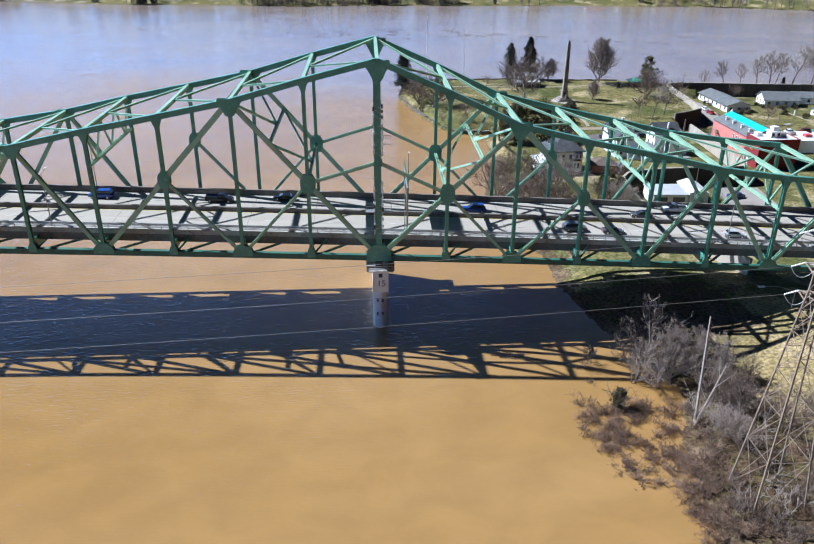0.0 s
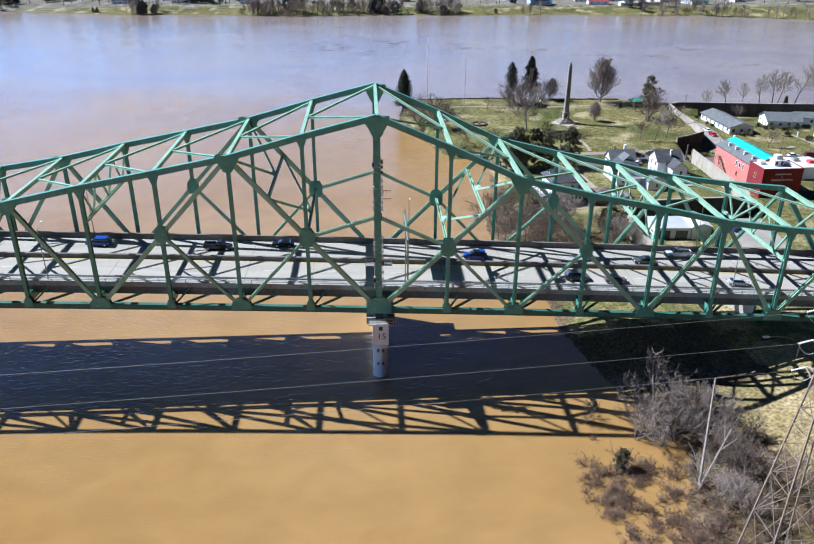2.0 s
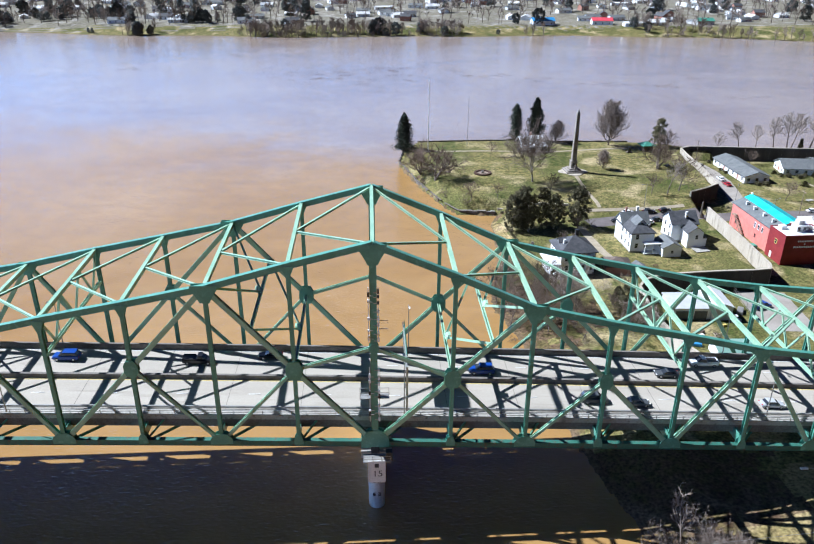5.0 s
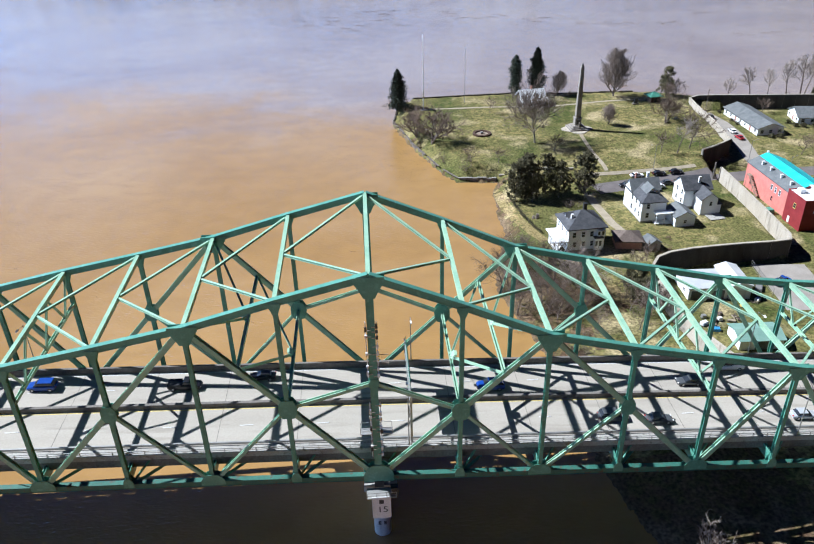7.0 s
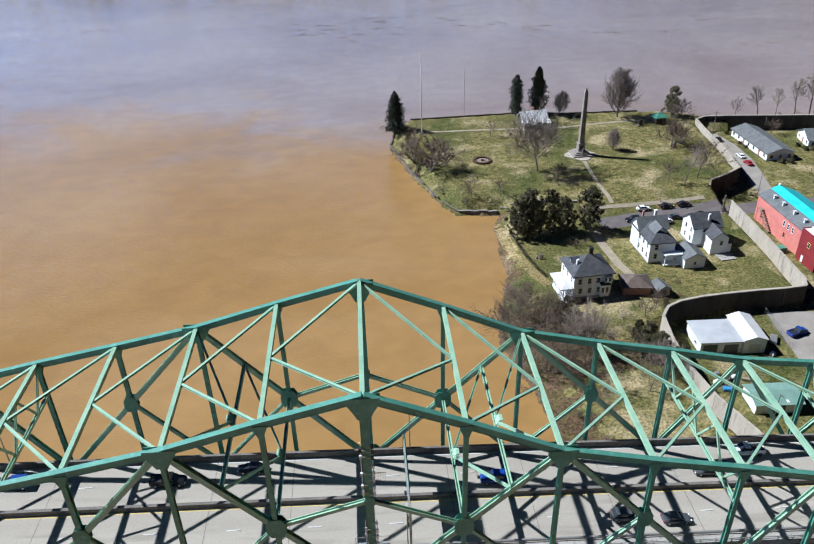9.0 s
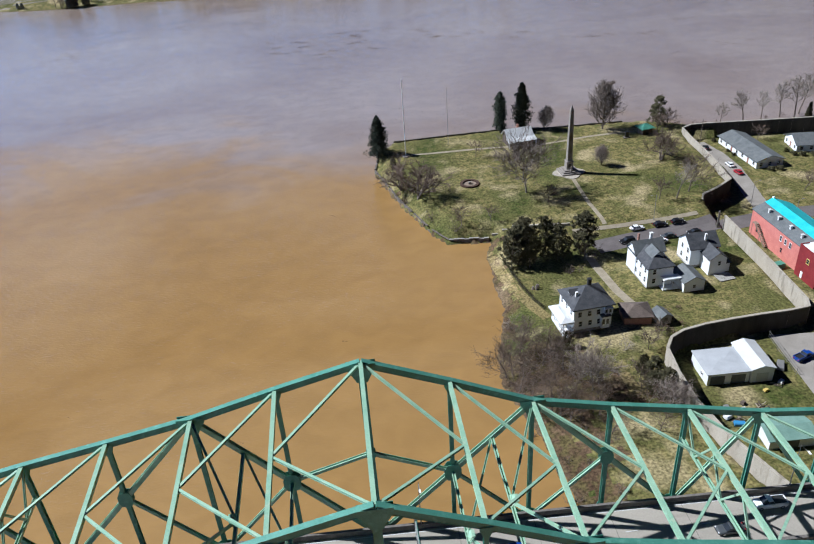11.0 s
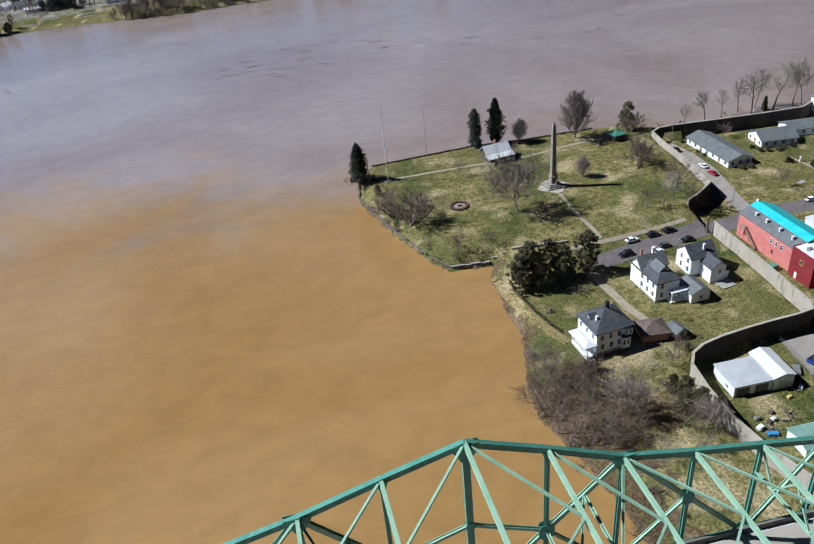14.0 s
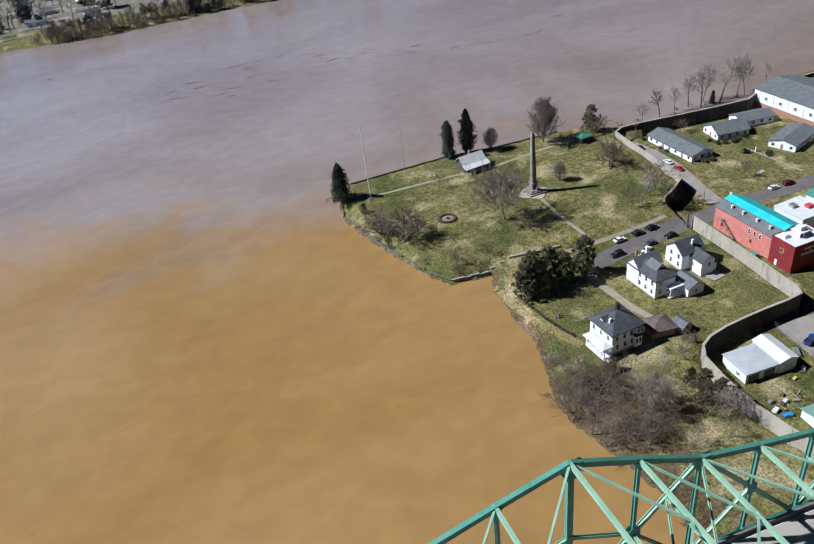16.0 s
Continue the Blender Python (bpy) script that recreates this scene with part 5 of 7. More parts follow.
p = thing("pavilion", (70.5, 347.6, gz(70.5, 347.6)), 8, "log pavilion with pale two-level metal roof", "pavilion")
part("wall", walls_box(10.0, 6.5, 3.4, -0.4, 2.6, "x"), WOODDARK, p)
part("roof", gable_roof(10.4, 6.5, 3.4, 2.6, 0.5, 0.18, "x"), ROOFPALE, p)
bm = bmesh.new()
q = [bm.verts.new(v) for v in ((-6.0, -3.1, 3.3), (6.0, -3.1, 3.3), (6.0, -6.2, 2.4), (-6.0, -6.2, 2.4), (-6.0, -3.1, 3.5), (6.0, -3.1, 3.5), (6.0, -6.2, 2.6), (-6.0, -6.2, 2.6))]
for f in ((0, 1, 2, 3), (4, 5, 6, 7), (0, 1, 5, 4), (1, 2, 6, 5), (2, 3, 7, 6), (3, 0, 4, 7)):
    bm.faces.new([q[j] for j in f])
part("porch_roof", bm, ROOFPALE, p)
for x in (-5.6, -2.0, 2.0, 5.6):
    part("porch_post", boxes((x - 0.12, x + 0.12, -6.0, -5.76, -0.3, 2.45)), TRIM, p)
part("chimney", boxes((0.2, 1.0, 1.2, 2.0, 4.6, 7.0)), BRICK, p)
door(p, "s", 0, 10.0, 6.5, 1.0, 2.0, BLACKM, z=0)
window(p, "s", -3, 0.9, 10, 6.5)
window(p, "s", 3, 0.9, 10, 6.5)

k = thing("kiosk", (122, 344, gz(122, 344)), 10, "small park kiosk with green hipped roof", "kiosk")
part("wall", walls_box(4.2, 4.0, 2.6, -0.3), WOODDARK, k)
part("roof", hip_roof(4.6, 4.4, 2.6, 1.6, 0.7), GREENROOF, k)
door(k, "s", 0, 4.2, 4.0, 1.0, 2.0, BLACKM, z=0)
k = thing("stone_marker", (113.5, 341, gz(113.5, 341)), 0, "dark stone memorial marker on the lawn", "memorial")
part("slab", boxes((-0.7, 0.7, -0.35, 0.35, 0.4, 2.6)), BLACKM, k)
part("plinth", boxes((-1.3, 1.3, -0.8, 0.8, -0.2, 0.4)), DARKSTONE, k)
k = thing("picnic_table", (122.5, 320.0, gz(122.5, 320)), 40, "dark wooden picnic table under the trees", "table")
part("tabletop", boxes((-1.2, 1.2, -0.4, 0.4, 0.7, 0.78)), BLACKM, k)
for y in (-0.95, 0.7):
    part("bench_seat", boxes((-1.2, 1.2, y, y + 0.25, 0.42, 0.47)), BLACKM, k)
for x in (-0.8, 0.8):
    part("leg_frame", boxes((x - 0.05, x + 0.05, -0.9, 0.9, 0.0, 0.42), (x - 0.05, x + 0.05, -0.2, 0.2, 0.42, 0.7)), BLACKM, k)
k = thing("yard_ornament", (50.2, 243, gz(50.2, 243)), 20, "dark rough stump group in the yard", "stump")
bm = bmesh.new()
for x, y, hh in ((0, 0, 1.6), (0.9, 0.5, 1.1), (-0.7, 0.6, 0.9)):
    tube(bm, (x, y, -0.2), (x + 0.2, y, hh), 0.45, 0.25, 7)
part("stump", bm, BARK, k)


def pole(name, x, y, h, r, material, label, category, z=None, arms=()):
    t = thing(name, (x, y, gz(x, y) if z is None else z), 0, label, category)
    bm = bmesh.new()
    tube(bm, (0, 0, -0.8), (0, 0, h), r, r * 0.6, 8)
    part("shaft", bm, material, t)
    for dx, dy, z0, z1, rr in arms:
        bm = bmesh.new()
        tube(bm, (0, 0, z0), (dx, dy, z1), rr, rr * 0.7, 6)
        part("arm", bm, material, t)
        part("head", boxes((dx - 0.28, dx + 0.28, dy - 0.14, dy + 0.14, z1 - 0.1, z1 + 0.06)), material, t)
    return t


f = pole("flag_pole", 24.8, 344.2, 31, 0.2, TRIM, "tall white flag pole without a flag", "flag pole")
bm = bmesh.new()
prism(bm, [(1.3 * math.cos(a), 1.3 * math.sin(a)) for a in [i * math.pi / 6 for i in range(12)]], -0.4, 0.5)
part("base_ring", bm, STONE, f)
pole("lamp_mast", 43.0, 352.0, 23, 0.1, GALV, "thin grey mast at the river edge", "mast")
pole("street_lamp", 97, 273.6, 9, 0.11, GALV, "grey street lamp beside the lane", "street lamp", arms=((-1.8, -0.4, 8.6, 9.0, 0.05),))
pole("street_lamp", 134.0, 281, 9.5, 0.11, GALV, "grey street lamp by the flood gate", "street lamp", arms=((1.8, 0.2, 9.0, 9.5, 0.05),))
pole("utility_pole", 139.6, 331.5, 12.5, 0.16, RUSTY, "wooden utility pole beside the street", "utility pole", arms=((1.2, 0, 11.6, 11.6, 0.08), (-1.2, 0, 11.6, 11.6, 0.08)))
pole("utility_pole", 150.0, 266, 12, 0.16, RUSTY, "wooden utility pole by the corner", "utility pole", arms=((0, 1.2, 11.3, 11.3, 0.08), (0, -1.2, 11.3, 11.3, 0.08)))
pole("street_lamp", 141, 267, 8.5, 0.11, GALV, "grey street lamp beside the red building", "street lamp", arms=((1.6, 0.4, 8.0, 8.5, 0.05),))
dead = thing("dead_trunk", (49.6, 96.0, gz(49.6, 96)), 0, "tall bare bleached dead trunk leaning in the brush", "dead tree")
bm = bmesh.new()
tube(bm, (0, 0, -0.8), (3.0, 7.6, 16.3), 0.27, 0.13, 7)
part("trunk", bm, TWIGPALE, dead)
for a, b, r0, r1 in (((2.9, 7.3, 15.8), (3.9, 7.6, 14.0), 0.07, 0.03), ((0.1, 0.2, 0.4), (5.0, 3.4, 9.5), 0.2, 0.07), ((3.2, 2.2, 6.2), (5.6, 2.2, 8.4), 0.08, 0.03), ((4.0, 2.8, 7.6), (4.6, 5.0, 10.2), 0.07, 0.03), ((2.0, 1.4, 4.0), (0.8, 3.0, 6.8), 0.07, 0.03)):
    bm = bmesh.new()
    tube(bm, a, b, r0, r1, 6)
    part("branch", bm, TWIGPALE, dead)
lamp = thing("street_lamp", (81.2, 127.0, gz(81.2, 127.0)), 0, "grey street lamp with a long arm under the bridge", "street lamp")
lz = gz(81.2, 127.0)
bm = bmesh.new()
tube(bm, (0, 0, -0.6), (0, 0, 9.0 - lz), 0.12, 0.09, 8)
part("shaft", bm, GALV, lamp)
bm = bmesh.new()
bend = [(0, 0, 8.0), (-1.2, 0, 9.0), (-3.5, 0, 9.7), (-6.6, 0, 9.9)]
for a, b in zip(bend, bend[1:]):
    tube(bm, Vector(a) - Vector((0, 0, lz)), Vector(b) - Vector((0, 0, lz)), 0.07, 0.06, 6)
part("arm", bm, GALV, lamp)
part("head", boxes((-7.8, -6.5, -0.25, 0.25, 9.75 - lz, 9.95 - lz)), TRIM, lamp)
pole("gate_post", 115.0, 266.6, 5.8, 0.45, DARKSTONE, "dark gate post of the flood wall", "post")

# ---- trees ----
def grow(seed, height, spread=0.75, first=0.25, boughs=11, subs=6, twigs=5, tips=0, r0=None, up=0.55, wander=0.12, stems=1):
    """Tapered limbs of a leafless tree: segments (a, b, ra, rb, level)."""
    rnd = random.Random(seed)
    out = []

    def run(p, d, ln, r, n, level, lift):
        pts = [p]
        for i in range(n):
            d = (d + Vector((rnd.uniform(-1, 1), rnd.uniform(-1, 1), rnd.uniform(-0.6, 0.8))) * wander * (1 + level * 0.6) + Vector((0, 0, lift))).normalized()
            q = p + d * ln / n
            k0, k1 = 1 - 0.75 * i / n, 1 - 0.75 * (i + 1) / n
            out.append((p, q, r * k0, r * k1, level))
            p = q
            pts.append(p)
        return pts, d

    def along(pts, f):
        i = min(len(pts) - 2, int(f * (len(pts) - 1)))
        u = f * (len(pts) - 1) - i
        return pts[i].lerp(pts[i + 1], u), (pts[i + 1] - pts[i]).normalized()

    def off(d, ang, tilt):
        s = d.cross(Vector((0.3, 0.1, 1))).normalized() if abs(d.z) < 0.95 else Vector((1, 0, 0))
        t = d.cross(s)
        return (d * math.cos(tilt) + (s * math.cos(ang) + t * math.sin(ang)) * math.sin(tilt)).normalized()

    r0 = r0 or height * 0.018
    for st in range(stems):
        base = Vector((0, 0, -0.5)) if stems == 1 else Vector((rnd.uniform(-0.08, 0.08), rnd.uniform(-0.08, 0.08), -0.4))
        d0 = Vector((0, 0, 1)) if stems == 1 else Vector((rnd.uniform(-0.55, 0.55), rnd.uniform(-0.55, 0.55), 1)).normalized()
        hh = height * (1 if stems == 1 else rnd.uniform(0.6, 1))
        trunk, _ = run(base, d0, hh * 0.86, r0 / (1 if stems == 1 else 1.6), 6, 0, 0.05)
        nb = max(3, boughs // stems)
        for b in range(nb):
            f = first + (0.97 - first) * (b + rnd.random() * 0.8) / nb
            p, d = along(trunk, min(f, 0.98))
            ang = b * 2.4 + rnd.uniform(-0.4, 0.4)
            ln = hh * spread * (1.05 - f) * rnd.uniform(0.75, 1.15) + hh * 0.1
            bo, _ = run(p, off(d, ang, rnd.uniform(0.7, 1.15)), ln, r0 * 0.45 * (1.1 - f), 4, 1, up * 0.14)
            for s in range(subs):
                p2, d2 = along(bo, 0.22 + 0.76 * (s + rnd.random() * 0.6) / subs)
                l2 = ln * 0.48 * rnd.uniform(0.6, 1.15)
                su, _ = run(p2, off(d2, rnd.uniform(0, 6.28), rnd.uniform(0.5, 0.95)), l2, max(0.035, r0 * 0.15), 3, 2, up * 0.1)
                for w in range(twigs):
                    p3, d3 = along(su, 0.2 + 0.79 * (w + rnd.random()) / (twigs + 0.2))
                    tw, _ = run(p3, off(d3, rnd.uniform(0, 6.28), rnd.uniform(0.4, 0.9)), l2 * 0.55 * rnd.uniform(0.6, 1.2), 0.028, 2, 3, up * 0.06)
                    for x in range(tips):
                        p4, d4 = along(tw, rnd.uniform(0.2, 0.95))
                        run(p4, off(d4, rnd.uniform(0, 6.28), rnd.uniform(0.4, 0.9)), l2 * 0.3 * rnd.uniform(0.6, 1.2), 0.02, 1, 4, 0)
    return out


def limbs_mesh(name, segs, material, thick=1.0):
    """Three- to five-sided tapered tubes for all the limbs given."""
    vs, fs = [], []
    for a, b, ra, rb, lv in segs:
        n = 6 if lv == 0 else 4 if lv == 1 else 3
        d = (b - a).normalized()
        s = d.orthogonal().normalized()
        t = d.cross(s)
        o = len(vs)
        for p, r in ((a, ra * thick), (b, rb * thick)):
            for i in range(n):
                g = 2 * math.pi * i / n
                vs.append(p + (s * math.cos(g) + t * math.sin(g)) * r)
        for i in range(n):
            fs.append((o + i, o + (i + 1) % n, o + n + (i + 1) % n, o + n + i))
    me = bpy.data.meshes.new(name)
    me.from_pydata(vs, [], fs)
    me.materials.append(material)
    return me


def bare_tree(seed, label, bark=BARK, twig=TWIG, thick=1.0, category="tree", name="bare_tree", **kw):
    segs = grow(seed, **kw)
    t = new(name)
    tagged(t, label, category)
    for nm, lv, m in (("trunk", (0, 1), bark), ("crown", (2, 3, 4), twig)):
        ob = new(nm, limbs_mesh(nm, [s for s in segs if s[4] in lv], m, thick if lv[0] else 1.0))
        ob.parent = t
    return t


def leaf_cloud(name, seed, clumps, size, material, per=26):
    """Many small leaf blades gathered in clumps; clumps: (centre, radius)."""
    rnd = random.Random(seed)
    vs, fs = [], []
    for c, r in clumps:
        for i in range(per):
            d = Vector((rnd.gauss(0, 1), rnd.gauss(0, 1), rnd.gauss(0, 1))).normalized() * r * rnd.uniform(0.35, 1.0)
            p = Vector(c) + d
            a = Vector((rnd.uniform(-1, 1), rnd.uniform(-1, 1), rnd.uniform(-1, 1))).normalized() * size * rnd.uniform(0.5, 1.2)
            b = a.orthogonal().normalized() * size * rnd.uniform(0.25, 0.6)
            o = len(vs)
            vs += [p - a, p + b, p + a, p - b]
            fs.append((o, o + 1, o + 2, o + 3))
    me = bpy.data.meshes.new(name)
    me.from_pydata(vs, [], fs)
    me.materials.append(material)
    return me


def conifer(seed, height, radius, label, material=NEEDLE, size=0.34, name="conifer", per=22, column=False):
    rnd = random.Random(seed)
    t = tagged(new(name), label, "tree")
    bm = bmesh.new()
    tube(bm, (0, 0, -0.6), (0, 0, height * 0.95), height * 0.022, 0.03, 7)
    part("trunk", bm, BARK, t)
    limb = bmesh.new()
    clumps = []
    n = int(height * 9)
    for i in range(n):
        f = (i + rnd.random()) / n
        z = height * (0.06 + 0.93 * f)
        a = i * 2.4 + rnd.uniform(-0.3, 0.3)
        lobe = 1 + 0.22 * math.sin(2 * a + seed + 7 * f) + 0.14 * math.sin(11 * f + 3 * a)
        rr = radius * ((min(1, 5 * f + 0.35) * (1 - f ** 3) ** 0.8) if column else (1 - f) ** 0.72) * rnd.uniform(0.55, 1.15) * lobe + 0.15
        tip = Vector((rr * math.cos(a), rr * math.sin(a), z - 0.12 * rr))
        if rr > 0.6:
            tube(limb, (0, 0, z), tip, 0.05, 0.015, 4)
        for q in (1.0, 0.7, 0.42):
            clumps.append((Vector((0, 0, z)).lerp(tip, q), 0.32 + 0.22 * rr * q))
    part("limbs", limb, BARK, t)
    ob = new("crown", leaf_cloud("crown", seed, clumps, size, material, per))
    ob.parent = t
    return t


def round_evergreen(seed, height, radius, label, material=LEAFDARK, name="evergreen_tree", size=0.36, per=34):
    rnd = random.Random(seed)
    t = tagged(new(name), label, "tree")
    segs = grow(seed, height * 0.92, 0.45, 0.25, 9, 4, 2, wander=0.16)
    ob = new("trunk", limbs_mesh("trunk", [s for s in segs if s[4] < 3], BARK))
    ob.parent = t
    clumps = []
    for i in range(int(115 * (height / 10))):
        z = height * rnd.uniform(0.12, 0.97)
        f = abs(z / height - 0.4) / 0.6
        a = rnd.uniform(0, 6.283)
        rr = radius * math.sqrt(max(0.05, 1 - f * f)) * rnd.uniform(0.35, 1.05) * (1 + 0.25 * math.sin(2 * a + 5 * z / height + seed))
        clumps.append((Vector((rr * math.cos(a), rr * math.sin(a), z)), rnd.uniform(0.35, 0.95)))
    ob = new("crown", leaf_cloud("crown", seed + 5, clumps, size, material, per))
    ob.parent = t
    return t


def plant(ob, x, y, turn, scale=1.0, z=None, first=[]):
    """Puts a copy of a tree in the ground."""
    m = pose(x, y, max(-0.4, gz(x, y) if z is None else z) - 0.1, 0, 0, turn) @ Matrix.Scale(scale, 4)
    c = copy_thing(ob, m)
    c.matrix_basis = m
    return c


rt = random.Random(11)
ROUND = [bare_tree(20 + i, "leafless spreading tree on the river bank", height=13, spread=0.72, first=0.2, boughs=14, subs=7, twigs=5, tips=1, up=0.3, thick=1.7) for i in range(3)]
UPRIGHT = [bare_tree(30 + i, "tall leafless tree with a dense oval crown", BARK, TWIGGREY, height=18, spread=0.42, first=0.05, boughs=56, subs=8, twigs=6, tips=2, up=1.7, thick=1.8) for i in range(2)]
PALE = [bare_tree(40 + i, "pale barked leafless sycamore with wide crown", TWIGPALE, TWIGGREY, height=17, spread=0.85, first=0.2, boughs=24, subs=8, twigs=8, tips=2, up=0.6, thick=2.1) for i in range(1)]
BANK = [bare_tree(140 + i, "tall grey leafless tree with upright limbs at the flooded bank", TWIGGREY, TWIGGREY, height=14, spread=0.5, first=0.12, boughs=17, subs=8, twigs=5, tips=2, up=1.1, thick=0.95, stems=2, wander=0.14, r0=0.24) for i in range(3)]
WOODS = [bare_tree(150 + i, "dark leafless tree with spreading limbs in the river woods", height=11, spread=0.7, first=0.18, boughs=13, subs=7, twigs=4, tips=2, up=0.4, thick=1.0, wander=0.16) for i in range(3)]
BRUSH = [bare_tree(160 + i, "low reddish-brown leafless brush standing in the flood", TWIGRED, TWIGRED, name="flood_brush", category="brush", height=3.0, spread=0.95, first=0.05, boughs=12, subs=5, twigs=4, tips=2, stems=5, r0=0.06, up=0.25, thick=0.95, wander=0.24) for i in range(3)]
SMALL = [bare_tree(50 + i, "small leafless tree on the grass", height=8, spread=0.62, boughs=10, subs=6, twigs=4, tips=1, up=0.4, thick=1.7) for i in range(2)]
SHRUB = [bare_tree(60 + i, "tangled leafless grey-brown brush", name="shrub", category="shrub", height=4.2, spread=0.75, first=0.05, boughs=10, subs=4, twigs=3, tips=1, stems=4, r0=0.09, up=0.3, thick=1.25, wander=0.2) for i in range(4)]
SHRUBPALE = [bare_tree(70, "pale tangled dead brush", TWIGPALE, TWIGPALE, name="shrub", category="shrub", height=5.0, spread=0.75, first=0.05, boughs=9, subs=5, twigs=3, tips=1, stems=3, r0=0.1, up=0.2, wander=0.25)]
LANK = [bare_tree(75 + i, "tall slender leafless tree standing at the flooded bank", BARK, TWIGPALE, height=16, spread=0.36, first=0.42, boughs=15, subs=7, twigs=5, tips=1, up=0.8, thick=1.6, wander=0.16) for i in range(3)]
LEAN = [bare_tree(78, "low wide leafless tree leaning over the river bank", height=10, spread=0.9, first=0.12, boughs=20, subs=8, twigs=6, tips=2, up=0.2, thick=1.5, stems=3, wander=0.2, r0=0.36)]
STUMP = conifer(7, 6.8, 1.15, "dark ivy-covered trunk beside the flood wall", LEAFDARK, name="ivy_trunk", size=0.3)
CEDAR = conifer(3, 15.5, 4.3, "dark conical evergreen at the tip of the park")
SLIM = conifer(4, 15.5, 2.3, "slim dark evergreen beside the pavilion", column=True)
OLIVE = [round_evergreen(80 + i, 13.5, 3.5, "dark olive evergreen with uneven crown") for i in range(2)]
BUSHG = round_evergreen(90, 1.7, 1.3, "clipped dark green shrub", name="shrub", size=0.2, per=60)
ORIG = [*ROUND, *UPRIGHT, *PALE, *SMALL, *SHRUB, *SHRUBPALE, *BANK, *WOODS, *BRUSH, *LANK, *LEAN, STUMP, CEDAR, SLIM, *OLIVE, BUSHG]

# park
plant(CEDAR, 14.6, 349.5, 0, 1.1)
plant(SLIM, 66.3, 360.5, 40, 1.12)
plant(SLIM, 75.6, 361.5, 150, 1.3)
plant(UPRIGHT[0], 107.5, 352.5, 10, 1.22)
plant(UPRIGHT[1], 84.5, 358.5, 100, 0.62)
plant(OLIVE[0], 129.6, 350.0, 60, 0.95)
plant(SMALL[0], 137.0, 355.5, 0, 1.2)
plant(PALE[0], 62.3, 301.0, 70, 1.12)
plant(SMALL[1], 67.5, 292.0, 30, 0.9)
plant(LEAN[0], 24.6, 307.5, 0, 1.75)
plant(LEAN[0], 20.0, 318.0, 240, 1.35)
plant(SHRUB[0], 21.0, 309.0, 20, 1.1)
plant(SHRUB[1], 19.5, 332.5, 80, 0.8)
plant(OLIVE[1], 18.8, 334.5, 0, 0.35)
plant(SMALL[1], 51.6, 337.5, 0, 0.95)
plant(SMALL[0], 45.7, 283.5, 90, 0.85)
plant(SHRUB[2], 33.5, 281.5, 0, 1.0)
plant(SMALL[1], 36.0, 283.0, 200, 0.95)
plant(UPRIGHT[1], 95.0, 317.8, 10, 0.5)
plant(LEAN[0], 117.0, 316.5, 45, 1.25)
plant(LANK[1], 109.5, 285.0, 200, 0.95)
plant(ROUND[0], 115.5, 289.0, 300, 1.15)
plant(SMALL[0], 104.0, 286.0, 70, 1.2)
plant(SHRUB[3], 20.0, 322, 0, 0.9)
for x, y, s in ((57, 365.5, 0.9), (92, 363, 0.8), (98, 362.5, 1.1), (103, 363, 0.9), (116, 362, 0.9), (122, 362, 0.8)):
    plant(SHRUB[rt.randrange(4)], x, y, rt.uniform(0, 360), s)
plant(ROUND[2], 119.5, 322, 100, 0.8)
plant(ROUND[1], 128.0, 345.0, 10, 0.6)
plant(SMALL[1], 133.0, 348.0, 60, 1.1)
plant(SHRUB[2], 27.0, 292.5, 10, 1.2)
plant(SHRUB[0], 36.5, 286.0, 50, 0.9)
# evergreens between the park and the yard
for i, (x, y, s) in enumerate(((46.6, 257.2, 0.95), (50.4, 259.6, 1.1), (51.6, 255.6, 0.95), (57.0, 260.2, 1.04), (60.6, 257.4, 0.92), (69.2, 259.2, 1.08))):
    plant(OLIVE[i % 2], x, y, i * 75, s)
plant(SHRUB[2], 71.5, 257.5, 10, 1.3)
plant(SMALL[0], 68.5, 256.0, 0, 0.9)
plant(SHRUB[1], 62.0, 249.5, 0, 1.0)
plant(SHRUB[0], 65.5, 250.5, 90, 0.8)
# trees on the river side of the flood wall
for i, (x, y, s) in enumerate(((159, 353.5, 0.75), (170.5, 355.5, 1.05), (177.5, 354.5, 0.95), (192.0, 354.0, 1.35), (202.5, 354.0, 1.6), (188, 358.0, 1.2), (213, 354.5, 1.5), (217, 354, 1.4), (197, 359, 1.25), (232, 357, 0.9))):
    plant(LANK[i % 3], x, y, i * 50, s)
plant(STUMP, 199.3, 355.2, 0)
for x, y, s in ((181, 358, 0.7), (190, 360, 0.8), (206, 357, 0.6), (160, 357, 0.8), (150, 357, 0.9), (143, 358.5, 1.0), (135, 360, 0.9)):
    plant(SHRUB[rt.randrange(4)], x, y, rt.uniform(0, 360), s)
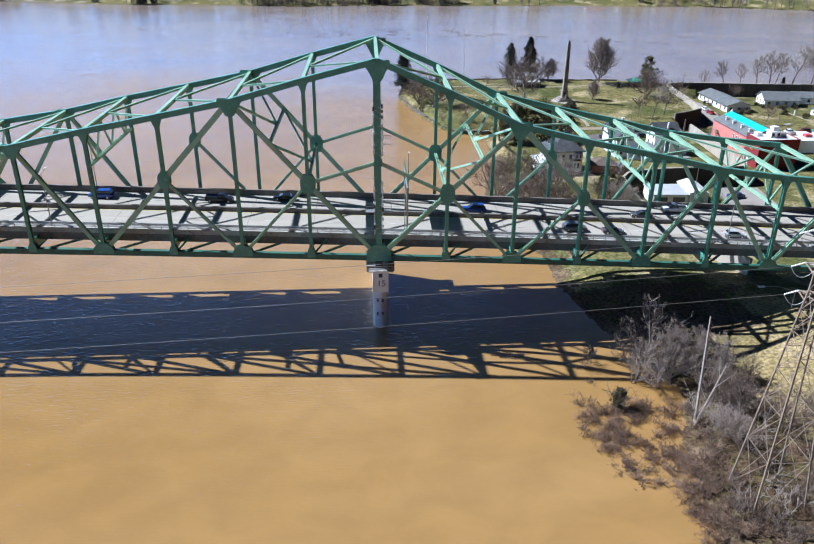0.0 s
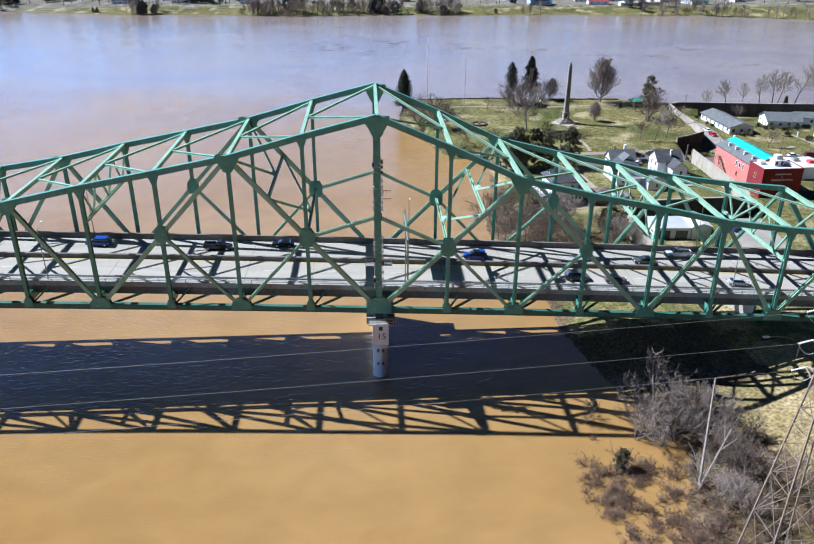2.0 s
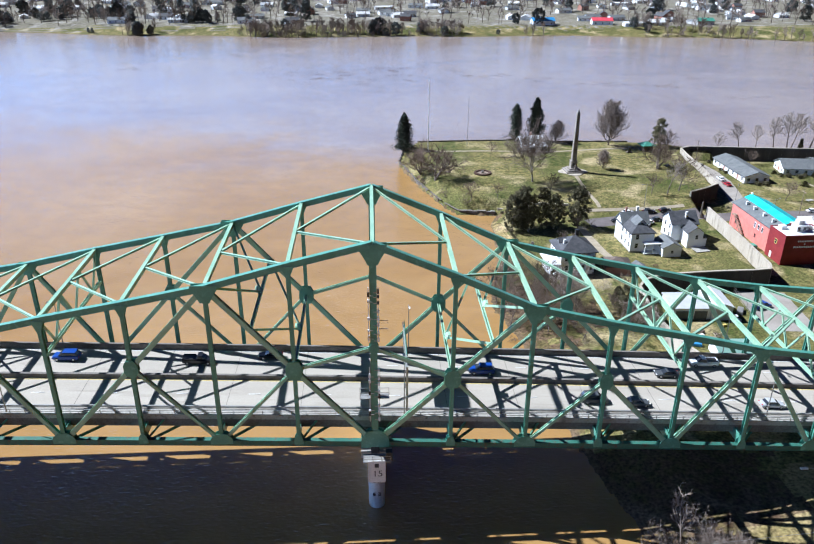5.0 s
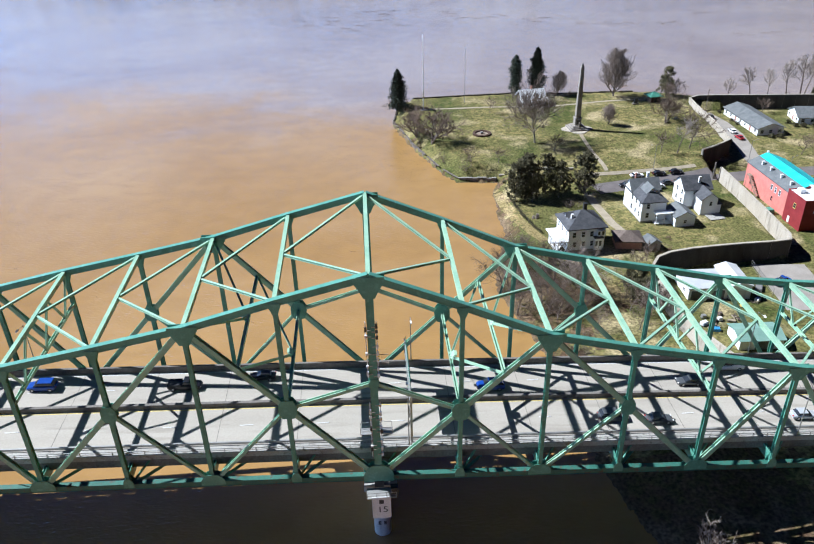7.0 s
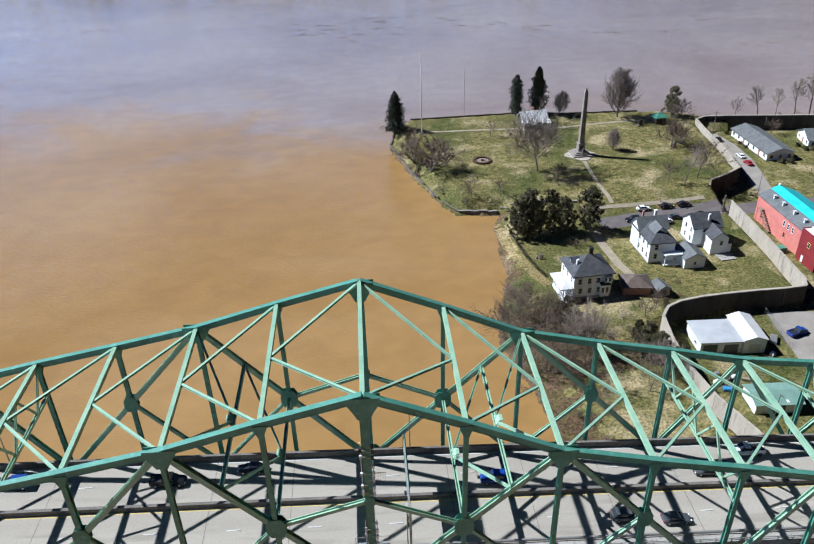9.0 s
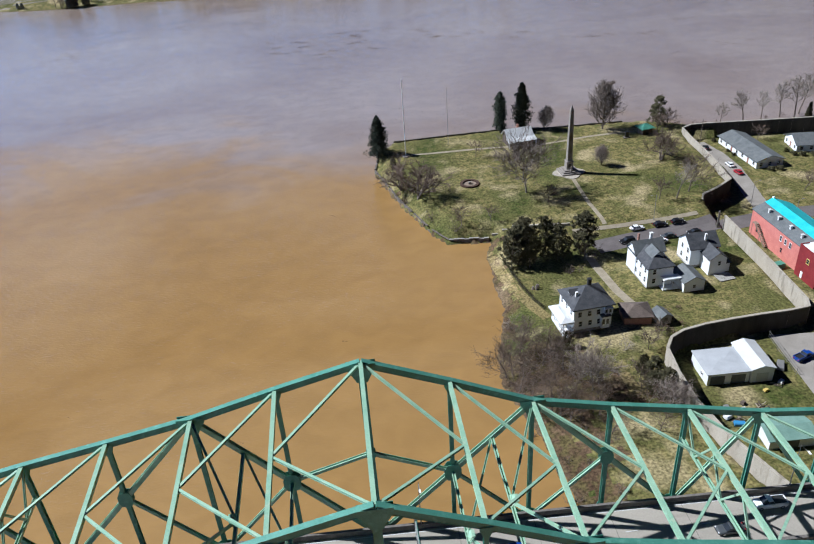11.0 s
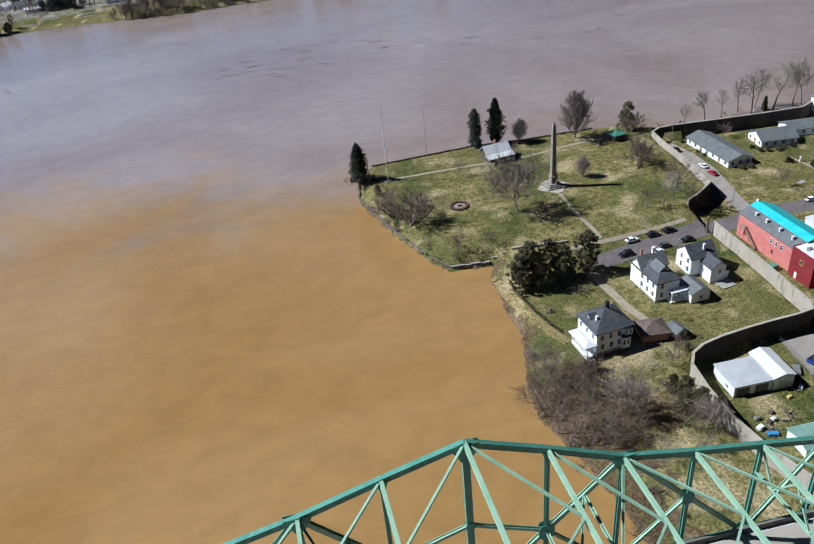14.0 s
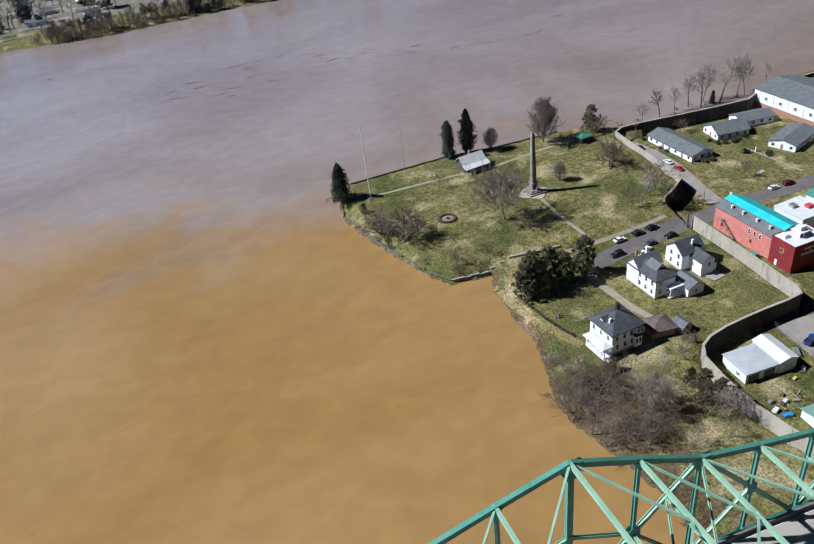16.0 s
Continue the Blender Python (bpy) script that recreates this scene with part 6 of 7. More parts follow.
# shrubs by the apartments
for x, y, s in ((148.8, 338.0, 1.0), (149.2, 327.0, 0.9), (149.6, 323.0, 0.9), (170.1, 321.6, 1.1), (170.9, 317.8, 1.2), (174.2, 304.8, 1.5), (179.7, 298.0, 1.5), (158.8, 306.5, 1.3), (155.5, 306.8, 1.2), (173.5, 316.5, 1.3), (177.5, 315.5, 1.3), (184.5, 316.0, 1.4), (180.0, 316.2, 1.2)):
    plant(BUSHG, x, y, rt.uniform(0, 360), s * 0.72)
plant(ROUND[2], 157.5, 288.5, 0, 0.65)
plant(SMALL[1], 166.0, 335.5, 0, 0.9)


def hedge(pts, h, w, label):
    """A clipped hedge of leaf clumps on short stems."""
    rnd = random.Random(5)
    t = tagged(new("hedge"), label, "hedge")
    clumps, stems = [], bmesh.new()
    for (x0, y0), (x1, y1) in zip(pts, pts[1:]):
        n = int(math.hypot(x1 - x0, y1 - y0) / 0.6)
        for i in range(n):
            x, y = x0 + (x1 - x0) * i / n, y0 + (y1 - y0) * i / n
            g = gz(x, y)
            tube(stems, (x, y, g - 0.2), (x, y, g + h * 0.7), 0.05, 0.03, 4)
            clumps.append((Vector((x + rnd.uniform(-0.15, 0.15), y + rnd.uniform(-0.15, 0.15), g + h * 0.55)), w * rnd.uniform(0.8, 1.15)))
    part("stems", stems, BARK, t)
    ob = new("foliage", leaf_cloud("foliage", 6, clumps, 0.22, LEAFDARK, 30))
    ob.parent = t


hedge([(45.2, 262), (45.6, 254), (46.4, 246), (48.4, 237), (50.0, 233)], 1.1, 0.5, "low dark hedge along the river yard")

# woods between the bridge and the yard
def scatter(n, x0, x1, y0, y1, keep, seed):
    rnd = random.Random(seed)
    out, tries = [], 0
    while len(out) < n and tries < n * 40:
        tries += 1
        x, y = rnd.uniform(x0, x1), rnd.uniform(y0, y1)
        if keep(x, y):
            out.append((x, y, rnd.uniform(0, 360), rnd.random()))
    return out


def in_woods(x, y):
    d = shore_distance(np.array([x]), np.array([y]))[0]
    return d > -1.5 and x < 68.5 + max(0, (y - 195) * 0.1) and not (50 < x and y > 214) and not (y > 206 and x > 66)


for x, y, a, u in scatter(50, 31, 74, 166, 232, in_woods, 5):
    if (y > 213 and x > 45) or (y < 190 and x > 52):
        continue
    plant(SHRUB[int(u * 4)] if u < 0.92 else SHRUBPALE[0], x, y, a, 0.55 + 0.5 * ((u * 7) % 1))
for x, y, a, u in scatter(17, 34, 48, 190, 219, in_woods, 6):
    plant(WOODS[int(u * 3)], x, y, a, 0.72 + 0.4 * ((u * 9) % 1))
for x, y, a, u in scatter(12, 44, 68, 183, 210, in_woods, 16):
    plant(WOODS[int(u * 3)], x, y, a, 0.5 + 0.35 * ((u * 9) % 1))
plant(PALE[0], 51.7, 198.5, 20, 0.62)
for x, y, sc in ((78.5, 217.0, 0.7), (80.3, 224.5, 0.8), (82.5, 219.5, 0.6), (75.5, 218.0, 0.55), (84.5, 226.5, 0.55)):
    plant(BRUSH[int(x) % 3], x, y, x * 31, sc)
plant(OLIVE[1], 77.0, 215.5, 40, 0.2)
plant(SMALL[1], 74.0, 214.5, 70, 0.8)
plant(SMALL[0], 70.0, 211.0, 10, 0.85)
plant(PALE[0], 66.0, 189, 200, 0.45)
plant(SMALL[0], 69.0, 192.5, 20, 0.9)
for i, (x, y, s) in enumerate(((66.0, 198.5, 0.6), (67.0, 193.5, 0.62), (64.0, 195.0, 0.5), (65.0, 202, 0.45), (51.0, 216.0, 0.36), (48.5, 215.5, 0.3))):
    plant(OLIVE[i % 2], x, y, i * 40, s)


# brush and trees on the near bank
def near_bank(x, y):
    """Brush covers the bank and stands out into the flood as far as a ragged line."""
    out = np.interp(y, (50, 66, 72, 79, 84, 88, 92, 98, 106, 113, 120, 126), (42, 42, 41.5, 42, 38, 35, 33, 31, 34.5, 39, 39, 42))
    return out + 0.9 * math.sin(y * 1.7) < x < 66 + 0.25 * (100 - y)


for x, y, a, u in scatter(190, 30, 84, 52, 122, near_bank, 8):
    wet = shore_distance(np.array([x]), np.array([y]))[0] < 1.0
    if wet and y > 102 and x > 39:
        continue
    src = BRUSH[int(u * 3)] if wet or (u * 13) % 1 < 0.45 else SHRUB[int(u * 4)] if (u * 13) % 1 < 0.92 else SHRUBPALE[0]
    plant(src, x, y, a, (0.55 if wet else 0.75) + 0.5 * ((u * 7) % 1))
for x, y, a, u in scatter(115, 30, 52, 72, 103, near_bank, 9):
    plant(BRUSH[int(u * 3)], x, y, a, 0.5 + 0.45 * ((u * 7) % 1))
for i, (x, y, s) in enumerate(((46.0, 112, 0.95), (49.0, 114.5, 1.05), (52.0, 112, 1.0), (47.5, 108, 0.85), (54.5, 110.5, 0.85), (50.5, 108.5, 0.8), (44.0, 109.5, 0.7), (56.5, 107.0, 0.8), (53.5, 117, 0.8), (57.5, 103.5, 0.7), (60.5, 107.5, 0.65), (55.5, 113.5, 0.85))):
    plant(BANK[i % 3], x, y, x * 40, s * 1.12)
for x, y, s in ((54, 101, 0.6), (57, 96, 0.7), (62, 92, 0.75), (66, 88, 0.8), (60, 78, 0.8), (66, 72, 0.9), (53, 88, 0.55)):
    plant(ROUND[int(x * 7) % 3], x, y, x * 40, s)
plant(PALE[0], 59.5, 70.5, 120, 0.55)
plant(PALE[0], 52, 92, 220, 0.35)
plant(OLIVE[0], 38.9, 101.8, 0, 0.36)
plant(SMALL[1], 38.6, 101.8, 0, 0.7)
plant(SMALL[0], 38.0, 117.0, 30, 0.55)
plant(SMALL[1], 36.5, 114.0, 80, 0.45)

# woods on the far shore
def far_tree(seed, label, height, spread, first, name="bare_tree", category="tree", stems=1, blades=330, boughs=9):
    """A leafless tree for the distance: trunk and boughs with a haze of slender twig blades along them."""
    rnd = random.Random(seed)
    segs = [s for s in grow(seed, height, spread, first, boughs, 3, 0, up=0.9, stems=stems)]
    t = tagged(new(name), label, category)
    ob = new("trunk", limbs_mesh("trunk", [s for s in segs if s[4] < 2], BARK, 1.3))
    ob.parent = t
    arms = [s for s in segs if s[4] > 0]
    vs, fs = [], []
    for i in range(blades):
        a, b, ra, rb, lv = arms[rnd.randrange(len(arms))]
        p = a.lerp(b, rnd.random())
        d = ((b - a).normalized() + Vector((rnd.uniform(-1, 1), rnd.uniform(-1, 1), rnd.uniform(-0.3, 1.1)))).normalized() * height * rnd.uniform(0.06, 0.13)
        w = d.orthogonal().normalized() * 0.11
        o = len(vs)
        vs += [p - w, p + w, p + d]
        fs.append((o, o + 1, o + 2))
    me = bpy.data.meshes.new("crown")
    me.from_pydata(vs, [], fs)
    me.materials.append(TWIGGREY)
    ob = new("crown", me)
    ob.parent = t
    return t


FARTREE = [far_tree(100 + i, "leafless tree on the far shore", 14, 0.42, 0.25) for i in range(3)]
FARTHIN = [far_tree(104 + i, "leafless tree", 15, 0.42, 0.25, blades=200, boughs=4) for i in range(2)]
FARBUSH = far_tree(107, "leafless brush on the far shore", 5, 0.8, 0.05, "shrub", "shrub", 3, 260, 9)
# distance haze is mixed into this foliage colour: paler and greyer than NEEDLE
FARNEEDLE = mat("haze_paled_evergreen_foliage", (0.075, 0.085, 0.08), (0.115, 0.125, 0.112), 0.5, 0.9, 0, 5, 0.3, each=0.15)
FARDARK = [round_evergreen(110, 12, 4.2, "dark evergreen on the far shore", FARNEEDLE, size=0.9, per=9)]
ORIG += FARTREE + FARDARK + [FARBUSH] + FARTHIN


def far_edge(x):
    return 739 + 7 * math.sin(x * 0.011) + 4 * math.sin(x * 0.037 + 1) - max(0, x - 300) * 0.25 + max(0, -x) * 0.08


rf_ = random.Random(21)
spots = []
for x0, x1, n, start, depth, dark in ((-470, -345, 90, 2, 40, 0.3), (-345, -232, 80, 42, 60, 0.25), (-230, -200, 20, 3, 14, 0.2), (-200, -118, 22, 34, 30, 0.4), (-118, 0, 115, 2, 20, 0.02), (0, 34, 34, 2, 18, 0.15), (48, 90, 44, 2, 18, 0.04),
                                  (140, 166, 5, 1, 4, 0.0), (255, 325, 44, 4, 36, 0.06), (325, 480, 30, -3, 12, 0.03)):
    for i in range(n):
        x = rf_.uniform(x0, x1)
        y = far_edge(x) + start + rf_.random() * depth
        src = FARDARK[0] if rf_.random() < dark else rf_.choice(FARTREE)
        if i % 9 < 4:
            plant(src, x, y, rf_.uniform(0, 360), rf_.uniform(0.55, 1.05))
        else:
            spots.append((src, x, y, rf_.uniform(0, 360), rf_.uniform(0.55, 1.1)))
for i in range(46):
    x = rf_.uniform(-120, 90) if i < 34 else rf_.uniform(255, 330)
    plant(FARBUSH, x, far_edge(x) + rf_.uniform(0, 9), i * 40, rf_.uniform(0.9, 1.5))


def far_woods(name, label, sources, spots):
    """Many far trees joined into one body."""
    vs, fs, n = [], [], 0
    mats = []
    mi = []
    for src, x, y, a, s in spots:
        m = pose(x, y, gz(x, y) - 0.3, 0, 0, a) @ Matrix.Scale(s, 4)
        mm = np.array(m)
        for ch in src.children:
            me = ch.data
            co = np.zeros(len(me.vertices) * 3)
            me.vertices.foreach_get("co", co)
            co = co.reshape(-1, 3) @ mm[:3, :3].T + mm[:3, 3]
            vs.append(co)
            k = len(me.polygons[0].vertices)
            if me.materials[0] not in mats:
                mats.append(me.materials[0])
            for p in me.polygons:
                fs.append([v + n for v in p.vertices])
                mi.append(mats.index(me.materials[0]))
            n += len(co)
    me = bpy.data.meshes.new(name)
    me.from_pydata(np.concatenate(vs).tolist(), [], fs)
    for m in mats:
        me.materials.append(m)
    me.polygons.foreach_set("material_index", mi)
    return tagged(new(name, me), label, "trees", kind="stuff")


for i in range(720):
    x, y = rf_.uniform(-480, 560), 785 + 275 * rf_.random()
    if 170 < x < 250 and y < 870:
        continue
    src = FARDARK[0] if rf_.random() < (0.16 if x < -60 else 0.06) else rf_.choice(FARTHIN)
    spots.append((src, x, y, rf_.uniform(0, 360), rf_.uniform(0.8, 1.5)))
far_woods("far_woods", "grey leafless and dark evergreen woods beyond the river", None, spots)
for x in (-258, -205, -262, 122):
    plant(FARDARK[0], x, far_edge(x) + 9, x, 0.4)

# far town
FARROOFS = [ROOFGREY, ROOFPALE, ROOFDARK, ROOFBROWN, ROOFPALE]


def far_house(seed, w, d, h, rise, wall, roof, label):
    t = tagged(new("far_house"), label, "house", "houses on the far shore")
    part("wall", walls_box(w, d, h, -1.5, rise, "x"), wall, t)
    part("roof", gable_roof(w, d, h, rise, 0.5, 0.3, "x"), roof, t)
    for i in range(3):
        u = -w / 2 + w * (i + 0.5) / 3
        window(t, "s", u, 1.0, w, d, 1.2, 1.4)
    part("chimney", boxes((w * 0.2, w * 0.2 + 0.8, -0.4, 0.4, h + rise * 0.4, h + rise + 1.0)), BRICK, t)
    return t


FH = [far_house(1, 13, 9, 3.4, 2.6, SIDING, ROOFDARK, "white house with dark roof"), far_house(2, 15, 10, 3.2, 2.2, SIDING, ROOFPALE, "white house with pale roof"),
      far_house(3, 12, 9, 5.6, 2.8, BRICK, ROOFDARK, "brick house with dark roof"), far_house(4, 17, 10, 3.4, 2.2, SIDING, ROOFGREY, "white house with grey roof"),
      far_house(5, 22, 12, 4.2, 2.4, METALWHITE, BLUEROOF, "white building with blue metal roof"), far_house(6, 20, 12, 4.0, 2.4, METALWHITE, REDROOF, "white building with red metal roof"),
      far_house(7, 18, 10, 4.0, 2.4, METALWHITE, GREENROOF, "white building with green metal roof"), far_house(8, 24, 8, 3.0, 1.2, METALWHITE, ROOFPALE, "long pale mobile home")]
ORIG += FH
for k, x, y, a in ((4, 172, 790, 4), (5, 232, 792, -6), (6, 335, 790, 5), (7, 262, 778, 3), (1, 285, 785, 0), (7, -185, 806, 3), (3, -120, 800, 5), (0, -205, 830, 0), (0, -75, 795, 12), (3, -245, 800, 0)):
    plant(FH[k], x, y, a)
for i in range(150):
    x, y = rf_.uniform(-460, 560), 800 + 245 * rf_.random()
    k = rf_.choice((0, 1, 3, 7, 1, 2, 3)) if x > -80 else rf_.choice((0, 3, 1, 1))
    plant(FH[k], x, y, rf_.uniform(-25, 25) + 90 * rf_.randrange(2), rf_.uniform(0.75, 1.0))
for ob in ORIG:
    for c in list(ob.children_recursive):
        bpy.data.objects.remove(c)
    bpy.data.objects.remove(ob)

# ---- vehicles ----
def car_paint(name, c):
    return mat(name, c, tuple(v * 1.15 + 0.002 for v in c), 1.0, 0.28, 0, 9, 0.04)


PAINTS = {"blue": car_paint("blue_car_paint", (0.012, 0.05, 0.25)), "black": car_paint("black_car_paint", (0.012, 0.012, 0.014)), "white": car_paint("white_car_paint", (0.72, 0.72, 0.71)),
          "silver": car_paint("silver_car_paint", (0.4, 0.41, 0.42)), "red": car_paint("red_car_paint", (0.3, 0.012, 0.02)), "grey": car_paint("grey_car_paint", (0.07, 0.075, 0.08)), "maroon": car_paint("maroon_car_paint", (0.11, 0.008, 0.012))}


def loft(bm, sections):
    """Joins cross-sections (x, half width, z low, z high) into a closed body with rounded shoulders."""
    rings = []
    for x, w, z0, z1 in sections:
        c = min(0.14, (z1 - z0) * 0.3)
        rings.append([bm.verts.new((x, y, z)) for y, z in ((-w + c * 0.5, z0), (w - c * 0.5, z0), (w, z0 + c), (w, z1 - c), (w - c, z1), (-w + c, z1), (-w, z1 - c), (-w, z0 + c))])
    for a, b in zip(rings, rings[1:]):
        for i in range(8):
            bm.faces.new((a[i], a[(i + 1) % 8], b[(i + 1) % 8], b[i]))
    bm.faces.new(rings[0][::-1])
    bm.faces.new(rings[-1])


def vehicle(style, colour, at, turn, label, group=""):
    v = thing({"pickup": "pickup_truck", "suv": "suv", "sedan": "car"}[style], at, turn, label, "truck" if style == "pickup" else "car", group)
    paint = PAINTS[colour]
    L = {"pickup": 5.6, "suv": 4.8, "sedan": 4.5}[style]
    W = 0.98 if style != "sedan" else 0.9
    hl = L / 2
    bm = bmesh.new()
    hood, belt = (1.05, 1.1) if style != "sedan" else (0.85, 0.92)
    loft(bm, [(-hl, W * 0.9, 0.45, belt - 0.08), (-hl + 0.25, W, 0.32, belt), (0.2, W, 0.28, belt), (hl * 0.55, W, 0.3, hood), (hl - 0.3, W * 0.97, 0.34, hood - 0.1), (hl, W * 0.84, 0.42, hood - 0.28)])
    body = part("body", bm, paint, v, smooth=False)
    x0, x1 = {"pickup": (-0.35, 1.55), "suv": (-2.2, 1.2), "sedan": (-1.55, 1.0)}[style]
    top_ = {"pickup": 1.82, "suv": 1.78, "sedan": 1.42}[style]
    bm = bmesh.new()
    loft(bm, [(x0, W * 0.9, belt - 0.02, belt + 0.1), (x0 + 0.3, W * 0.84, belt - 0.02, top_ - 0.06), ((x0 + x1) / 2, W * 0.84, belt - 0.02, top_ - 0.02), (x1 - 0.75, W * 0.82, belt - 0.02, top_ - 0.06), (x1, W * 0.88, belt - 0.02, belt + 0.06)])
    cabin = part("cabin_glass", bm, GLASS, v)
    part("roof", boxes((x0 + 0.32, x1 - 0.72, -W * 0.8, W * 0.8, top_ - 0.07, top_)), paint, v)
    if style == "pickup":
        part("bed_wall", boxes((-hl + 0.1, -0.5, -W + 0.02, -W + 0.14, belt - 0.05, belt + 0.18), (-hl + 0.1, -0.5, W - 0.14, W - 0.02, belt - 0.05, belt + 0.18), (-hl + 0.05, -hl + 0.17, -W + 0.02, W - 0.02, belt - 0.05, belt + 0.18)), paint, v)
        part("bed_floor", boxes((-hl + 0.18, -0.52, -W + 0.15, W - 0.15, belt - 0.02, belt + 0.03)), BLACKM, v)
    for x in (-hl + 0.95, hl - 0.92):
        for s in (-1, 1):
            bm = bmesh.new()
            tube(bm, (x, s * (W - 0.2), 0.36), (x, s * (W + 0.02), 0.36), 0.36, 0.36, 14)
            wh = part("wheel", bm, RUBBER, v)
            bm = bmesh.new()
            tube(bm, (x, s * (W + 0.02), 0.36), (x, s * (W + 0.035), 0.36), 0.22, 0.2, 10)
            part("rim", bm, CHROME, wh)
    for s in (-1, 1):
        y = s * W * 0.66
        part("headlight", boxes((hl - 0.12, hl + 0.01, y - 0.16, y + 0.16, 0.62, 0.76)), LAMPGLASS, v)
        part("tail_light", boxes((-hl - 0.01, -hl + 0.1, y - 0.14, y + 0.14, 0.72, 0.92)), TAILRED, v)
    part("bumper", boxes((hl - 0.1, hl + 0.06, -W * 0.8, W * 0.8, 0.4, 0.54)), BLACKM, v)
    return v


def on_bridge(style, colour, x, y, way, label):
    s = math.degrees(math.atan2(road_z(x + 2) - road_z(x - 2), 4))
    v = vehicle(style, colour, (x, y, road_z(x) + 0.005), 0, label, "traffic on the bridge")
    v.matrix_basis = pose(x, y, road_z(x) + 0.005, 0, -s, 0) @ pose(0, 0, 0, 0, 0, way)
    return v


on_bridge("pickup", "black", -33.0, 147.2, 0, "black pickup truck on the far lanes")
on_bridge("suv", "blue", 19.5, 145.0, 180, "bright blue sport utility car on the bridge")
on_bridge("suv", "grey", 38.5, 136.3, 0, "dark grey sport utility car near the parapet")
on_bridge("sedan", "grey", 55.0, 145.0, 180, "dark grey car beside the median")
on_bridge("pickup", "white", 64.0, 149.2, 180, "white pickup truck on the far lane")
on_bridge("suv", "blue", -57.0, 148.0, 180, "blue sport utility car on the far lane")
on_bridge("sedan", "black", -20.0, 149.2, 180, "black car on the far lane")
on_bridge("sedan", "silver", 71.0, 135.6, 0, "silver car on the near lane")
on_bridge("sedan", "grey", 46.0, 135.4, 0, "dark car on the near lane")
PARK = "cars parked by the lane"
for style, colour, x, y, turn, label in (("sedan", "white", 90.2, 270.2, 4, "white car parked along the park"), ("sedan", "black", 98.0, 270.9, 4, "black car parked along the park"), ("sedan", "black", 104.0, 271.4, 4, "dark car parked along the park"),
                                         ("suv", "black", 84.6, 263.4, 184, "black car parked beside the yard"), ("sedan", "grey", 97.6, 263.6, 184, "grey car parked beside the white house"), ("sedan", "white", 94.0, 260.5, 200, "white car in the house yard"),
                                         ("sedan", "silver", 91.8, 258.6, 190, "silver car in the house yard"), ("sedan", "black", 106.5, 264.5, 184, "black car parked beside the white house"),
                                         ("sedan", "black", 142.4, 331.5, 84, "black car parked inside the flood wall"), ("sedan", "white", 143.4, 314.0, 92, "white car parked inside the flood wall"), ("sedan", "red", 143.0, 307.0, 96, "red car parked inside the flood wall"),
                                         ("sedan", "white", 161.0, 275.6, 2, "white car at the street corner"), ("suv", "maroon", 167.8, 275.6, 2, "dark red car at the street corner"), ("pickup", "blue", 106.0, 203, 20, "blue pickup truck in the gravel yard")):
    vehicle(style, colour, (x, y, gz(x, y) + 0.09), turn, label, PARK)

# ---- bridge fittings ----
px, py = kx(0) + 0.2, YN + 4.9 - 0.8 - 1.45
gauge = thing("gauge_board", (px, 125.4, 0), 0, "white gauge board with black figures hung before the pier cap", "gauge")
part("board", boxes((-1.45, 1.45, -0.06, 0.1, 10.9, 15.3)), PIER, gauge)
part("bracket", boxes((-1.2, -1.0, 0.1, 3.1, 14.2, 14.5), (1.0, 1.2, 0.1, 3.1, 14.2, 14.5)), GALV, gauge)
for z, txt in ((12.7, "15"),):
    cu = bpy.data.curves.new("figures", "FONT")
    cu.body, cu.size, cu.align_x, cu.align_y, cu.extrude = txt, 1.75, "CENTER", "CENTER", 0.01
    tmp = bpy.data.objects.new("figures", cu)
    me = bpy.data.meshes.new_from_object(tmp)
    bpy.data.objects.remove(tmp)
    me.materials.append(INK)
    ob = new("figures", me)
    ob.parent = gauge
    ob.matrix_basis = pose(0.15, -0.075, z, 90, 0, 0)
part("emblem", boxes((-0.35, 0.35, -0.08, -0.063, 14.0, 14.8)), INK, gauge)
marks = thing("pier_figures", (px, py, 0), 0, "faded black gauge figures painted down the pale pier", "gauge")
for z in (9.2, 6.2, 3.2):
    for u in (-0.7, 0.2):
        for dz in (-0.34, -0.05, 0.24):
            part("figure_bar", boxes((u, u + 0.46, -0.03, 0.06, z + dz, z + dz + 0.12)), INK, marks)
        part("figure_bar", boxes((u + (0.0 if u < 0 else 0.34), u + (0.12 if u < 0 else 0.46), -0.034, 0.06, z - 0.3, z + 0.3)), INK, marks)
cage = thing("pier_platform", (px, 127.0, 15.0), 0, "small galvanised access platform on the pier top", "platform")
part("grating", boxes((-2.2, 2.4, -1.6, 0.6, 0.0, 0.1)), GALV, cage)
for x in (-2.15, -0.7, 0.8, 2.3):
    part("stanchion", boxes((x, x + 0.08, -1.58, -1.5, 0.1, 1.2)), GALV, cage)
for z in (0.6, 1.15):
    part("rail", boxes((-2.15, 2.38, -1.58, -1.52, z, z + 0.07)), GALV, cage)
part("box", boxes((1.5, 2.6, -1.2, -0.2, 0.1, 1.6)), BLACKM, cage)


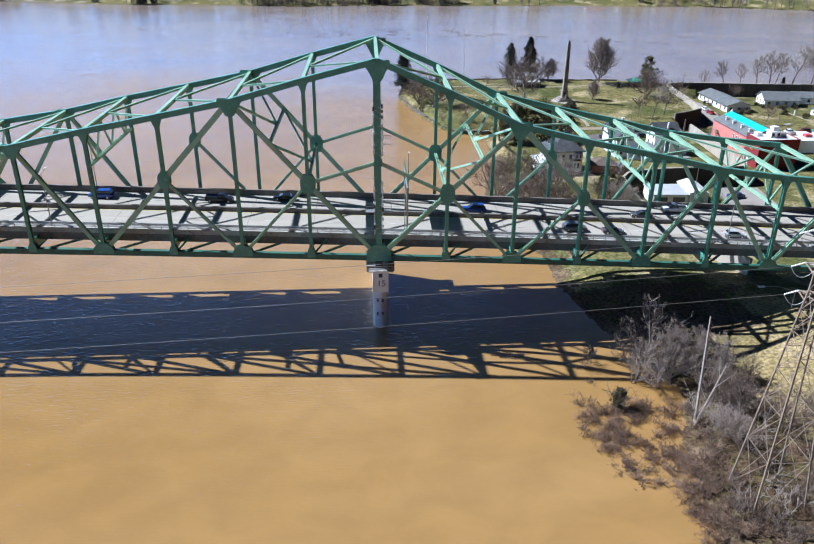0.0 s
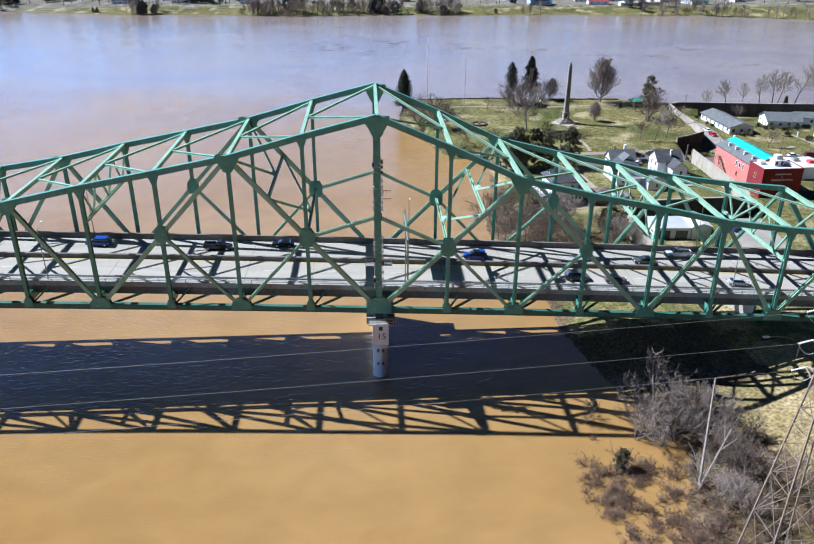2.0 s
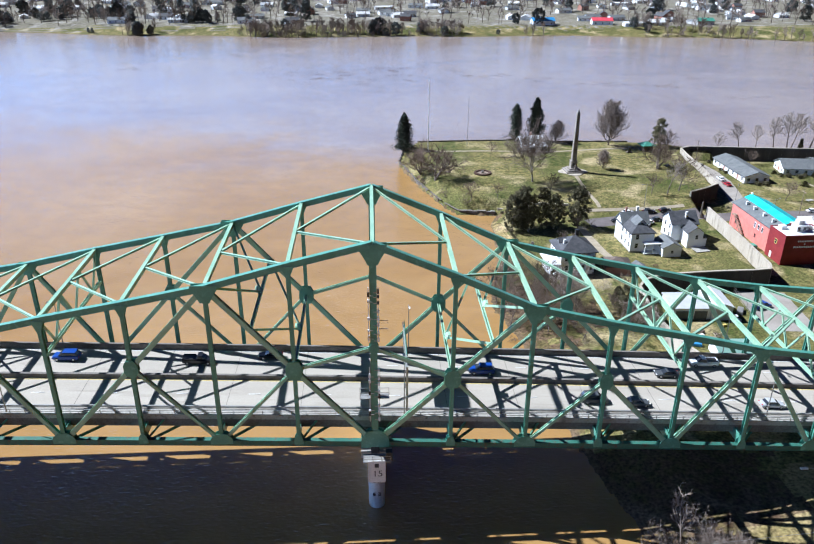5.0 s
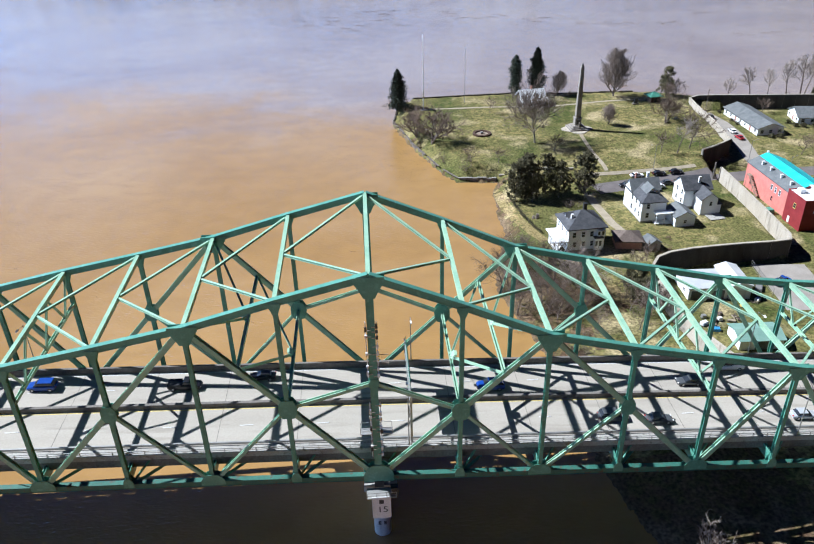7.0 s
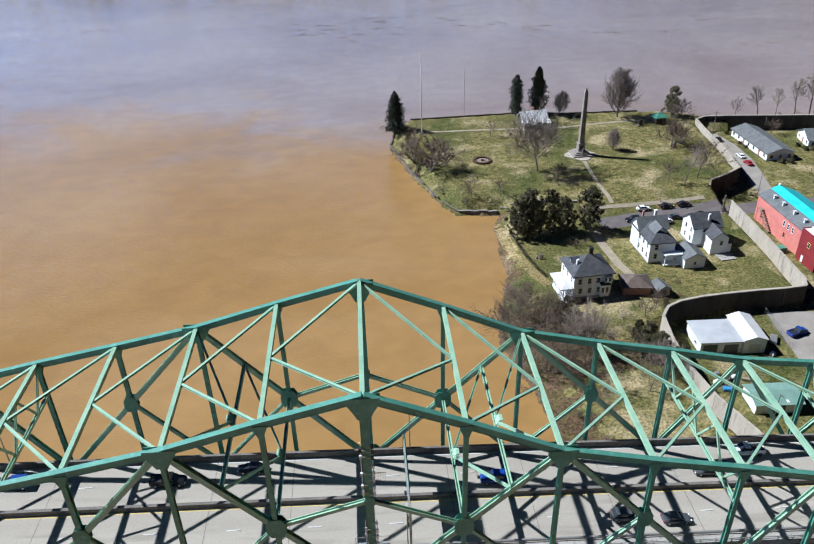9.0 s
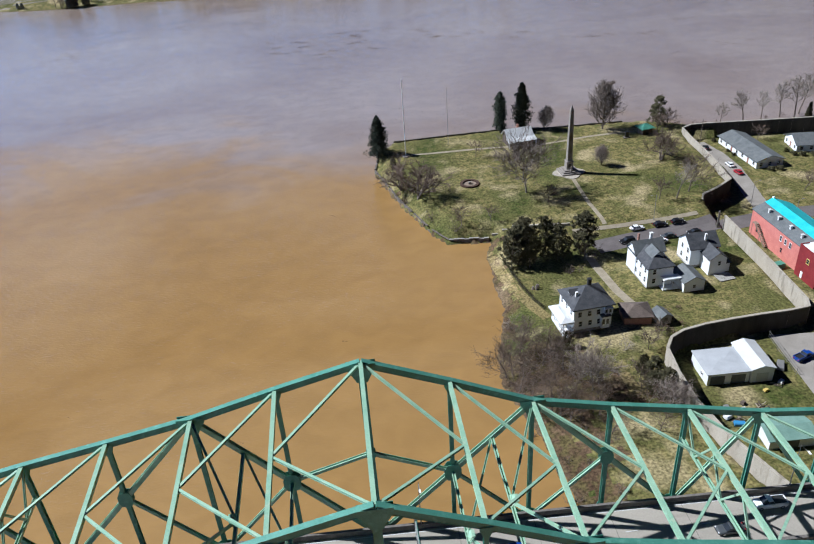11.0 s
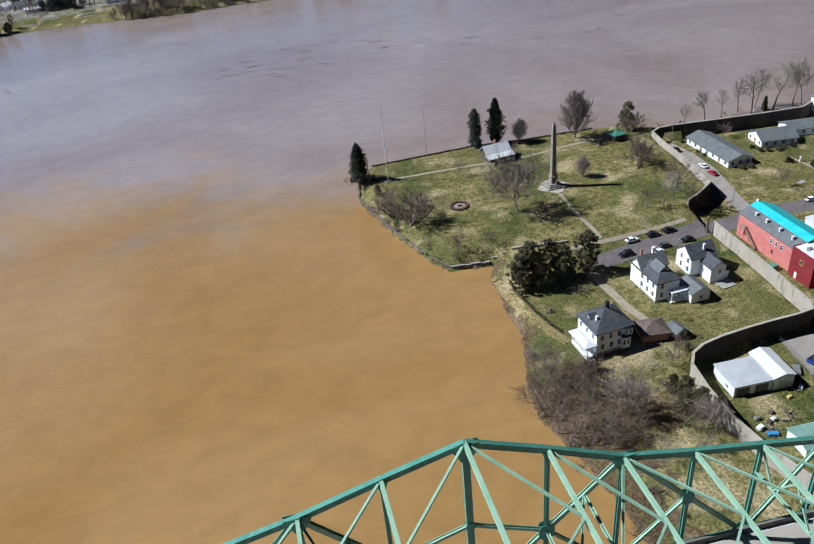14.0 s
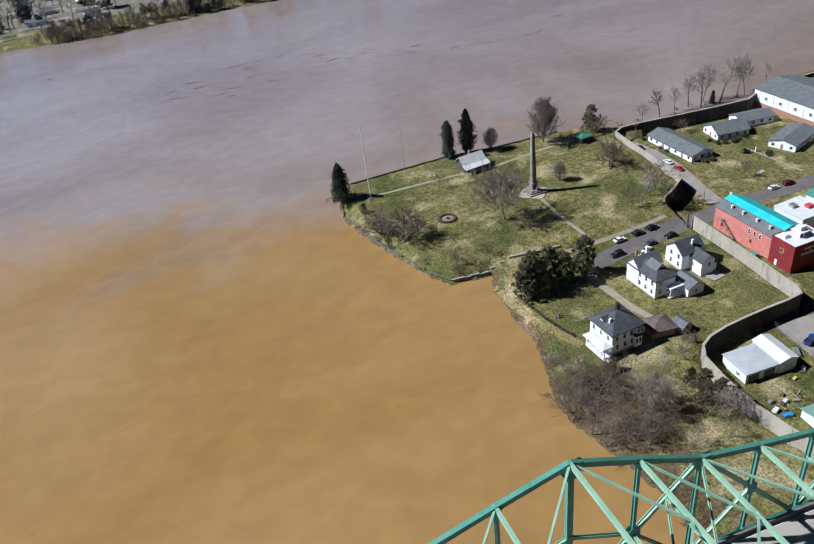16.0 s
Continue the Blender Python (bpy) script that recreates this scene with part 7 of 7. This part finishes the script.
def equipment(x, y, z0, z1, label, name="antenna_set"):
    """Whips, boxes and brackets strapped along a post."""
    rnd = random.Random(int(x * 10 + z0 * 7))
    t = thing(name, (x, y, z0), 0, label, "antenna")
    h = z1 - z0
    for dx, k in ((-0.75, 5), (0.75, 8)):
        part("mast_pipe", boxes((dx - 0.06, dx + 0.06, -0.06, 0.06, 0, h)), TRIM, t)
        for i in range(k):
            z = h * (i + rnd.random() * 0.7) / k
            s = 1 if dx > 0 else -1
            part("bracket", boxes((min(dx, 0) + 0.05, max(dx, 0) - 0.05, -0.05, 0.05, z, z + 0.08)), GALV, t)
            part("unit_box", boxes((dx - 0.17, dx + 0.17, -0.3, -0.07, z, z + rnd.uniform(0.3, 0.8))), TRIM if rnd.random() < 0.7 else BLACKM, t)
    return t


equipment(kx(0), YN - 0.55, 36.5, 46.0, "white antennas and boxes strapped to the main post")
equipment(kx(0), YN - 0.55, 21.5, 32.0, "grey cabinets and pipes on the lower main post")
arms = thing("antenna_array", (kx(0) + 0.7, YN, 38.5), 0, "small rust red yagi antenna beside the main post", "antenna")
part("boom", boxes((0, 1.6, -0.04, 0.04, 0, 0.08), (0, 1.6, -0.04, 0.04, 1.5, 1.58)), RUSTY, arms)
for i in range(5):
    part("element", boxes((0.3 + i * 0.3, 0.34 + i * 0.3, -0.5, 0.5, -0.02, 0.02), (0.3 + i * 0.3, 0.34 + i * 0.3, -0.02, 0.02, 0.9, 1.5)), RUSTY, arms)
for s in (-1, 1):
    plat = thing("access_platform", (kx(0) + s * 1.5, YN, 26.0), 0, "small caged platform beside the main post", "platform")
    part("floor", boxes((-0.9, 0.9, -0.7, 0.7, 0, 0.08)), GALV, plat)
    for x in (-0.88, 0.82):
        for y in (-0.68, 0.62):
            part("stanchion", boxes((x, x + 0.06, y, y + 0.06, 0.08, 1.2)), GALV, plat)
    part("rail", boxes((-0.88, 0.88, -0.68, -0.63, 1.15, 1.2), (-0.88, 0.88, 0.63, 0.68, 1.15, 1.2), (-0.88, 0.88, -0.68, -0.63, 0.6, 0.65)), GALV, plat)
    part("arm", boxes((-1.3 if s > 0 else 0.2, -0.2 if s > 0 else 1.3, -0.1, 0.1, -0.2, 0.0)), GALV, plat)


def lamp_post(x, y, s, h=10.0):
    t = thing("bridge_lamp", (x, y, road_z(x) + 0.5), 0, "slim grey lamp post on the bridge parapet", "street lamp", "lamps on the bridge")
    bm = bmesh.new()
    tube(bm, (0, 0, 0), (0, 0, h), 0.11, 0.06, 8)
    part("shaft", bm, GALV, t)
    bm = bmesh.new()
    tube(bm, (0, 0, h - 0.1), (0, s * 2.2, h + 0.4), 0.05, 0.04, 6)
    part("arm", bm, GALV, t)
    part("head", boxes((-0.15, 0.15, s * 2.2 - 0.35, s * 2.2 + 0.35, h + 0.32, h + 0.46)), TRIM, t)


for x, y, s in ((4.4, DN - 0.02, 1), (6.2, DF + 0.02, -1), (67.4, DN - 0.02, 1), (69.0, DF + 0.02, -1), (-59.0, DF + 0.02, -1), (-60.5, DN - 0.02, 1), (118, DN - 0.02, 1)):
    lamp_post(x, y, s)

g = thing("sign_gantry", (4.9, DN + 0.9, road_z(5) + 0.2), 0, "overhead road sign on a cantilever mast above the near lanes", "road sign")
part("mast", boxes((-0.18, 0.18, -0.18, 0.18, 0.02, 9.2)), GALV, g)
part("arm", boxes((-0.1, 0.1, 0.18, 15.8, 8.6, 8.8), (-0.1, 0.1, 0.18, 15.8, 6.4, 6.6)), GALV, g)
for i in range(11):
    part("lattice_bar", boxes((-0.05, 0.05, 0.9 + i * 1.35, 1.0 + i * 1.35, 6.6, 8.6)), GALV, g)
part("sign_panel", boxes((0.12, 0.2, 3.4, 14.6, 4.7, 10.0)), GREENROOF, g)
part("sign_back", boxes((0.2, 0.28, 3.4, 14.6, 5.5, 5.65), (0.2, 0.28, 3.4, 14.6, 9.15, 9.3)), GALV, g)
for y, z in ((1.0, 4.4), (1.0, 5.6)):
    part("signal_head", boxes((-0.45, -0.2, y - 0.2, y + 0.2, z, z + 0.9)), BLACKM, g)

# ---- power line ----
tower = thing("lattice_tower", (53.2, 79.7, 0), 0, "rusty steel lattice power line tower in the brush", "power tower")


def tower_half(z):
    return 3.65 + (0.95 - 3.65) * min(1, z / 34.0)


levels = [0.3, 9, 16, 21, 24.5, 27, 30, 33, 36, 39, 42]
for sx, sy in ((-1, -1), (1, -1), (1, 1), (-1, 1)):
    bm = bmesh.new()
    rings = [[bm.verts.new((sx * tower_half(z) + u, sy * tower_half(z) + v, z)) for u, v in ((-0.1, -0.1), (0.1, -0.1), (0.1, 0.1), (-0.1, 0.1))] for z in levels]
    for ra, rb in zip(rings, rings[1:]):
        for i in range(4):
            bm.faces.new((ra[i], ra[(i + 1) % 4], rb[(i + 1) % 4], rb[i]))
    part("leg", bm, RUSTY, tower)
corners = ((-1, -1), (1, -1), (1, 1), (-1, 1))
for z0, z1 in zip(levels, levels[1:]):
    for i in range(4):
        (ax, ay), (bx, by) = corners[i], corners[(i + 1) % 4]
        h0, h1 = tower_half(z0), tower_half(z1)
        for p, q in (((ax * h0, ay * h0, z0), (bx * h1, by * h1, z1)), ((bx * h0, by * h0, z0), (ax * h1, ay * h1, z1)), ((ax * h1, ay * h1, z1), (bx * h1, by * h1, z1))):
            bm = bmesh.new()
            beam(bm, p, q, 0.065, 0.065)
            part("brace", bm, RUSTY, tower)
rot = Matrix.Identity(4)
for z in (31.0, 35.0, 39.5):
    bm = bmesh.new()
    for s in (-1, 1):
        tip = rot @ Vector((0, s * 4.6, z))
        for sx in (-1, 1):
            base = Vector((sx * 0.9, s * 0.9, z))
            beam(bm, base, tip, 0.13, 0.13)
            beam(bm, base + Vector((0, 0, 1.6)), tip, 0.11, 0.11)
    part("cross_arm", bm, RUSTY, tower)
    for s in (-1, 1):
        tip = rot @ Vector((0, s * 4.6, z))
        for dx in (-1, 1):
            bm = bmesh.new()
            e = tip + rot @ Vector((dx * 1.8, 0, -0.5))
            up_ = Vector((0, 0, 1))
            sd = (e - tip).cross(up_).normalized()
            rings = [[bm.verts.new(tip.lerp(e, i / 16) + (sd * math.cos(q * 1.0472) + up_ * math.sin(q * 1.0472)) * (0.14 if i % 2 else 0.06)) for q in range(6)] for i in range(17)]
            for ra, rb in zip(rings, rings[1:]):
                for q in range(6):
                    bm.faces.new((ra[q], ra[(q + 1) % 6], rb[(q + 1) % 6], rb[q]))
            part("insulator", bm, TRIM, tower)
        bm = bmesh.new()
        e0, e1 = tip + rot @ Vector((-1.8, 0, -0.5)), tip + rot @ Vector((1.8, 0, -0.5))
        pts = [e0.lerp(e1, i / 8) - Vector((0, 0, 1.6 * (1 - (2 * i / 8 - 1) ** 2))) for i in range(9)]
        for a, b in zip(pts, pts[1:]):
            tube(bm, a, b, 0.035, 0.035, 4)
        part("jumper", bm, TRIM, tower)


def wire(a, b, sag, r=0.03):
    bm = bmesh.new()
    a, b = Vector(a), Vector(b)
    pts = [a.lerp(b, i / 60) - Vector((0, 0, sag * (1 - (2 * i / 60 - 1) ** 2))) for i in range(61)]
    rings = [[bm.verts.new(p + Vector((0, u * r, w * r))) for u, w in ((1, 0), (0, 1), (-1, 0), (0, -1))] for p in pts]
    for ra, rb in zip(rings, rings[1:]):
        for i in range(4):
            bm.faces.new((ra[i], ra[(i + 1) % 4], rb[(i + 1) % 4], rb[i]))
    ob = finish("power_line", bm, GALV)
    tagged(ob, "thin grey power line across the river", "cable", "power lines")


for z, s in ((31.0, 1), (35.0, 1), (39.5, 1)):
    wire((51.4, 79.7 + s * 4.6, z - 0.5), (-330, 58 + s * 4.6, z + 3), 5.0, 0.025)

# driftwood on the water
rd_ = random.Random(77)
DRIFT = []
for i in range(3):
    t = tagged(new("driftwood"), "dark floating driftwood and branches on the river", "driftwood", "driftwood on the river")
    for j in range(6):
        x, y = rd_.uniform(-3.5, 3.5), rd_.uniform(-0.5, 0.5)
        a = rd_.uniform(-0.5, 0.5)
        ln = rd_.uniform(0.8, 2.4)
        bm = bmesh.new()
        tube(bm, (x, y, 0.02), (x + ln * math.cos(a), y + ln * math.sin(a), rd_.uniform(0.0, 0.15)), rd_.uniform(0.07, 0.16), 0.04, 5)
        part("branch", bm, WOODDARK, t)
    DRIFT.append(t)
RAFTS = ((-53, 563), (-22, 554), (-8, 535), (9, 577), (27, 568), (57, 572), (88, 551), (117, 533), (62, 542), (150, 520), (184, 512), (176, 466), (226, 475), (-167, 576), (-111, 640), (20, 545), (-40, 540), (230, 540))
spots_ = [(x + rd_.gauss(0, 8), y + rd_.gauss(0, 5), rd_.uniform(0.35, 1.15)) for x, y in RAFTS for q in range(5)]
spots_ += [(rd_.uniform(-150, 30), rd_.uniform(190, 520), rd_.uniform(0.12, 0.32)) for q in range(40)]
for i, (x, y, sc) in enumerate(spots_):
    if shore_distance(np.array([x]), np.array([y]))[0] < -6:
        copy_thing(DRIFT[i % 3], pose(x, y, 0.0, 0, 0, rd_.uniform(-40, 30)) @ Matrix.Scale(sc, 4))
for t in DRIFT:
    for c in list(t.children):
        bpy.data.objects.remove(c)
    bpy.data.objects.remove(t)

# clutter in the yard behind the flood wall
def clutter(name, x, y, w, d, h, material, label, category, turn=0):
    t = thing(name, (x, y, gz(x, y)), turn, label, category)
    part("body", boxes((-w / 2, w / 2, -d / 2, d / 2, -0.1, h * 0.8), (-w / 2 + 0.08, w / 2 - 0.08, -d / 2 + 0.08, d / 2 - 0.08, h * 0.8, h)), material, t)
    part("base", boxes((-w / 2 - 0.06, w / 2 + 0.06, -d / 2 - 0.06, d / 2 + 0.06, -0.1, 0.12)), BLACKM, t)


clutter("skip_bin", 121.5, 243.0, 4.5, 2.2, 1.6, GREENROOF, "green metal skip beside the red building", "skip", 10)
clutter("storage_crate", 78.5, 186.5, 1.6, 1.2, 1.0, TRIM, "white storage crate near the wall", "crate", 20)
clutter("storage_crate", 80.0, 184.0, 2.4, 1.2, 0.8, BLUEROOF, "blue covered crate near the wall", "crate", -15)
clutter("storage_crate", 83.0, 188.0, 1.0, 1.0, 0.9, ROOFPALE, "pale crate on the grass", "crate", 5)
clutter("storage_crate", 96.0, 195.5, 1.4, 1.0, 0.8, TRIM, "white box beside the workshop", "crate", 35)
clutter("trailer", 99.0, 201.0, 3.4, 1.6, 0.9, GALV, "flat grey trailer in the yard", "trailer", 60)
clutter("storage_crate", 81.6, 187.6, 1.3, 0.9, 0.7, WOODDARK, "dark timber box in the heap by the wall", "crate", 50)
clutter("storage_crate", 85.6, 187.2, 1.8, 0.9, 0.5, PATHC, "pale wooden pallet stack on the grass", "pallet", -20)
clutter("storage_crate", 91.2, 193.4, 1.2, 0.8, 0.6, YELLOWPAINT, "small yellow machine on the grass", "machine", 15)
clutter("storage_crate", 79.6, 189.4, 1.1, 1.0, 0.9, GALV, "grey metal bin beside the wall", "bin", 0)
clutter("storage_crate", 84.0, 190.2, 0.9, 0.9, 0.8, ROOFBROWN, "brown box in the yard", "crate", 25)


def plank_heap(x, y, n, seed, label):
    """Loose boards thrown on a heap."""
    rnd = random.Random(seed)
    t = thing("plank_heap", (x, y, gz(x, y)), 0, label, "timber heap")
    for i in range(n):
        bm = boxes((-rnd.uniform(0.8, 1.6), rnd.uniform(0.8, 1.6), -0.1, 0.1, 0.0, 0.06))
        bmesh.ops.transform(bm, matrix=pose(rnd.uniform(-0.8, 0.8), rnd.uniform(-0.6, 0.6), 0.02 + 0.07 * i, rnd.uniform(-4, 4), rnd.uniform(-6, 6), rnd.uniform(0, 180)), verts=bm.verts[:])
        part("plank", bm, PATHC if i % 2 else WOODDARK, t)


plank_heap(87.1, 188.4, 9, 3, "heap of pale loose boards in the yard")
plank_heap(80.6, 185.6, 7, 4, "heap of old boards beside the flood wall")
plank_heap(95.2, 195.0, 6, 5, "scattered boards beside the workshop")

# chain fence along the gravel lot
fence = thing("yard_fence", label="low galvanised rail fence along the gravel lot", category="fence")
FENCE = [Vector((102.5, 212.6, 0.4)), Vector((102.0, 207.5, 0.4)), Vector((101.5, 202.5, 0.4)), Vector((101.1, 197.7, 0.4))]
for a in FENCE:
    bm = bmesh.new()
    tube(bm, a - Vector((0, 0, 0.3)), a + Vector((0, 0, 1.9)), 0.06, 0.05, 6)
    part("post", bm, GALV, fence)
for a, b in zip(FENCE, FENCE[1:]):
    for z in (0.25, 1.0, 1.75):
        bm = bmesh.new()
        beam(bm, a + Vector((0, 0, z)), b + Vector((0, 0, z)), 0.05, 0.05)
        part("rail", bm, GALV, fence)

# lawn between the apartments
laid("lawn_path", [(177.4, 309), (178.5, 298), (180.0, 281)], 1.1, PATHC, 0.05, "pale worn path across the lawn", "path")
slab = thing("ground_slab", (167.2, 288.5, gz(167.2, 288.5)), 20, "pale concrete slab lying in the lawn", "slab")
part("slab", boxes((-1.6, 1.6, -0.9, 0.9, -0.1, 0.14)), CONCRETE, slab)
post = thing("lawn_post", (177.8, 303.4, gz(177.8, 303.4)), 0, "short white post standing on the lawn", "post")
part("shaft", boxes((-0.22, 0.22, -0.22, 0.22, -0.2, 2.1)), TRIM, post)
part("cap", boxes((-0.3, 0.3, -0.3, 0.3, 2.1, 2.25)), TRIM, post)
